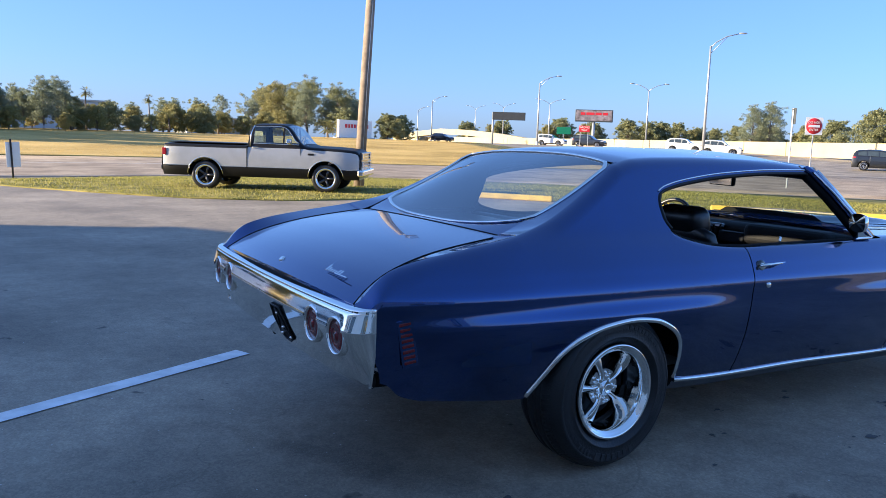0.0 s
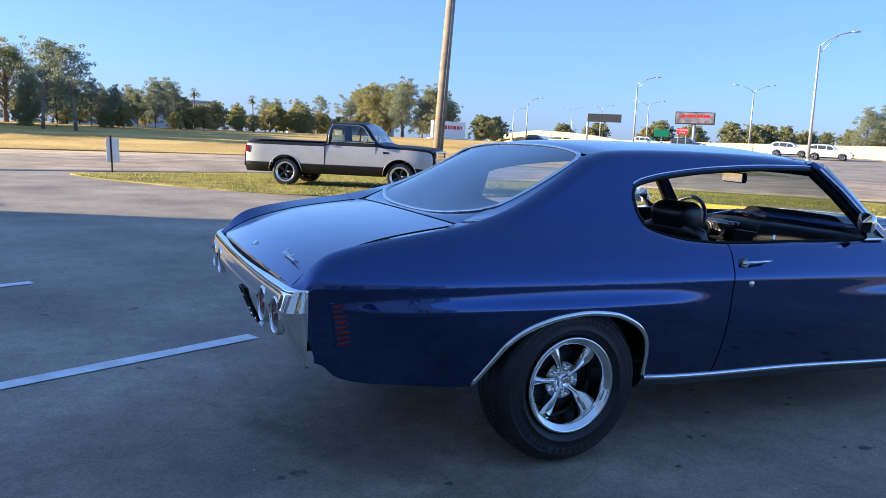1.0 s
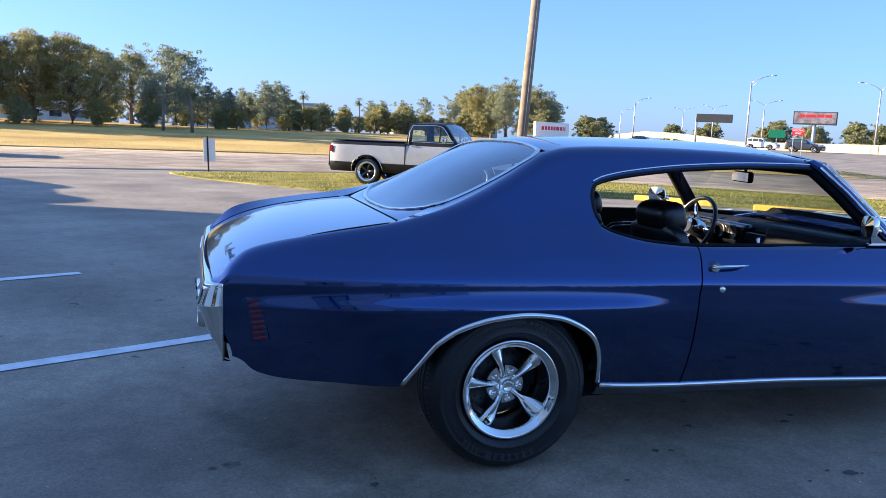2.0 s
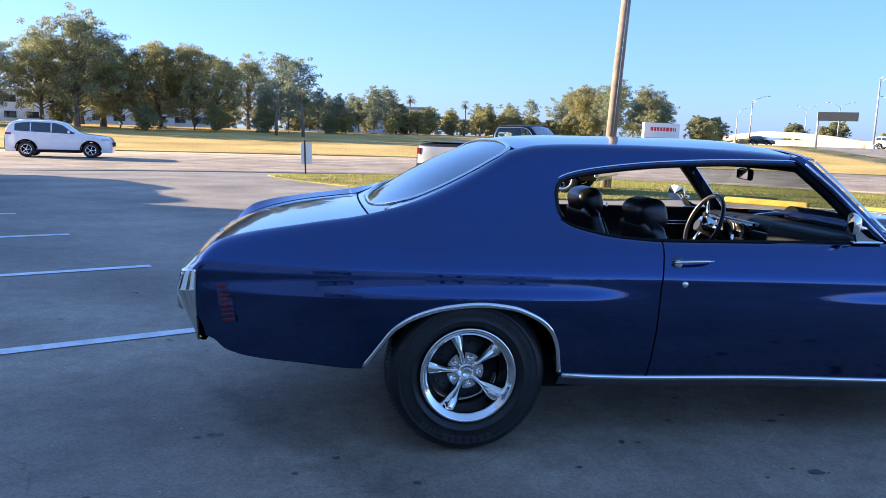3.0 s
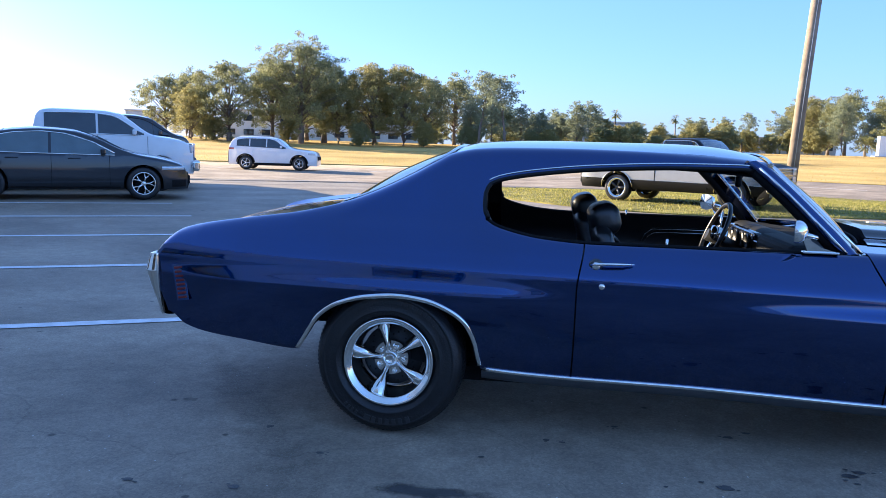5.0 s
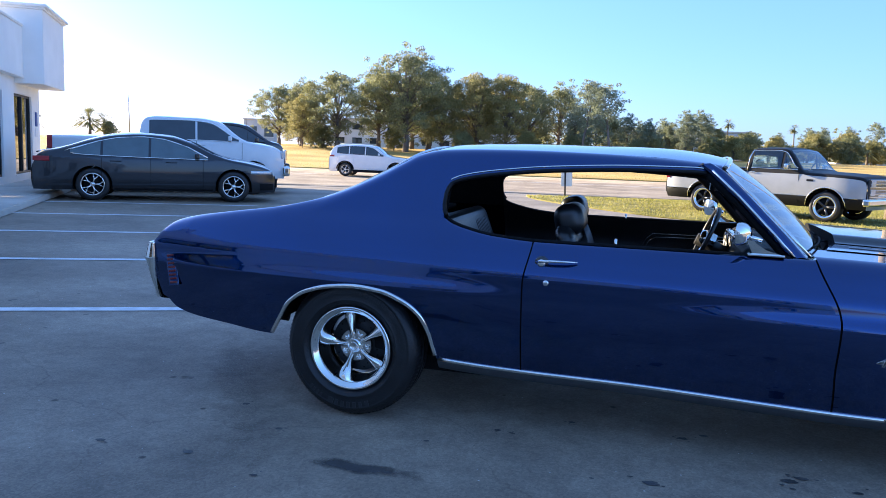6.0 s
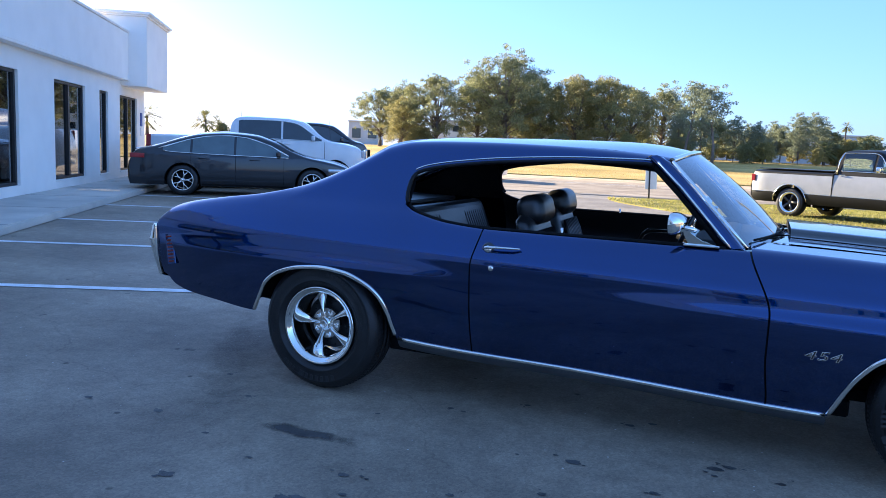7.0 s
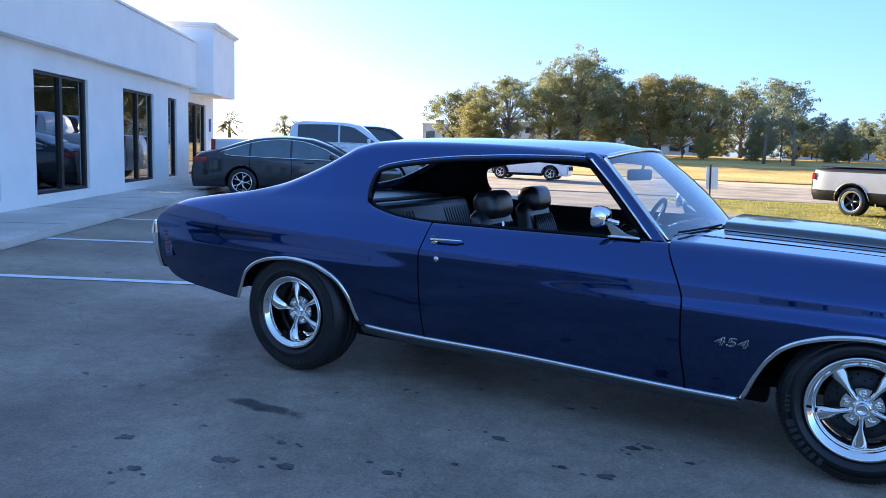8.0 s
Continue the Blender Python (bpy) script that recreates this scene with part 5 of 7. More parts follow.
    bm.transform(Matrix.Translation((0.33, 0, 0.74)) @ Matrix.Rotation(radians(-22), 4, "Y"))
    rs = part("rear_seat_back", bm, BLACK, car)
    for y0 in (-0.36, 0.36):
        for i in range(9):
            part("flute", tube([(0.475 - 0.17 * t, y0 + (i - 4) * 0.038, 0.57 + 0.42 * t) for t in (0, 0.25, 0.5, 0.75, 0.85)], [0.008, 0.015, 0.016, 0.014, 0.006], 8), BLACK, rs)
    part("parcel_shelf", box((0.50, 1.24, 0.03), (-0.12, 0, 0.955), 0.01, 1), BLACK, car)
    r = tube([(-0.05 + 0.05 * math.cos(a), -0.25 + 0.05 * math.sin(a), 0.985) for a in np.linspace(0, 2 * math.pi, 17)[:-1]], 0.014, 8, True)
    part("shelf_speaker", r, MATTE, car)
    im = new("rear_view_mirror")
    im.parent = car
    im.matrix_basis = Matrix.Translation((1.70, -0.03, 1.185)) @ Matrix.Rotation(radians(-15), 4, "Z")
    part("mirror_case", box((0.03, 0.24, 0.062), (0, 0, 0), 0.014, 3), MATTE, im)
    part("mirror_glass", box((0.004, 0.222, 0.050), (-0.016, 0, 0), 0.001, 1), CHROME, im)
    part("stem", tube([(0.01, 0, 0.02), (0.03, 0, 0.09)], 0.008, 8), MATTE, im)
    return car


_rocker = []


def material_rocker():
    if not _rocker:
        _rocker.append(material("grey_rocker", (0.10, 0.105, 0.115), 0.45, 0.4, 0, 0.1, 8))
    return _rocker[0]


coupe = blue_coupe()

for k in range(5):
    e = Vector((-0.85, 1.48)) + k * Vector((-1.42, 2.22))
    stripe(e - 4.45 * Vector((0.905, 0.425)), e)
for k in range(6):
    e = Vector((9.15, 12.0)) + Vector((0.632, -0.775)) * (2.72 * k + 1.36)
    stripe(e - Vector((0.775, 0.632)) * 4.6, e - Vector((0.775, 0.632)) * 0.15)
bm = bmesh.new()
rows = []
for t in np.linspace(0, 1, 60):
    x = -60 + 76 * t
    y = float(np.interp(x, [p[0] for p in road_far], [p[1] for p in road_far])) - 9.5
    z = float(ground_z(x, y)) + 0.02
    rows.append([bm.verts.new((x, y - 0.07, z)), bm.verts.new((x, y + 0.07, z))])
for u, w in zip(rows, rows[1:]):
    bm.faces.new((u[0], w[0], w[1], u[1]))
tagged(part("road_line", bm, WHITELINE), "thin white painted line along the road", "marking", kind="structure")
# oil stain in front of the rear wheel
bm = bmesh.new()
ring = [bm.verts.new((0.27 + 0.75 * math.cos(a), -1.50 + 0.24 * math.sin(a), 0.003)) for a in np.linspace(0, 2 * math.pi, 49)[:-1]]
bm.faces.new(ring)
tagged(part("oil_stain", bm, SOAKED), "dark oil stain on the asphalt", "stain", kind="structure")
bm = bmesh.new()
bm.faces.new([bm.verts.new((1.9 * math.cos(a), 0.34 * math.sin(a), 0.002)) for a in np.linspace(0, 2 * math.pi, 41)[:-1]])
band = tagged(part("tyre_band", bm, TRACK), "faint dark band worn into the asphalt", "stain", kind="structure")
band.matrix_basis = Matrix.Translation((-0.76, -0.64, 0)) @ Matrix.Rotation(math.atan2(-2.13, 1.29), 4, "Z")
SPOTS = ((-0.47, -1.59, 0.024), (-0.24, -1.21, 0.017), (0.05, -2.12, 0.034), (0.34, -2.33, 0.03), (0.56, -2.09, 0.035), (0.60, -2.06, 0.028), (0.65, -1.81, 0.024), (0.83, -2.0, 0.036), (0.73, -0.87, 0.017), (0.80, -0.885, 0.014),
         (1.06, -0.635, 0.016), (1.442, -1.247, 0.032), (1.584, -0.674, 0.022), (1.68, -0.60, 0.02), (1.79, -1.40, 0.020), (1.99, -1.033, 0.030), (2.046, -0.985, 0.024), (1.976, -1.398, 0.034), (1.40, -1.61, 0.018), (1.21, -1.83, 0.026),
         (1.09, -1.78, 0.016), (-0.10, -1.71, 0.016), (0.23, -1.84, 0.013), (1.20, -1.28, 0.010), (2.25, -1.065, 0.018), (-0.55, -0.95, 0.018), (0.45, -1.12, 0.012), (-0.9, -1.6, 0.020))
for i, (x, y, r) in enumerate(SPOTS):
    rng = random.Random(100 + i)
    r *= 0.8
    blots = [(x, y, r)] + [(x + rng.gauss(0, 2.2 * r), y + rng.gauss(0, 1.6 * r), r * rng.uniform(0.18, 0.45)) for _ in range(rng.randrange(1, 5))]
    bm = bmesh.new()
    for j, (bx, by, br) in enumerate(blots):
        wob = lambda a: 1 + 0.42 * noise.noise((1.6 * math.cos(a) + 3 * i, 1.6 * math.sin(a) + j, i)) + 0.16 * noise.noise((5 * math.cos(a), 5 * math.sin(a) + j, i))
        bm.faces.new([bm.verts.new((bx + br * 1.35 * math.cos(a) * wob(a), by + br * 0.85 * math.sin(a) * wob(a), 0.003 + 0.0004 * j)) for a in np.linspace(0, 2 * math.pi, 25)[:-1]])
    tagged(part("oil_spot", bm, STAIN), "small dark oil spot on the asphalt", "stain", "oil spots", "structure")

# ---------------------------------------------------------------- the showroom building
# along the wall: s; out from it: n
S, N = Vector((-0.525, 0.851, 0)), Vector((0.851, 0.525, 0))
WALL = -5.77


def at_wall(s, n, z):
    return S * s + N * n + Vector((0, 0, z))


def wall_box(s0, s1, n0, n1, z0, z1, bevel=0.0, bm=None):
    """A box between those places along, out from and up the wall."""
    bm = bm or bmesh.new()
    vs = [bm.verts.new(at_wall(s, n, z)) for s in (s0, s1) for n in (n0, n1) for z in (z0, z1)]
    fs = [bm.faces.new([vs[i] for i in q]) for q in ((0, 1, 3, 2), (4, 6, 7, 5), (0, 4, 5, 1), (2, 3, 7, 6), (0, 2, 6, 4), (1, 5, 7, 3))]
    bmesh.ops.recalc_face_normals(bm, faces=fs)
    if bevel:
        bmesh.ops.bevel(bm, geom=list({e for f in fs for e in f.edges}), offset=bevel, segments=2, affect="EDGES")
    return bm


# openings below s = 0 and their wall are unseen, added for the coupe's reflections
OPEN = [(-19.4, -17.1), (-14.3, -12.0), (-8.6, -6.3), (-2.6, -0.4), (3.6, 6.85), (8.05, 10.31), (12.27, 14.44), (15.66, 16.46), (17.68, 19.76)]
END, START = 20.8, -22.0
bm = bmesh.new()
wall_box(START, END, WALL - 0.25, WALL, 0.0, 0.29, bm=bm)
wall_box(START, END, WALL - 0.25, WALL, 2.345, 2.78, bm=bm)
last = START
for a, b in OPEN + [(END, END)]:
    wall_box(last, a, WALL - 0.25, WALL, 0.29, 2.345, bm=bm)
    last = b
tagged(part("wall_front", bm, STUCCO), "white stucco showroom wall", "wall", kind="structure")
tagged(part("wall_end", wall_box(END - 0.25, END, WALL - 14, WALL - 0.25, 0, 2.78), STUCCO), "white stucco end wall", "wall", kind="structure")
tagged(part("wall_back", wall_box(START, END - 0.25, WALL - 14.2, WALL - 14, 0, 4.2), STUCCO), "white stucco back wall", "wall", kind="structure")
tagged(part("wall_side", wall_box(START - 0.25, START, WALL - 14, WALL, 0, 4.2), STUCCO), "white stucco side wall", "wall", kind="structure")
tagged(part("parapet_cap", wall_box(START, END, WALL - 0.34, WALL + 0.235, 4.002, 4.06, 0.01), STUCCO), "white stucco cap along the parapet", "trim", kind="structure")
tagged(part("soffit_trim", wall_box(START, END, WALL + 0.002, WALL + 0.225, 2.735, 2.778, 0.008), STUCCO), "white trim under the overhanging parapet", "trim", kind="structure")
bm = wall_box(START, END, WALL - 0.30, WALL + 0.20, 2.78, 4.0, 0.012)
tagged(part("parapet", bm, STUCCO), "white stucco parapet that overhangs the windows", "parapet", kind="structure")
bm = wall_box(17.80, END + 0.04, WALL - 0.5, -5.09, 2.60, 4.45, 0.012)
wall_box(17.74, END + 0.10, WALL - 0.56, -5.03, 4.45, 4.50, 0.012, bm)
wall_box(17.68, END + 0.16, WALL - 0.62, -4.97, 4.50, 4.57, 0.012, bm)
tagged(part("parapet_pier", bm, STUCCO), "taller white stucco corner block with a cornice", "parapet", kind="structure")
tagged(part("roof", wall_box(START, END, WALL - 14, WALL - 0.3, 3.45, 3.6), CONCRETE), "flat roof behind the parapet", "roof", kind="structure")
tagged(part("ceiling", wall_box(START, END - 0.25, WALL - 14, WALL - 0.25, 2.80, 2.9), STUCCO), "plain showroom ceiling", "ceiling", kind="structure")
# backing behind the panes: the room's shade is put into its dark colour
tagged(part("showroom_floor", wall_box(START, END - 0.25, WALL - 14, WALL - 0.25, 0.06, 0.12), INTERIOR), "showroom floor backing, coloured dark for indoor shade", "floor", kind="structure")
tagged(part("partition", wall_box(START, END - 0.25, WALL - 7.0, WALL - 6.9, 0.12, 2.80), INTERIOR), "inner partition backing, coloured dark for indoor shade", "wall", kind="structure")
for i, (a, b) in enumerate(OPEN):
    win = tagged(new("window_%d" % (i + 1)), "tall dark-framed showroom window", "window", "showroom windows", "structure")
    win.matrix_basis = Matrix.Translation(at_wall(a, WALL, 0.29))
    inv = win.matrix_basis.inverted()

    def put(name, bm, mat, label=""):
        bm.transform(inv)
        return part(name, bm, mat, win, label)
    f, n0, n1 = 0.055, WALL - 0.13, WALL - 0.05
    put("window_frame", wall_box(a, a + f * 1.6, n0, n1, 0.29, 2.345, 0.004), FRAMEDARK)
    put("window_frame", wall_box(b - f * 1.6, b, n0, n1, 0.29, 2.345, 0.004), FRAMEDARK)
    put("window_frame", wall_box(a + f * 1.6, b - f * 1.6, n0, n1, 2.345 - f, 2.345, 0.004), FRAMEDARK)
    put("window_frame", wall_box(a + f * 1.6, b - f * 1.6, n0, n1, 0.29, 0.29 + f, 0.004), FRAMEDARK)
    cuts = [a + f * 1.6] + ([(a + b) / 2] if b - a > 1.5 else []) + [b - f * 1.6]
    for c in cuts[1:-1]:
        put("mullion", wall_box(c - 0.055, c + 0.055, n0, n1 + 0.01, 0.29 + f, 2.345 - f, 0.004), FRAMEDARK)
    for c, d in zip(cuts, cuts[1:]):
        g = put("pane", wall_box(c, d, WALL - 0.095, WALL - 0.089, 0.29 + f * 0.5, 2.345 - f * 0.5), PANE)
        g.visible_shadow = False
    put("window_sill", wall_box(a - 0.02, b + 0.02, WALL - 0.20, WALL + 0.015, 0.255, 0.288, 0.006), STUCCO)
# blinds behind the farthest window
bl = thing("window_blind", "pale blind hanging behind a showroom window", "blind")
for a, b in ((17.8, 18.55), (18.85, 19.2)):
    part("blind_sheet", wall_box(a, b, WALL - 0.34, WALL - 0.32, 0.35, 2.3), STUCCO, bl)
sg = thing("wall_notice", "small blue and white notice on the white wall", "sign")
part("upper_plate", wall_box(20.15, 20.4, WALL + 0.001, WALL + 0.02, 1.55, 1.95, 0.004), material("blue_plate", (0.02, 0.07, 0.30), 0.5), sg)
part("lower_plate", wall_box(20.15, 20.4, WALL + 0.001, WALL + 0.02, 1.25, 1.5, 0.004), SIGNWHITE, sg)
bm = wall_box(START - 0.3, END + 1.2, WALL, WALL + 1.52, 0.0, 0.115, 0.02)
tagged(part("walkway", bm, CONCRETE), "pale concrete walkway with a low kerb", "walkway", kind="structure")
for k in range(18):
    s = START + 2.5 * k
    tagged(part("walkway_joint", wall_box(s, s + 0.012, WALL + 0.01, WALL + 1.50, 0.1155, 0.117), STAIN), "dark joint in the concrete walkway", "joint", "walkway joints", "structure")

# ---------------------------------------------------------------- other vehicles


def body_width(hw, belt, lean, low, rear, front, nose=0.14, tail=0.08):
    """A plain car's half width: rolled sills, leaning glasshouse, rounded nose and tail in plan."""
    def f(x, z):
        x, z = np.asarray(x, float), np.asarray(z, float)
        side = hw * (1 - 0.07 * np.clip((low + 0.25 - z) / 0.25, 0, 1.5) ** 2 - 0.02 * np.clip((z - low - 0.35) / max(0.1, belt - low - 0.35), 0, 1) ** 2)
        glass = hw * 0.98 - lean * (z - belt)
        w = np.where(z > belt, glass, side)
        return w * (1 - nose * np.clip((x - (front - 0.7)) / 0.7, 0, 1.3) ** 2.5 - tail * np.clip(((rear + 0.5) - x) / 0.5, 0, 1.3) ** 2.5)
    return f


def arched(base, arches, r):
    """The lower edge of a car's side with round wheel arches cut into it."""
    def f(x):
        x = np.asarray(x, float)
        z = np.zeros_like(x) + base
        for cx, cz in arches:
            d = np.clip(1 - ((x - cx) / r) ** 2, 0, None)
            z = np.maximum(z, np.where(d > 0, cz + r * np.sqrt(d) - 0.0, 0))
        return z
    return f


def road_wheel(parent, x, y, r, width, rim, side, spokes, rim_mat, dish=0.02, split=False, lip=0):
    hub = new("wheel")
    hub.parent = parent
    hub.matrix_basis = Matrix.Translation((x, y, r)) @ (Matrix.Identity(4) if side < 0 else Matrix.Rotation(math.pi, 4, "Z"))
    w = width / 2
    part("tyre", lathe([(rim - 0.01, -w + 0.03), (rim + 0.012, -w + 0.004), (rim + 0.03, -w - 0.004), (r - 0.03, -w + 0.006), (r - 0.008, -w + 0.025), (r, -w + 0.05), (r, w - 0.05), (r - 0.02, w - 0.01), (rim, w)], 40), RUBBER, hub)
    part("rim", lathe([(rim + 0.012, -w + 0.006), (rim + 0.006, -w - 0.003), (rim - 0.010, -w + 0.004), (rim - 0.018, -w + 0.03), (rim - 0.022, -w + 0.09), (rim - 0.02, w - 0.02)], 40), rim_mat[0], hub)
    if lip:
        part("rim_lip", lathe([(rim + 0.008, -w + 0.004), (rim + 0.004, -w - 0.004), (rim - 0.008, -w - 0.001), (rim * 0.90, -w + 0.010), (rim * lip, -w + 0.036), (rim * lip - 0.004, -w + 0.07)], 40), CHROME, hub)
    part("brake_disc", lathe([(0.02, -w + 0.09), (rim * 0.75, -w + 0.09), (rim * 0.76, -w + 0.10), (0.02, -w + 0.11)], 28), MATTE, hub)
    part("hub_cap", lathe([(0, -w + dish - 0.012), (0.03, -w + dish - 0.010), (0.05, -w + dish), (0.055, -w + dish + 0.04)], 24), rim_mat[1], hub)
    for i in range(spokes):
        for k in ((-0.16, 0.16) if split else (0,)):
            a = 2 * math.pi * (i + 0.25) / spokes
            p = [(0.04 * math.sin(a), -w + dish, 0.04 * math.cos(a)), (rim * 0.55 * math.sin(a + k * 0.4), -w + dish + 0.004, rim * 0.55 * math.cos(a + k * 0.4)), ((rim - 0.015) * math.sin(a + k * 1.6), -w + dish + 0.012, (rim - 0.015) * math.cos(a + k * 1.6))]
            part("spoke", tube(p, [0.026, 0.028, 0.038] if lip else [0.022, 0.020, 0.024] if not split else [0.014, 0.012, 0.013], 8, flat=0.6, up=(0, 1, 0)), rim_mat[1], hub)
    return hub


def car_like(name, label, m, hw, rear, front, base, low, belt, lean, top, arches, wheel, paint, glass_x, posts, screen, back, crown_h=0.045, tone=None, category="car", trim=CHROME, nose=0.14):
    """A car from its side outline. top: rows (x, z) of the roof line; glass_x: rear, front, and rows of the side windows' lower and upper line."""
    car = thing(name, label, category, m)
    W = body_width(hw, belt, lean, low, rear, front, nose)
    topf = curve([p[0] for p in top], [p[1] for p in top])
    edge = lambda x: topf(x) - crown_h
    lowf = arched(low, [(a, wheel["r"]) for a in arches], wheel["r"] + wheel.get("gap", 0.06))
    rh, ri = const(0.07), const(0.09)
    slope = const(2 * crown_h / (hw * 0.8))
    xs = np.unique(np.concatenate([np.linspace(rear, front, 110)] + [np.linspace(a - wheel["r"] - 0.07, a + wheel["r"] + 0.07, 50) for a in arches] + [np.array([p[0] for p in top])]))
    xs = xs[(xs >= rear) & (xs <= front)]
    sec = section(lowf, edge, rh, ri, slope, None, W)
    half = lambda x: W(x, edge(x) - 0.07) - 0.09
    over = lambda x, v: (x, v * half(x), edge(x) + crown_h * (1 - v * v))
    rows = np.concatenate([np.linspace(0, 0.8, 22), np.linspace(0.8, 1, 7)[1:]])
    body = new("body")
    body.parent = car
    clear = wheel.get("clear")
    low_line, high_line = curve(*zip(*glass_x[2])), curve(*zip(*glass_x[3]))
    side_gap = (lambda c: (c[:, 0] > glass_x[0] + 0.01) & (c[:, 0] < glass_x[1] - 0.01) & (c[:, 2] > low_line(c[:, 0])) & (c[:, 2] < high_line(c[:, 0])) & (np.abs(c[:, 0] - posts[0]) > 0.03)) if clear else None
    top_gap = (lambda c: (c[:, 0] > screen[0] + 0.02) & (c[:, 0] < screen[1] - 0.02) & (np.abs(c[:, 1]) < half(c[:, 0]) * 0.93) | (c[:, 0] > 1.056) & (c[:, 0] < 1.085) & (np.abs(c[:, 1]) < 0.66)) if clear else None
    if tone:
        z1, z2, lower, upper = tone
        for mir in (False, True):
            band = lambda lo, hi: (lambda x, v: (x, -W(x, np.minimum(lo(x), hi(x)) + np.maximum(hi(x) - lo(x), 0) * v), np.minimum(lo(x), hi(x)) + np.maximum(hi(x) - lo(x), 0) * v))
            sheets("lower_side", [(band(lowf, const(z1)), xs, np.linspace(0, 1, 8), RIGHT)], lower, body, mirror=mir)
            sheets("middle_side", [(band(lambda x: np.maximum(lowf(x), z1), lambda x: np.minimum(z2, edge(x) - 0.07)), xs, np.linspace(0, 1, 10), RIGHT)], paint, body, mirror=mir)
            sheets("upper_side", [(section(lambda x: np.minimum(z2, edge(x) - 0.071), edge, rh, ri, slope, None, W), xs, rows, RIGHT)], upper, body, mirror=mir, opening=side_gap)
        sheets("top", [(over, xs, np.linspace(-1, 1, 21), (0, 0, 1))], upper, body, opening=top_gap)
    else:
        for mir in (False, True):
            sheets("side", [(sec, xs, rows, RIGHT)], paint, body, mirror=mir)
        sheets("top", [(over, xs, np.linspace(-1, 1, 21), (0, 0, 1))], paint, body)
    for xe, o in ((rear, -1), (front, 1)):
        end = lambda u, v: (xe + 0 * u + o * 0.06 * np.sin(math.pi * v) * (1 - 0.5 * u * u), u * W(xe, lowf(xe) + (edge(xe) - lowf(xe)) * v), lowf(xe) + (edge(xe) + crown_h * (1 - u * u) * v - lowf(xe)) * v)
        sheets("end_panel", [(end, np.linspace(-1, 1, 17), np.linspace(0, 1, 10), (o, 0, 0))], paint, body)
    part("underside", box((front - rear - 0.5, hw * 1.5, 0.12), ((front + rear) / 2, 0, low + 0.06), 0.03, 1), MATTE, car)
    g0, g1, lo, hi = glass_x
    lof, hif = curve(*zip(*lo)), curve(*zip(*hi))
    cuts = [g0] + list(posts) + [g1]
    for mir in (False, True):
        for a, b in zip(cuts, cuts[1:]):
            gl = lambda x, v: (x, -(W(x, lof(x) + (hif(x) - lof(x)) * v) + 0.006), lof(x) + (hif(x) - lof(x)) * v)
            sheets("side_window", [(gl, np.linspace(a + (0.025 if a != g0 else 0), b - (0.025 if b != g1 else 0), 24), np.linspace(0, 1, 8), RIGHT)], wheel.get("glass", TINT), car, "clear side window" if clear else "tinted side window", mirror=mir)
        sg2 = 1 if mir else -1
        tl = [(x, sg2 * float(W(x, lof(x) - 0.012) + 0.006), float(lof(x)) - 0.012) for x in np.linspace(g0, g1, 24)]
        part("window_trim", tube(tl, 0.010, 6), trim, car)
        tl = [(x, sg2 * float(W(x, hif(x) + 0.010) + 0.006), float(hif(x)) + 0.010) for x in np.linspace(g0, g1, 24)]
        part("window_trim", tube(tl, 0.009, 6), trim, car)
        for a in arches:
            road_wheel(car, a, sg2 * (hw - wheel["w"] / 2 - 0.02), wheel["r"], wheel["w"], wheel["rim"], sg2, wheel["n"], wheel["mat"], wheel.get("dish", 0.02), wheel.get("split", False), wheel.get("lip", 0))
            hs = lambda u, v: (a - (wheel["r"] + 0.05) * np.cos(math.pi * u), sg2 * (hw - 0.30 + 0.27 * v), wheel["r"] + (wheel["r"] + 0.05) * np.sin(math.pi * u) - 0.02)
            sheets("wheel_housing", [(hs, np.linspace(0, 1, 17), np.linspace(0, 1, 3), (0, 0, -1))], MATTE, car)
            part("inner_wing", box((2 * wheel["r"] + 0.1, 0.02, wheel["r"] * 1.1), (a, sg2 * (hw - 0.31), wheel["r"] * 1.3)), MATTE, car)
        # door mirror
        mz = float(lof(g1 - 0.25)) + 0.06
        sh = box((0.10, 0.20, 0.13), (g1 - 0.22, sg2 * (float(W(g1 - 0.22, mz)) + 0.11), mz), 0.035, 3)
        part("door_mirror", sh, wheel.get("mirror", paint), car)
    for (a, b), nm in ((screen, "windscreen"), (back, "rear_window")):
        if b > a:
            gl = lambda x, v: (x, v * half(x) * 1.0, edge(x) + crown_h * (1 - v * v) + 0.006)
            sheets(nm, [(gl, np.linspace(a, b, 16), np.linspace(-0.96, 0.96, 15), (0, 0, 1))], wheel["glass"] if clear else TINT, car, "clear curved glass" if clear else "dark curved glass")
    return car, W, edge


def lamp_on(name, car, W, x0, x1, z0, z1, sg, mat):
    """A thin lens, trim or dark shade strip laid on a car's side."""
    fn = lambda x, v: (x, -(W(x, z0 + (z1 - z0) * v) + 0.008 * np.sin(math.pi * np.clip(v, 0, 1)) ** 0.5 + 0.001), z0 + (z1 - z0) * v)
    return sheets(name, [(fn, np.linspace(x0, x1, 14), np.linspace(0.0, 1.0, 9), RIGHT)], mat, car, mirror=sg > 0)


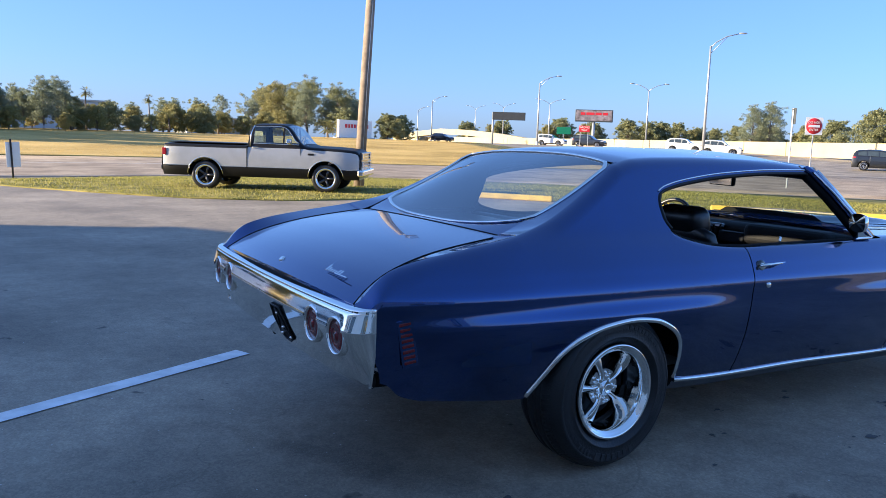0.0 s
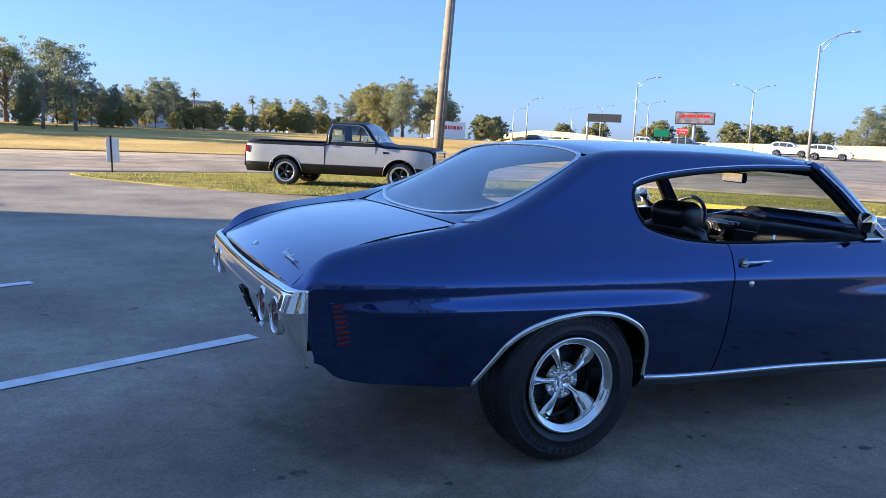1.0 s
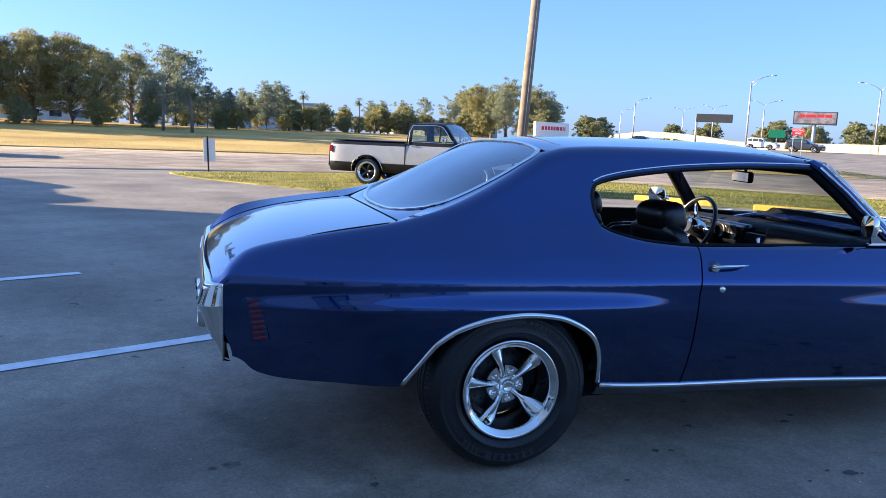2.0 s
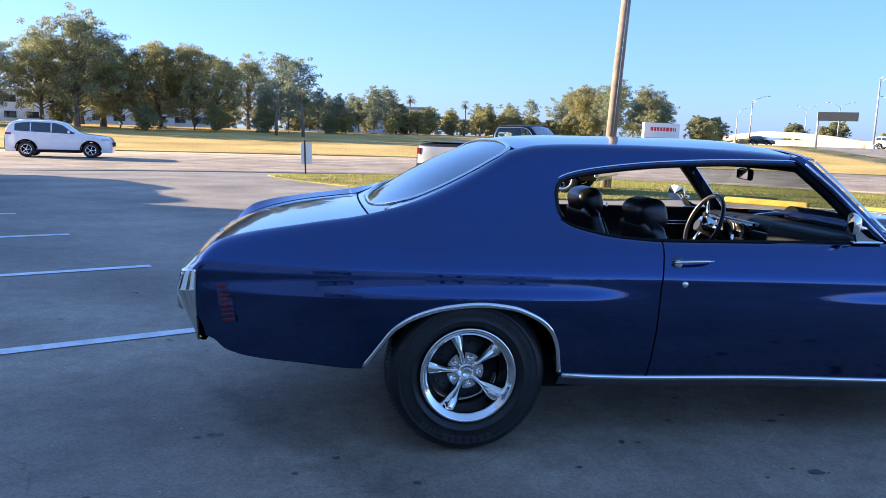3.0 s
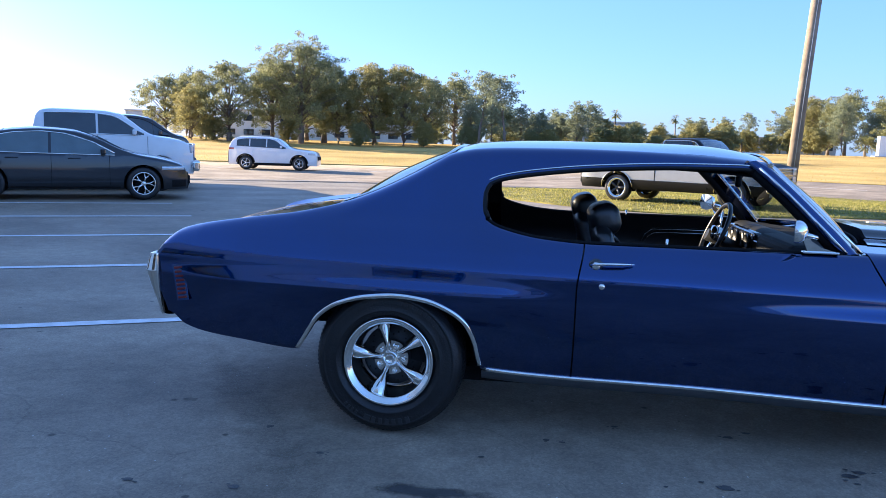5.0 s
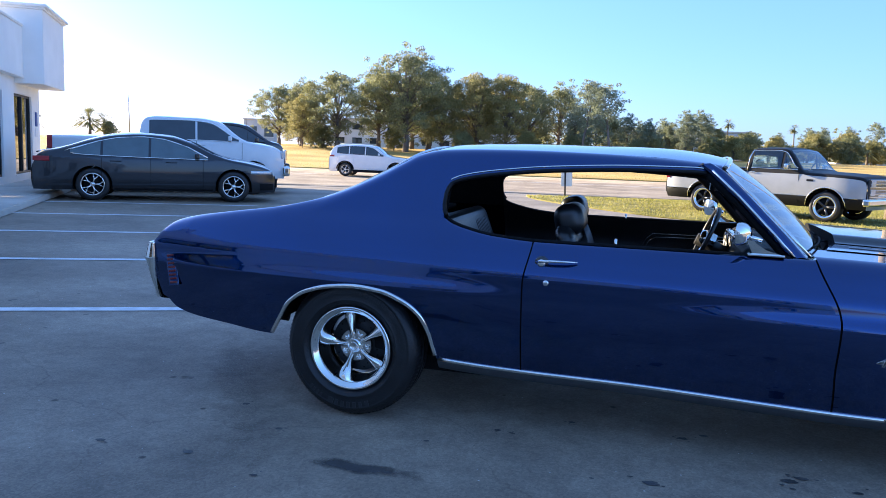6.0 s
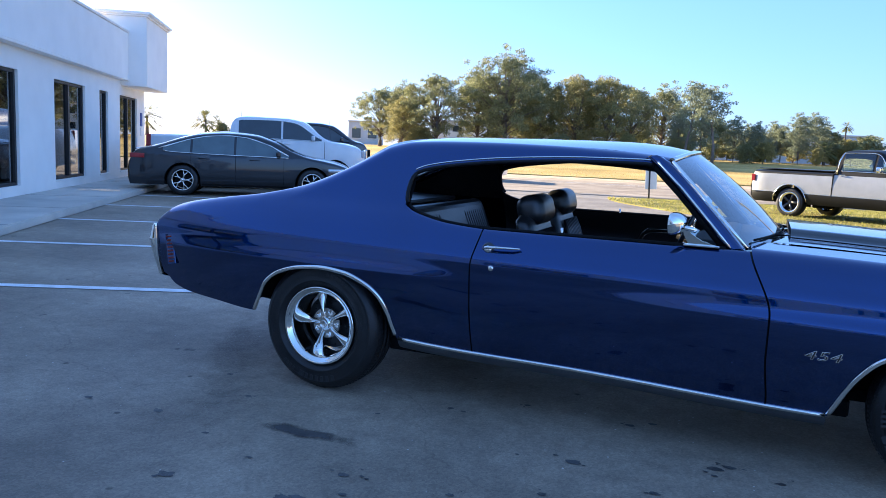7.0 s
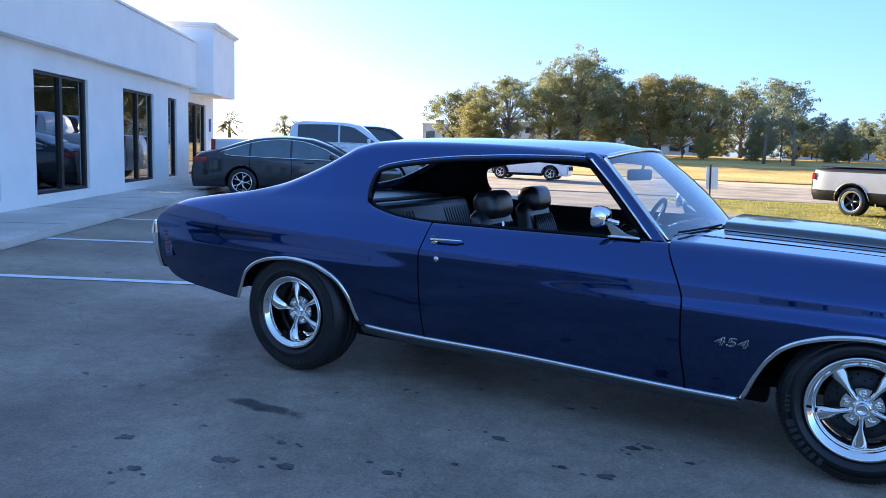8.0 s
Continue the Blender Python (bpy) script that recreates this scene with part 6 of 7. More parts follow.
def square_pickup():
    """The two-tone pickup on the grass."""
    m = Matrix.Translation((2.772, 16.23, 0.005)) @ Matrix.Rotation(radians(-33.8), 4, "Z") @ Matrix.Translation((0, 0.86, 0))
    top = [(-1.07, 1.02), (-1.03, 1.125), (1.02, 1.13), (1.055, 1.14), (1.08, 1.46), (1.13, 1.60), (1.26, 1.655), (1.85, 1.665), (2.0, 1.63), (2.10, 1.55), (2.44, 1.17), (2.54, 1.145), (3.2, 1.122), (3.66, 1.085), (3.76, 1.04), (3.79, 0.93)]
    wheel = dict(r=0.35, w=0.25, rim=0.245, n=5, mat=(ALLOY, GREYPAINT), dish=0.05, gap=0.075, mirror=CHROME, glass=GLASS, lip=0.80, clear=True)
    car, W, edge = car_like("pickup_truck", "two-tone silver and black square-bodied pickup truck parked on the grass", m, 0.99, -1.07, 3.79, 0, 0.33, 1.06, 0.30, top, (0, 2.98), wheel, SILVER,
                            (1.20, 2.32, [(1.1, 1.17), (2.4, 1.16)], [(1.1, 1.53), (1.20, 1.555), (1.80, 1.57), (1.96, 1.54), (2.32, 1.18), (2.4, 1.17)]), (1.93,), (2.02, 2.42), (0, 0), 0.035, (0.575, 1.055, LOWBLACK, LOWBLACK), "truck")
    part("bed_cover", box((1.9, 1.62, 0.02), (-0.02, 0, 1.14), 0.006, 1), BLACK, car)
    rear = part("rear_glass", box((0.006, 1.36, 0.34), (1.066, 0, 1.30), 0.002, 1), GLASS, car, "clear cab rear window")
    rear.visible_shadow = False
    part("bench_seat", box((0.16, 1.50, 0.44), (1.25, 0, 0.96), 0.06, 3), INTERIOR, car)
    part("cab_floor", box((1.30, 1.70, 0.10), (1.75, 0, 0.95), 0.02, 1), MATTE, car)
    part("dashboard", box((0.30, 1.66, 0.18), (2.36, 0, 1.06), 0.05, 3), BLACK, car)
    part("steering_wheel", tube([(2.10 + 0.07 * math.sin(a), 0.42 + 0.19 * math.cos(a), 1.17 + 0.17 * math.sin(a)) for a in np.linspace(0, 2 * math.pi, 25)[:-1]], 0.014, 8, True, up=(1, 0, -0.4)), BLACK, car)
    part("cab_gap", box((0.022, 1.985, 0.55), (1.045, 0, 0.82)), MATTE, car)
    for sg in (-1, 1):
        for a0, a1 in ((-1.02, -0.44), (0.44, 2.54), (3.42, 3.66)):
            part("bright_strip", box((a1 - a0, 0.012, 0.018), ((a0 + a1) / 2, sg * (0.985 if a1 < 3 else 0.955), 0.575), 0.004, 1), CHROME, car)
        for a0 in (0, 2.98):
            part("arch_moulding", tube([(a0 - 0.435 * math.cos(u), sg * (float(W(a0 - 0.435 * math.cos(u), 0.36 + 0.43 * math.sin(u))) + 0.004), 0.355 + 0.43 * math.sin(u)) for u in np.linspace(0.05, 3.09, 21)], 0.011, 6), CHROME, car)
        part("tail_lamp", box((0.10, 0.03, 0.17), (-1.02, sg * 0.955, 0.90), 0.01, 2), TAILRED, car)
        part("door_handle", tube([(1.17, sg * 0.985, 1.06), (1.19, sg * 1.0, 1.065), (1.31, sg * 1.0, 1.065), (1.33, sg * 0.985, 1.06)], 0.011, 8), CHROME, car)
        part("door_seam", box((0.008, 0.012, 0.72), (2.36, sg * 0.978, 0.75)), MATTE, car)
        part("wing_badge", box((0.15, 0.01, 0.045), (2.62, sg * 0.985, 0.93), 0.01, 1), GREYPAINT, car)
        part("cab_pillar_trim", tube([(1.12, sg * 0.975, 1.08), (1.13, sg * 0.90, 1.40), (1.20, sg * 0.83, 1.585)], 0.012, 6), CHROME, car)
    part("rear_bumper", box((0.10, 1.7, 0.12), (-1.10, 0, 0.50), 0.03, 3), GLOSSBLACK, car)
    part("front_bumper", box((0.16, 1.95, 0.17), (3.84, 0, 0.50), 0.045, 4), CHROME, car)
    gr = part("grille", box((0.05, 1.66, 0.42), (3.82, 0, 0.80), 0.01, 1), GREYPAINT, car)
    for i in range(6):
        part("grille_bar", box((0.02, 1.64, 0.018), (3.855, 0, 0.62 + 0.072 * i), 0.004, 1), CHROME, gr)
    for sg in (-1, 1):
        for z in (0.72, 0.90):
            part("headlamp", box((0.02, 0.24, 0.14), (3.86, sg * 0.68, z), 0.008, 2), HEADLENS, car)
    part("exhaust", tube([(0.42, -0.6, 0.30), (0.75, -0.62, 0.30)], 0.05, 10), MATTE, car)
    return car


def grey_sedan():
    m = Matrix.Translation((-9.805, 9.395, 0)) @ Matrix.Rotation(radians(32), 4, "Z") @ Matrix.Translation((0, 0.91, 0))
    top = [(-1.13, 0.78), (-1.08, 0.93), (-1.0, 1.0), (-0.90, 1.045), (-0.55, 1.13), (-0.05, 1.30), (0.45, 1.42), (0.95, 1.455), (1.45, 1.43), (1.95, 1.30), (2.45, 1.07), (2.75, 0.975), (3.15, 0.905), (3.50, 0.82), (3.67, 0.74), (3.74, 0.62)]
    wheel = dict(r=0.34, w=0.22, rim=0.225, n=5, mat=(ALLOY, ALLOY), dish=0.015, gap=0.045, split=True, glass=PALETINT)
    car, W, edge = car_like("sedan", "dark grey metallic four-door sedan parked by the building", m, 0.93, -1.13, 3.74, 0, 0.22, 0.90, 0.52, top, (0, 2.84), wheel, GREYPAINT,
                            (-0.42, 2.30, [(-0.5, 1.00), (-0.2, 0.965), (2.35, 0.92)], [(-0.5, 1.01), (-0.35, 1.06), (0.1, 1.22), (0.5, 1.31), (1.0, 1.34), (1.4, 1.305), (1.9, 1.15), (2.3, 0.94), (2.35, 0.93)]), (0.18, 1.12), (1.55, 2.42), (-0.62, 0.30), nose=0.30)
    for sg in (-1, 1):
        lamp_on("tail_lamp", car, W, -1.12, -0.80, 0.80, 0.90, sg, TAILRED)
        lamp_on("headlamp", car, W, 3.20, 3.66, 0.625, 0.70, sg, HEADLENS)
        lamp_on("lower_intake", car, W, 3.40, 3.70, 0.27, 0.42, sg, MATTE)
        # a black strip stands in for the shade low on the sill
        lamp_on("sill_shade", car, W, 0.42, 2.40, 0.235, 0.275, sg, MATTE)
        part("roof_arc_trim", tube([(x, sg * float(W(x, z) + 0.004), z) for x, z in ((-0.52, 1.02), (-0.38, 1.075), (0.1, 1.235), (0.5, 1.325), (1.0, 1.357), (1.4, 1.322), (1.9, 1.168), (2.3, 0.958))], 0.010, 6), CHROME, car)
        for x in (0.35, 1.45):
            part("door_handle", tube([(x, sg * 0.925, 0.83), (x + 0.03, sg * 0.945, 0.835), (x + 0.18, sg * 0.945, 0.835), (x + 0.21, sg * 0.925, 0.83)], 0.011, 8), GREYPAINT, car)
        for x in (0.18, 1.14, 2.2):
            part("door_seam", tube([(x, sg * float(W(x, z)), z) for z in np.linspace(0.30, 0.90, 8)], 0.005, 5), MATTE, car)
    part("boot_spoiler", tube([(-1.06, y, 1.005 - 0.03 * (y / 0.7) ** 2) for y in np.linspace(-0.7, 0.7, 9)], 0.022, 8, flat=0.6), GREYPAINT, car)
    part("front_bumper_grille", box((0.06, 1.3, 0.18), (3.76, 0, 0.42), 0.02, 2), MATTE, car)
    return car


def white_pickup():
    m = Matrix.Translation((-9.805, 9.395, 0)) @ Matrix.Rotation(radians(32), 4, "Z") @ Matrix.Translation((-0.15, 3.75, 0))
    top = [(-1.18, 1.10), (-1.12, 1.36), (0.80, 1.40), (0.86, 1.42), (0.92, 1.75), (1.04, 1.88), (1.3, 1.92), (2.25, 1.915), (2.68, 1.85), (3.38, 1.40), (3.5, 1.36), (3.95, 1.29), (4.25, 1.19), (4.36, 1.02)]
    wheel = dict(r=0.40, w=0.27, rim=0.26, n=5, mat=(ALLOY, ALLOY), gap=0.06)
    car, W, edge = car_like("pickup_truck", "large white crew-cab pickup truck parked nose out", m, 0.99, -1.18, 4.36, 0, 0.42, 1.30, 0.36, top, (0, 3.57), wheel, WHITEPAINT,
                            (1.10, 3.22, [(1.0, 1.36), (3.3, 1.33)], [(1.0, 1.73), (1.16, 1.78), (2.0, 1.80), (2.48, 1.76), (3.22, 1.36), (3.3, 1.34)]), (2.2,), (2.68, 3.36), (0, 0), 0.04, None, "truck")
    for sg in (-1, 1):
        lamp_on("tail_lamp", car, W, -1.17, -1.05, 1.02, 1.33, sg, TAILRED)
        part("headlamp", box((0.34, 0.06, 0.20), (4.17, sg * 0.86, 1.02), 0.03, 2), HEADLENS, car)
        for x in (1.25, 2.3):
            part("door_handle", box((0.22, 0.03, 0.035), (x, sg * 0.985, 1.22), 0.01, 2), WHITEPAINT, car)
        for x in (0.96, 2.2, 3.3):
            part("door_seam", tube([(x, sg * float(W(x, z)), z) for z in np.linspace(0.55, 1.30, 8)], 0.006, 5), MATTE, car)
    part("front_bumper", box((0.2, 1.9, 0.26), (4.41, 0, 0.62), 0.06, 4), CHROME, car)
    part("grille", box((0.08, 1.1, 0.36), (4.41, 0, 0.98), 0.03, 2), CHROME, car)
    part("aerial", tube([(3.45, -0.78, 1.36), (3.40, -0.80, 1.95)], 0.004, 6), MATTE, car)
    return car


def dark_suv():
    m = Matrix.Translation((-9.805, 9.395, 0)) @ Matrix.Rotation(radians(32), 4, "Z") @ Matrix.Translation((0.35, 6.5, 0))
    top = [(-1.18, 1.10), (-1.12, 1.36), (0.55, 1.40), (0.60, 1.42), (0.66, 1.72), (0.78, 1.86), (1.1, 1.90), (2.6, 1.90), (3.05, 1.84), (3.68, 1.44), (3.78, 1.40), (3.96, 1.36), (4.10, 1.24), (4.15, 1.05)]
    wheel = dict(r=0.40, w=0.27, rim=0.25, n=6, mat=(GLOSSBLACK, GREYPAINT), gap=0.06)
    car, W, edge = car_like("pickup_truck", "black pickup truck parked beside the white one", m, 0.99, -1.18, 4.15, 0, 0.42, 1.28, 0.36, top, (0, 3.57), wheel, GLOSSBLACK,
                            (0.86, 3.56, [(0.8, 1.36), (3.62, 1.35)], [(0.8, 1.72), (0.92, 1.76), (2.4, 1.79), (2.86, 1.75), (3.56, 1.39), (3.62, 1.37)]), (1.95,), (3.05, 3.66), (0, 0), 0.04, None, "truck", MATTE)
    for sg in (-1, 1):
        part("headlamp", box((0.30, 0.06, 0.16), (3.97, sg * 0.86, 1.04), 0.03, 2), HEADLENS, car)
        part("tail_lamp", box((0.10, 0.04, 0.30), (-1.14, sg * 0.93, 1.16), 0.02, 2), TAILRED, car)
    part("front_bumper", box((0.2, 1.85, 0.26), (4.20, 0, 0.62), 0.06, 4), GLOSSBLACK, car)
    part("grille", box((0.08, 1.1, 0.32), (4.20, 0, 0.98), 0.03, 2), MATTE, car)
    return car


def white_suv(m, label, paint=WHITEPAINT, name="suv"):
    top = [(-0.86, 1.02), (-0.80, 1.30), (-0.62, 1.56), (-0.4, 1.655), (0.3, 1.685), (1.0, 1.68), (1.5, 1.62), (2.15, 1.19), (2.4, 1.12), (3.0, 1.05), (3.45, 0.96), (3.58, 0.80)]
    wheel = dict(r=0.35, w=0.23, rim=0.215, n=5, mat=(ALLOY, ALLOY), gap=0.07)
    car, W, edge = car_like(name, label, m, 0.925, -0.86, 3.58, 0, 0.24, 1.08, 0.34, top, (0, 2.69), wheel, paint,
                            (-0.45, 2.02, [(-0.5, 1.20), (2.1, 1.10)], [(-0.5, 1.40), (-0.4, 1.48), (0.3, 1.55), (1.0, 1.55), (1.4, 1.49), (2.02, 1.13), (2.1, 1.12)]), (0.2, 1.05), (1.5, 2.12), (-0.8, -0.55), 0.04, None, "car", MATTE)
    for sg in (-1, 1):
        lamp_on("tail_lamp", car, W, -0.84, -0.58, 1.00, 1.09, sg, TAILRED)
        lamp_on("headlamp", car, W, 3.15, 3.52, 0.80, 0.90, sg, HEADLENS)
        for a in (0, 2.69):
            part("arch_cladding", tube([(a - 0.445 * math.cos(u), sg * (float(W(a - 0.445 * math.cos(u), 0.36 + 0.43 * math.sin(u))) + 0.004), 0.355 + 0.425 * math.sin(u)) for u in np.linspace(0.05, 3.09, 17)], 0.030, 6), MATTE, car)
        part("sill_cladding", box((1.9, 0.03, 0.14), (1.35, sg * 0.90, 0.29), 0.02, 2), MATTE, car)
        part("roof_bar", tube([(-0.3, sg * 0.60, 1.66), (0.3, sg * 0.61, 1.70), (1.1, sg * 0.60, 1.68)], 0.016, 6), GALV, car)
    part("front_grille", box((0.05, 1.2, 0.2), (3.62, 0, 0.62), 0.03, 2), MATTE, car)
    return car


square_pickup()
grey_sedan()
white_pickup()
dark_suv()
white_suv(Matrix.Translation((-14.15, 34.7, -0.24)) @ Matrix.Rotation(radians(9), 4, "Z"), "white compact SUV on the sunlit road")

# ---------------------------------------------------------------- road-side things


def wheel_stop(x, y, a):
    ob = box((1.85, 0.16, 0.14), (0, 0, 0.07), 0.035, 3)
    t = part("wheel_stop", ob, YELLOW)
    t.matrix_basis = Matrix.Translation((x, y, 0)) @ Matrix.Rotation(radians(a), 4, "Z")
    return tagged(t, "yellow painted concrete wheel stop at the lot's edge", "wheel stop", "wheel stops")


D = Vector((0.632, -0.775))
for k in range(8):
    p = Vector((9.15, 12.0)) + D * (2.72 * k)
    wheel_stop(p.x, p.y, math.degrees(math.atan2(D.y, D.x)))

pole = thing("utility_pole", "leaning weathered wooden pole with a floodlight beside the pickup", "pole", Matrix.Translation((7.15, 16.75, 0.04)))
part("shaft", tube([(0, 0, -0.3), (0.16, 0.0, 3.0), (0.36, 0.0, 6.55)], [0.150, 0.138, 0.120], 16), WOODPOLE, pole)
part("ground_wire", tube([(0.0, -0.152, 0), (0.16, -0.140, 3.0), (0.35, -0.123, 6.2)], 0.008, 6), GALV, pole)
flood = new("floodlight")
flood.parent = pole
flood.matrix_basis = Matrix.Translation((0.36, -0.05, 6.45))
part("bracket", tube([(0, 0, 0), (0.0, -0.35, 0.08), (0.0, -0.45, 0.20)], 0.035, 8), GALV, flood)
part("housing", box((0.42, 0.28, 0.36), (0, -0.55, 0.22), 0.04, 3), GREYPAINT, flood)
part("lens", box((0.36, 0.02, 0.30), (0, -0.70, 0.20), 0.01, 2), HEADLENS, flood)

post = thing("small_sign", "small white rectangular sign on a thin metal post in the grass", "sign", Matrix.Translation((-1.20, 21.0, -0.30)) @ Matrix.Rotation(radians(-2), 4, "Y"))
part("post", box((0.05, 0.03, 1.36), (0, 0, 0.66), 0.004, 1), GREYPAINT, post)
bm = box((0.36, 0.012, 0.68), (0.05, 0.024, 0.92), 0.004, 1)
bm.transform(Matrix.Rotation(radians(14), 4, "Z"))
part("plate", bm, SIGNWHITE, post)


def street_sign(x, y, z0, top, label, turn):
    s = thing("road_sign", label, "sign", Matrix.Translation((x, y, z0)) @ Matrix.Rotation(radians(turn), 4, "Z"))
    part("post", box((0.055, 0.035, top), (0, 0.03, top / 2), 0.005, 1), GALV, s)
    return s


# red round sign
zz = float(ground_z(31, 19)) + 0.24
s = street_sign(31.27, 18.83, zz, 2.95, "white square sign with a red disc that reads DO NOT ENTER", -32)
part("plate", box((0.80, 0.01, 0.80), (0, 0, 2.62), 0.01, 1), SIGNWHITE, s)
r = lathe([(0, -0.012), (0.36, -0.012), (0.365, -0.006), (0.365, 0)], 40)
r.transform(Matrix.Translation((0, 0, 2.62)))
part("red_disc", r, SIGNRED, s)
part("white_bar", box((0.52, 0.006, 0.11), (0, -0.015, 2.62), 0.004, 1), SIGNWHITE, s)
words("upper_words", "DO NOT", 0.14, Matrix.Translation((0, -0.014, 2.78)) @ Matrix.Rotation(radians(90), 4, "X"), SIGNWHITE, s, 0.003)
words("lower_words", "ENTER", 0.14, Matrix.Translation((0, -0.014, 2.45)) @ Matrix.Rotation(radians(90), 4, "X"), SIGNWHITE, s, 0.003)
s = thing("sign_back", "grey back of a road sign on a galvanised post", "sign", Matrix.Translation((24.0, 14.9, 0.03)) @ Matrix.Rotation(radians(20), 4, "Z"))
part("post", box((0.07, 0.05, 2.9), (0, 0.03, 1.45), 0.005, 1), GALV, s)
part("plate", box((0.03, 0.16, 0.60), (0, 0, 2.68), 0.006, 1), SIGNBACK, s)
for z in (2.5, 2.95):
    part("clamp", box((0.09, 0.06, 0.03), (0, 0.03, z), 0.004, 1), GALV, s)


def lamp_post(x, y, h, arms, turn):
    z = float(ground_z(x, y))
    s = thing("street_lamp", "tall galvanised highway lamp post with a curved arm" if arms == 1 else "tall galvanised highway lamp post with two arms", "street lamp",
              Matrix.Translation((x, y, z)) @ Matrix.Rotation(radians(turn), 4, "Z"), "highway lamps")
    part("mast", tube([(0, 0, 0), (0, 0, h * 0.5), (0, 0, h * 0.9)], [0.16, 0.12, 0.09], 10), GALV, s)
    part("base", lathe([(0, 0.5), (0.18, 0.5), (0.26, 0.1), (0.28, 0)], 12, "Z"), CONCRETE, s)
    for sg in ((1,) if arms == 1 else (1, -1)):
        part("arm", tube([(0, 0, h * 0.89), (sg * 0.5, 0, h * 0.93), (sg * 1.4, 0, h * 0.975), (sg * 2.6, 0, h)], [0.06, 0.05, 0.05, 0.045], 8), GALV, s)
        if arms == 1:
            part("brace", tube([(0, 0, h * 0.84), (sg * 0.9, 0, h * 0.92), (sg * 1.5, 0, h * 0.975)], 0.03, 6), GALV, s)
        b = lathe([(0, -0.35), (0.10, -0.30), (0.15, 0), (0.12, 0.35), (0, 0.42)], 12, "X")
        b.transform(Matrix.Translation((sg * 2.85, 0, h + 0.02)) @ Matrix.Diagonal((1, 1, 0.6, 1)))
        part("lamp_head", b, GALV, s)


for x, y, h in ((58.7, 48.3, 12.0), (72, 91, 10.3), (84, 143, 9.6), (106, 188, 9.4)):
    lamp_post(x, y, h, 1, -38)
for x, y, h in ((95, 91, 10.6), (105, 129, 9.7), (126, 175, 11), (142, 213, 12)):
    lamp_post(x, y, h, 2, -38)


mast = thing("lamp_mast", "thin grey lamp mast far beyond the lot", "lamp post", Matrix.Translation((-88, 116, float(ground_z(-88, 116)))))
part("shaft", tube([(0, 0, 0), (-0.15, 0, 4.5), (-0.35, 0, 8.6)], [0.13, 0.10, 0.07], 8), GALV, mast)


def bearing_box(name, a, b, z0, z1, thick, mat, parent, label=""):
    """An upright slab between two places on the plan."""
    a, b = Vector(a), Vector(b)
    d = (b - a)
    bm = box((d.length, thick, z1 - z0), (0, 0, 0), min(0.02, thick / 4), 1)
    bm.transform(Matrix.Translation((*((a + b) / 2), (z0 + z1) / 2)) @ Matrix.Rotation(math.atan2(d.y, d.x), 4, "Z"))
    return part(name, bm, mat, parent, label)


# highway barrier with its panels, and the flyover ramp behind
BAR = [(122, 225), (116, 194), (108, 164), (98, 134), (95, 111), (87, 77), (80, 54), (75, 39), (72, 20), (72, -20)]
hw = thing("highway_barrier", "long cream concrete highway barrier wall", "barrier", kind="structure")
for (a, b) in zip(BAR, BAR[1:]):
    n = max(1, int((Vector(b) - Vector(a)).length / 8))
    for k in range(n):
        p, q = Vector(a).lerp(Vector(b), k / n), Vector(a).lerp(Vector(b), (k + 1) / n - 0.003)
        bearing_box("panel", p, q, 0.9, 2.55, 0.3, BARRIER, hw)
fl = thing("flyover", "pale concrete flyover ramp with arched openings", "bridge", kind="structure")
FLY = [(112, 214, 2.2), (114, 203, 4.0), (116, 192, 4.9), (116, 178, 4.6), (113, 162, 3.9), (108, 145, 3.0), (102, 132, 2.4)]
for a, b in zip(FLY, FLY[1:]):
    bm = bmesh.new()
    o = Vector((3.0, 1.5))
    vs = [bm.verts.new((p[0] + o.x * s, p[1] + o.y * s, z)) for p in (a, b) for s in (0, 1) for z in (p[2] - 1.5, p[2])]
    for q in ((0, 1, 3, 2), (4, 6, 7, 5), (0, 4, 5, 1), (2, 3, 7, 6), (0, 2, 6, 4), (1, 5, 7, 3)):
        bm.faces.new([vs[i] for i in q])
    bmesh.ops.recalc_face_normals(bm, faces=bm.faces)
    part("deck", bm, BARRIER, fl)
    bearing_box("pier", (a[0], a[1]), (a[0] + 1.2, a[1] + 0.8), 0.5, a[2] - 1.4, 0.8, BARRIER, fl)

# overhead sign, billboard, small red sign
s = thing("overhead_sign", "dark back of an overhead highway sign on a post", "sign", Matrix.Translation((62.5, 86, 0.9)) @ Matrix.Rotation(radians(-36), 4, "Z"))
part("board", box((4.6, 0.15, 1.1), (0.3, 0, 4.2), 0.03, 1), SIGNBACK, s)
part("post", tube([(-1.9, 0.15, 0), (-1.9, 0.15, 4.7)], 0.14, 10), GALV, s)
s = thing("billboard", "wide billboard on a single post beyond the highway", "billboard", Matrix.Translation((105, 115, 1.2)) @ Matrix.Rotation(radians(-40), 4, "Z"))
part("board", box((7.4, 0.4, 2.4), (0, 0, 6.1), 0.05, 1), SIGNBACK, s)
part("picture", box((7.0, 0.02, 2.0), (0, -0.22, 6.15), 0.005, 1), BOARD, s)
bar_words("writing", (0.9, 1.6, 1.2, 1.0), 0.5, 0.02, SIGNRED, s, Matrix.Translation((0, -0.24, 6.5)) @ Matrix.Rotation(radians(90), 4, "X"))
part("mast", tube([(0, 0.2, 0), (0, 0.2, 5.0)], 0.3, 12), GALV, s)
s = thing("road_sign", "red rectangular sign that reads WRONG WAY", "sign", Matrix.Translation((60.5, 67.5, 0.85)) @ Matrix.Rotation(radians(-40), 4, "Z"))
part("plate", box((1.25, 0.02, 0.72), (0, 0, 2.5), 0.01, 1), SIGNRED, s)
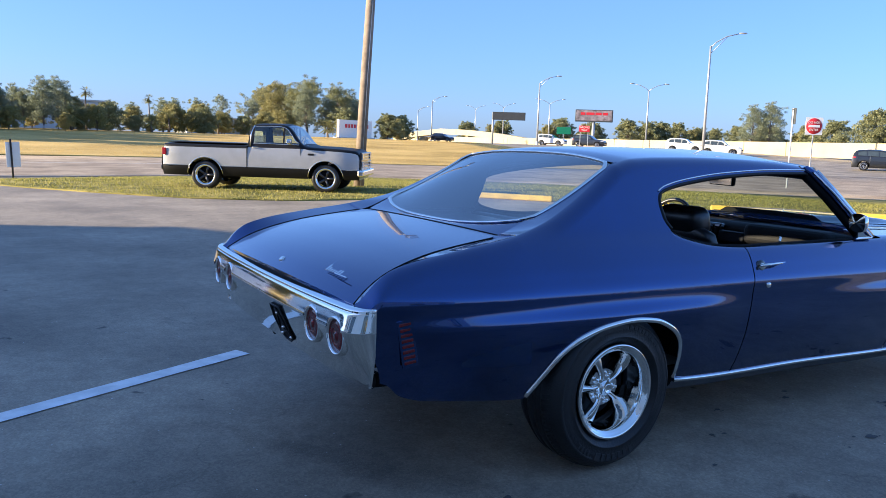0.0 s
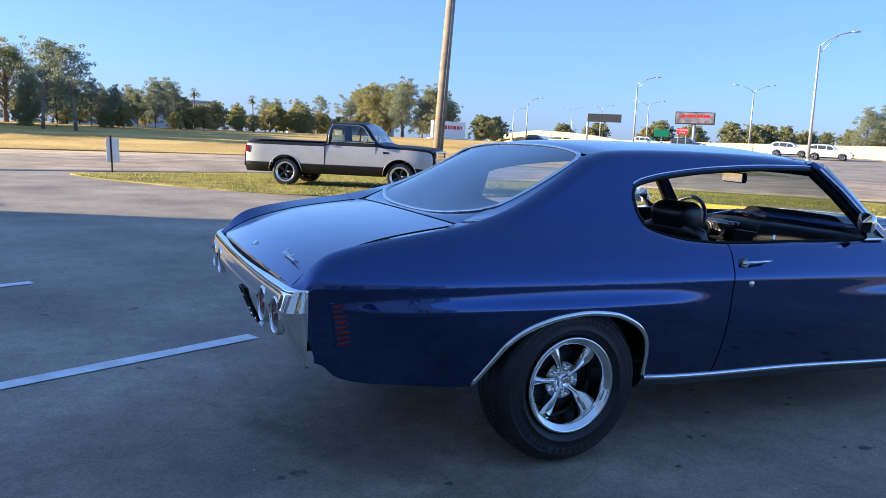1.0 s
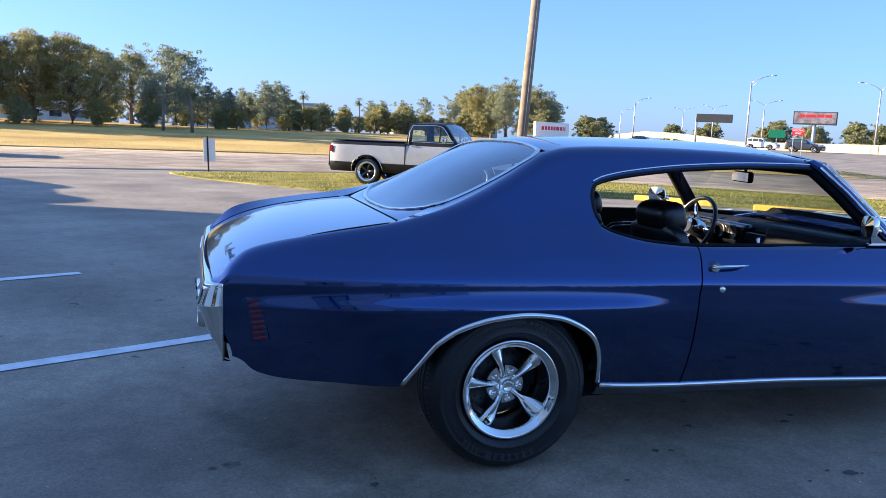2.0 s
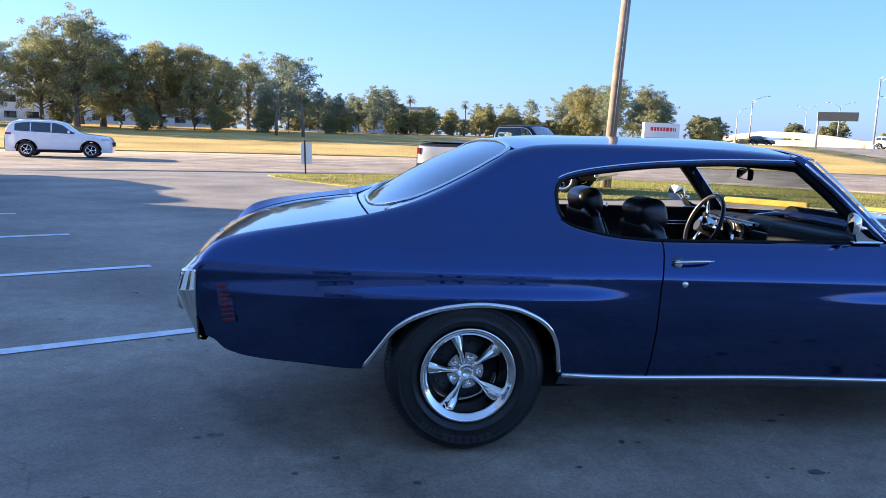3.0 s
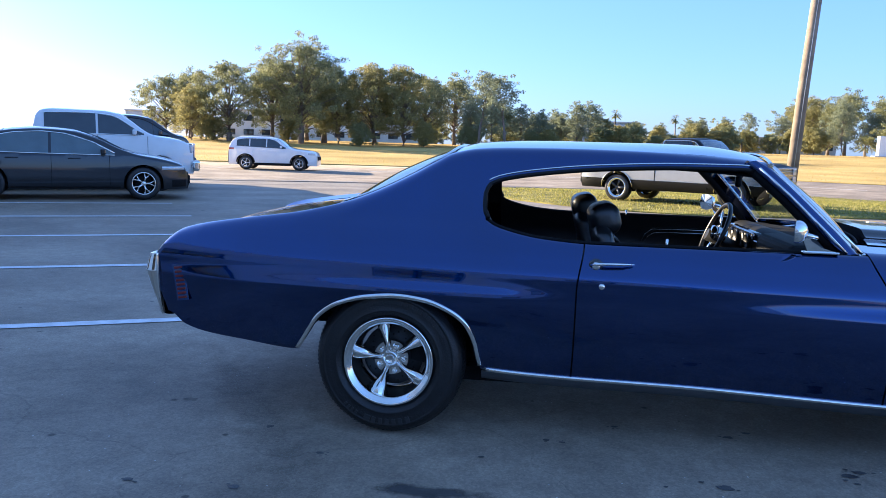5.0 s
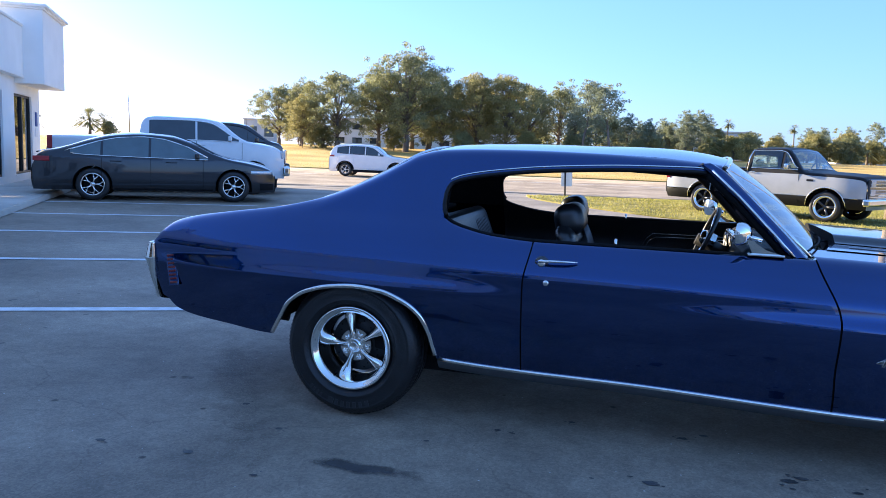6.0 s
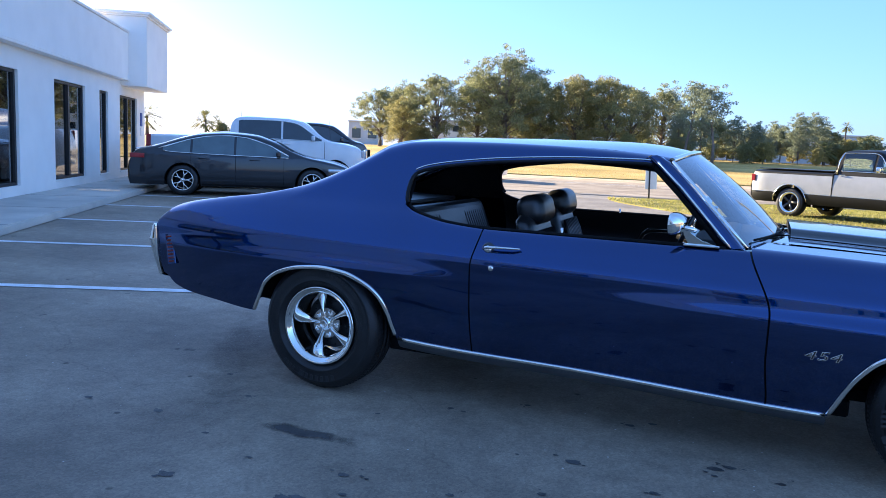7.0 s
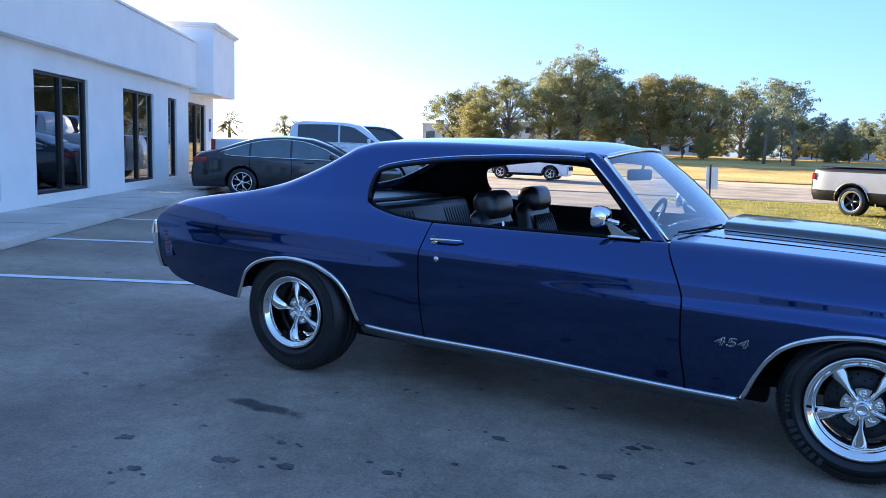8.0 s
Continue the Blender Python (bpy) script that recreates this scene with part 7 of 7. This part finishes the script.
words("upper_words", "WRONG", 0.30, Matrix.Translation((0, -0.014, 2.66)) @ Matrix.Rotation(radians(90), 4, "X"), SIGNWHITE, s, 0.003)
words("lower_words", "WAY", 0.30, Matrix.Translation((0, -0.014, 2.34)) @ Matrix.Rotation(radians(90), 4, "X"), SIGNWHITE, s, 0.003)
part("post", box((0.08, 0.05, 2.3), (-0.45, 0.04, 1.1), 0.005, 1), GALV, s)
part("post", box((0.08, 0.05, 2.3), (0.45, 0.04, 1.1), 0.005, 1), GALV, s)
s = thing("road_sign", "small green highway sign on a post", "sign", Matrix.Translation((78, 92, 1.0)) @ Matrix.Rotation(radians(-38), 4, "Z"))
part("plate", box((2.2, 0.03, 1.1), (0, 0, 2.6), 0.01, 1), SIGNGREEN, s)
part("post", box((0.1, 0.06, 2.6), (0, 0.05, 1.3), 0.005, 1), GALV, s)

# company sign wall in the field: pale wall with red bars for its name
s = thing("sign_wall", "low white sign wall with red lettering bars in the field", "sign", Matrix.Translation((49, 107, 1.15)) @ Matrix.Rotation(radians(24), 4, "Z"))
part("wall", box((7.6, 0.5, 2.9), (0, 0, 1.45), 0.03, 1), SIGNWHITE, s)
part("plinth", box((9.0, 0.8, 0.3), (0, 0, 0.15), 0.03, 1), CONCRETE, s)
bar_words("lettering_bar", (0.62, 0.5, 0.5, 0.5, 0.5, 0.75, 0.5, 0.22, 0.22), 0.62, 0.04, SIGNRED, s, Matrix.Translation((0.2, -0.27, 2.0)) @ Matrix.Rotation(radians(90), 4, "X") @ Matrix.Diagonal((0.86, 0.9, 1, 1)))

# far buildings among the trees


def far_block(x, y, a, size, floors, cols, label):
    z = float(ground_z(x, y)) - 0.1
    b = thing("office_building", label, "building", Matrix.Translation((x, y, z)) @ Matrix.Rotation(radians(a), 4, "Z"))
    w, d, h = size
    part("wall", box(size, (0, 0, h / 2), 0.05, 1), METALSIDING if floors < 2 else WHITEWALL, b)
    part("roof", box((w + 0.4, d + 0.4, 0.3), (0, 0, h + 0.15), 0.05, 1), CONCRETE, b)
    for f in range(floors):
        for c in range(cols):
            x0 = -w / 2 + (c + 0.5) * w / cols
            z0 = (f + 0.52) * h / floors
            wn = part("window", box((w / cols * 0.55, 0.12, h / floors * 0.42), (x0, -d / 2 - 0.02, z0), 0.01, 1), TINT, b)
            part("frame", box((w / cols * 0.60, 0.08, 0.08), (x0, -d / 2 - 0.05, z0 - h / floors * 0.23), 0.01, 1), SIGNWHITE, wn)


far_block(-33, 122, 12, (34, 10, 4.4), 2, 12, "pale two-storey office building behind the oaks")
far_block(6, 150, 6, (26, 10, 5.0), 1, 8, "pale low warehouse behind the trees")
far_block(48, 165, 2, (24, 10, 3.2), 1, 8, "pale low warehouse beyond the field")
far_block(-80, 150, 20, (7, 6, 5.0), 1, 2, "pale low building far beyond the lot")

# distant traffic, standing
for i, (x, y, lab, pt) in enumerate(((60, 33, "dark grey SUV on the highway", GREYPAINT), (70, 79, "dark SUV on the highway", GREYPAINT),
                                     (72, 64, "white car on the highway", WHITEPAINT), (70, 57, "white SUV on the highway", WHITEPAINT),
                                     (74, 92, "white car far along the highway", WHITEPAINT), (80, 134, "dark car far along the highway", GREYPAINT))):
    white_suv(Matrix.Translation((x, y, float(ground_z(x, y)) - 0.01)) @ Matrix.Rotation(radians(-58 if i else -62), 4, "Z"), lab, pt, "car")

# ---------------------------------------------------------------- trees


def leaf_mesh(name, blobs, per, size, mat, rng, droop=0.0):
    """Many small leaf clumps, each a bent pair of faces, scattered through the blobs (x, y, z, rx, ry, rz)."""
    V, F = [], []
    for x, y, z, rx, ry, rz in blobs:
        n = int(per * rx * ry)
        d = rng.normal(size=(n, 3))
        d /= np.linalg.norm(d, axis=1, keepdims=True)
        rad = rng.random(n) ** 0.42
        p = d * rad[:, None] * (rx, ry, rz) + (x, y, z)
        for c in p:
            u = rng.normal(size=3)
            u /= np.linalg.norm(u)
            w = np.cross(u, rng.normal(size=3))
            w /= np.linalg.norm(w)
            s = size * rng.uniform(0.6, 1.5)
            k = len(V)
            V += [c - u * s, c + w * s * 0.55 - (0, 0, droop * s), c + u * s, c - w * s * 0.55 - (0, 0, droop * s)]
            F.append((k, k + 1, k + 2, k + 3))
    me = bpy.data.meshes.new(name)
    me.from_pydata([tuple(v) for v in V], [], F)
    me.materials.append(mat)
    return me


def make_tree(label, seed, h, spread, trunk, blobs_n, mat, base=0.35, leaf=0.20, per=95, lean=0.0, slender=False, full=1.0):
    """A tree of height h: tapered trunk, limbs, and a crown of many leaf clumps round the limbs' ends."""
    rng = np.random.default_rng(seed)
    t = thing("tree", label, "tree")
    bm = bmesh.new()
    tube([(0, 0, -0.4), (0.06 * rng.normal(), 0.06 * rng.normal(), h * base * 0.5), (lean * h * base, 0.1 * rng.normal(), h * base), (lean * h * 0.7, 0.2 * rng.normal(), h * 0.75)],
         [trunk * 1.3, trunk * 0.95, trunk * 0.7, trunk * 0.2], 10, bm=bm)
    blobs = []
    for i in range(blobs_n):
        f = (i + 0.5) / blobs_n
        a = i * 2.4 + rng.uniform(-0.5, 0.5)
        z = h * (base + (0.95 - base) * f ** 0.8)
        wide = spread * (math.sin(math.pi * min(1, 0.18 + 0.80 * (f if not slender else 0.4 + 0.6 * f))) ** 0.7) * rng.uniform(0.35, 1.05)
        x, y = wide * math.cos(a) + lean * z, wide * math.sin(a)
        r = h * rng.uniform(0.050, 0.110) * (0.8 if slender else 1.0) * full
        blobs.append((x, y, z, r * 1.2, r * 1.2, r * 0.8))
        for _ in range(4):
            blobs.append((x + rng.normal() * r * 1.1, y + rng.normal() * r * 1.1, z + rng.normal() * r * 0.8, r * 0.55, r * 0.55, r * 0.38))
        zz = h * (base * 0.75 + 0.5 * base * f + 0.25 * f)
        tube([(lean * zz, 0, zz), (x * 0.5 + lean * zz * 0.5 + 0.1 * rng.normal(), y * 0.5 + 0.1 * rng.normal(), (zz + z) / 2 + 0.15), (x, y, z)], [trunk * 0.32 * (1 - 0.4 * f), trunk * 0.15, 0.02], 5, bm=bm)
    part("trunk", bm, BARK, t)
    me = leaf_mesh("crown", blobs, per, leaf, mat, rng, 0.25)
    part("crown", me, None, t)
    return t


def make_palm(label, seed, h, crown_r, fronds):
    rng = np.random.default_rng(seed)
    t = thing("palm_tree", label, "palm tree")
    part("trunk", tube([(0, 0, -0.3), (0.1, 0.05, h * 0.5), (0.05, 0, h)], [0.24, 0.19, 0.17], 10), BARK, t)
    V, F = [], []
    for i in range(fronds):
        a, e = rng.uniform(0, 2 * math.pi), rng.uniform(-0.7, 1.3)
        d = np.array((math.cos(a) * math.cos(e), math.sin(a) * math.cos(e), math.sin(e)))
        s = np.array((-math.sin(a), math.cos(a), 0))
        tip = np.array((0, 0, h)) + d * crown_r * rng.uniform(0.75, 1.1)
        mid = np.array((0, 0, h)) + d * crown_r * 0.5
        for k in np.linspace(-1, 1, 9):
            b = len(V)
            V += [mid, mid + s * 0.05, tip + s * k * crown_r * 0.55 - (0, 0, 0.22 * crown_r * abs(k) + 0.1 * crown_r), tip + s * (k - 0.08) * crown_r * 0.5 - (0, 0, 0.22 * crown_r * abs(k) + 0.1 * crown_r)]
            F.append((b, b + 1, b + 2, b + 3))
        b = len(V)
        V += [np.array((0, 0, h)) - s * 0.03, np.array((0, 0, h)) + s * 0.03, mid + s * 0.03, mid - s * 0.03]
        F.append((b, b + 1, b + 2, b + 3))
    me = bpy.data.meshes.new("fronds")
    me.from_pydata([tuple(v) for v in V], [], F)
    me.materials.append(PALMLEAF)
    part("fronds", me, None, t)
    return t


def plant(proto, rows, h0, group, seed, far=1.0):
    rng = random.Random(seed)
    for x, y, top in rows:
        x, y, top = x * far, (y + 4) * far - 4, (top - 1.33) * far + 1.33
        z = float(ground_z(x, y)) + 0.02
        k = (top - z) / h0 * 0.98
        t = copy_thing(proto, Matrix.Translation((x, y, z)) @ Matrix.Rotation(rng.uniform(0, 6.28), 4, "Z"))
        t.matrix_basis = Matrix.Translation((x, y, z)) @ Matrix.Rotation(rng.uniform(0, 6.28), 4, "Z") @ Matrix.Diagonal((k * rng.uniform(0.95, 1.15), k * rng.uniform(0.95, 1.15), k, 1))
        tagged(t, group=group)


def drop_proto(t):
    for o in list(t.children_recursive) + [t]:
        bpy.data.objects.remove(o)


OAK_L = "broad oak with dark green autumn crown at the field's edge"
o1 = make_tree(OAK_L, 11, 10, 4.6, 0.30, 44, OAKLEAF, 0.20, 0.085, 330, full=0.95)
o2 = make_tree(OAK_L, 12, 10, 4.2, 0.26, 42, OAKLEAF, 0.23, 0.085, 330, full=0.95)
o3 = make_tree("broad oak with yellowing autumn crown at the field's edge", 13, 10, 4.3, 0.28, 44, GOLDLEAF, 0.15, 0.085, 330, full=0.95)
p1 = make_tree("tall thin grey-green tree with an open crown", 14, 10, 2.2, 0.16, 22, PINELEAF, 0.5, 0.09, 250, 0.10, True)
p2 = make_tree("slim grey-green tree with an airy crown", 15, 10, 2.7, 0.16, 30, PINELEAF, 0.24, 0.09, 270, 0.03, True, full=1.15)
b1 = make_tree("low round green tree with dense foliage", 16, 6, 2.7, 0.16, 30, OAKLEAF, 0.08, 0.11, 330, full=1.6)
b2 = make_tree("low tree with dull yellow-green foliage", 17, 6, 2.6, 0.16, 28, GOLDLEAF, 0.10, 0.11, 330, full=1.55)
plant(o1, ((-39, 75.6, 7.9), (-30, 71, 9.0), (-22, 77, 9.9), (-12, 82, 8.9)), 10, "oaks at the field's edge", 1, 1.2)
plant(o2, ((-36, 75, 8.2), (-23, 72, 11.2), (-27, 75, 9.6), (-9, 86, 9.0), (44, 113, 10.3), (51, 117, 9.9)), 10, "oaks at the field's edge", 2, 1.2)
plant(o3, ((-33.5, 70, 6.5), (-16.5, 76, 9.6), (-13.5, 77, 9.5), (41, 119, 10.1)), 10, "oaks at the field's edge", 3, 1.2)
plant(p1, ((-6, 85, 9.9), (-3, 83, 9.2), (38, 141, 8.6), (43, 139, 7.8)), 10, "tall thin trees", 4)
plant(p2, ((-1.5, 100, 6.6), (1, 99, 6.0), (4, 106, 5.9), (8, 108, 7.7), (6, 104, 7.4), (3, 107, 6.5), (28, 143, 7.2), (61, 133, 8.1), (117, 87, 9.3), (119, 85, 9.8), (47, 122, 9.6), (15, 115, 5.4)), 10, "slim trees", 5)
plant(b1, ((10, 106, 4.2), (14, 108, 5.0), (17, 107, 3.4), (26, 119, 4.6), (29, 118, 5.2), (39, 131, 4.6), (34, 142, 6.0), (62, 121, 5.8), (69, 129, 5.9), (116, 71, 6.6), (111, 61, 8.0), (56, 125, 6.5)), 6, "low round trees", 6)
plant(b1, ((152, 153, 8.8), (156, 149, 8.3), (162, 144, 8.2), (175, 143, 7.2), (145, 160, 7.6), (168, 130, 7.6), (185, 120, 7.6), (0, 97, 3.4), (-8, 92, 3.6), (-20, 86, 3.6), (-38, 86, 3.8), (-104, 131, 4.6), (20, 112, 3.6)), 6, "low round trees", 7)
plant(b1, tuple((128 + 9 * k, 196 - 11 * k + 6 * (k % 2), 7.4 + (k * 37 % 5) * 0.4) for k in range(9)), 6, "far woods beyond the highway", 41)
plant(b2, tuple((133 + 9 * k, 190 - 11 * k - 4 * (k % 2), 6.6 + (k * 53 % 4) * 0.4) for k in range(8)), 6, "far woods beyond the highway", 42)
plant(b1, tuple((-54 + 4.2 * k, 90 + 3 * (k % 3), 4.3 + (k * 37 % 5) * 0.35) for k in range(3, 14) if not -38 < -54 + 4.2 * k < -14), 6, "undergrowth behind the oaks", 51, 1.2)
plant(b2, tuple((-3 + 4.6 * k, 118 + 4 * (k % 3), 4.6 + (k * 53 % 4) * 0.4) for k in range(11)), 6, "undergrowth behind the slim trees", 52)
pm = make_palm("tall cabbage palm with a round head of fronds", 21, 7, 1.3, 34)
pl_ = make_palm("short bushy cabbage palm with dense fronds", 22, 2.4, 2.0, 46)
plant(pm, ((24, 134, 7.3), (12, 114, 7.0)), 7.6, "tall palms", 8)
plant(pl_, ((9, 103, 3.9), (19, 106, 3.4), (33, 125, 4.4), (45, 108, 3.8), (38, 118, 3.8), (22, 110, 4.0), (-117, 123, 7.0), (-107, 129, 6.6), (-105, 131, 5.8)), 3.4, "short palms", 9)
plant(o1, ((-26, 84, 9.6), (41, 124, 9.4), (47, 128, 9.6), (-18, 84, 9.2)), 10, "oaks at the field's edge", 31, 1.2)
plant(o3, ((-20, 75, 7.4), (-40, 83, 7.4), (54, 120, 8.6)), 10, "oaks at the field's edge", 32, 1.2)
plant(p2, ((-5, 93, 7.6), (-8, 96, 7.0), (10, 118, 6.8), (31, 146, 7.4), (36, 150, 7.8), (24, 150, 6.4), (19, 140, 6.0), (58, 140, 8.4), (6, 118, 6.0), (0, 110, 6.2)), 10, "slim trees", 33)
plant(b2, ((2, 98, 3.6), (-13, 90, 3.8), (12, 104, 4.4), (23, 118, 4.2), (36, 132, 5.0), (46, 134, 5.4), (30, 130, 4.6), (-30, 90, 3.9), (66, 125, 5.0), (8, 100, 3.2)), 6, "low yellow-green trees", 34)
for t in (o1, o2, o3, p1, p2, b1, b2, pm, pl_):
    drop_proto(t)

# ---------------------------------------------------------------- grass blades


def blades(name, inside, count, area, tall, mat, lift, label, seed):
    """Loose blades over part of the plan: area x0, x1, y0, y1; inside tells whether a place has grass."""
    rng = np.random.default_rng(seed)
    x0, x1, y0, y1 = area
    x, y = rng.uniform(x0, x1, count), rng.uniform(y0, y1, count)
    keep = inside(x, y)
    x, y = x[keep], y[keep]
    n = len(x)
    z = ground_z(x, y) + lift - 0.01
    a = rng.uniform(0, 2 * math.pi, n)
    h = tall * rng.uniform(0.4, 1.3, n)
    w = tall * rng.uniform(0.14, 0.34, n)
    lx, ly = rng.normal(0, 0.45, n) * h, rng.normal(0, 0.45, n) * h
    V = np.stack([np.stack([x - w * np.cos(a), y - w * np.sin(a), z], -1), np.stack([x + w * np.cos(a), y + w * np.sin(a), z], -1), np.stack([x + lx, y + ly, z + h], -1)], 1).reshape(-1, 3)
    me = bpy.data.meshes.new(name)
    me.from_pydata(V.tolist(), [], np.arange(3 * n).reshape(-1, 3).tolist())
    tagged(part(name, me, mat), label, "grass", kind="stuff")


def inside_poly(poly):
    p = np.array(poly, float)

    def f(x, y):
        r = np.zeros(len(x), bool)
        for (ax, ay), (bx, by) in zip(p, np.roll(p, -1, 0)):
            hit = ((ay > y) != (by > y)) & (x < (bx - ax) * (y - ay) / (by - ay + 1e-12) + ax)
            r ^= hit
        return r
    return f


blades("verge_grass", inside_poly(ISLAND_NEAR + ISLAND_FAR[::-1]), 150000, (-3, 22, -3, 27), 0.05, LAWN, 0.02, "short sunlit green and yellow grass of the verge", 5)
blades("field_grass", inside_poly(FIELD_EDGE + [(90, 170), (-160, 170)]), 120000, (-70, 60, 34, 110), 0.075, DRY, 0.04, "short dry golden grass of the field", 6)
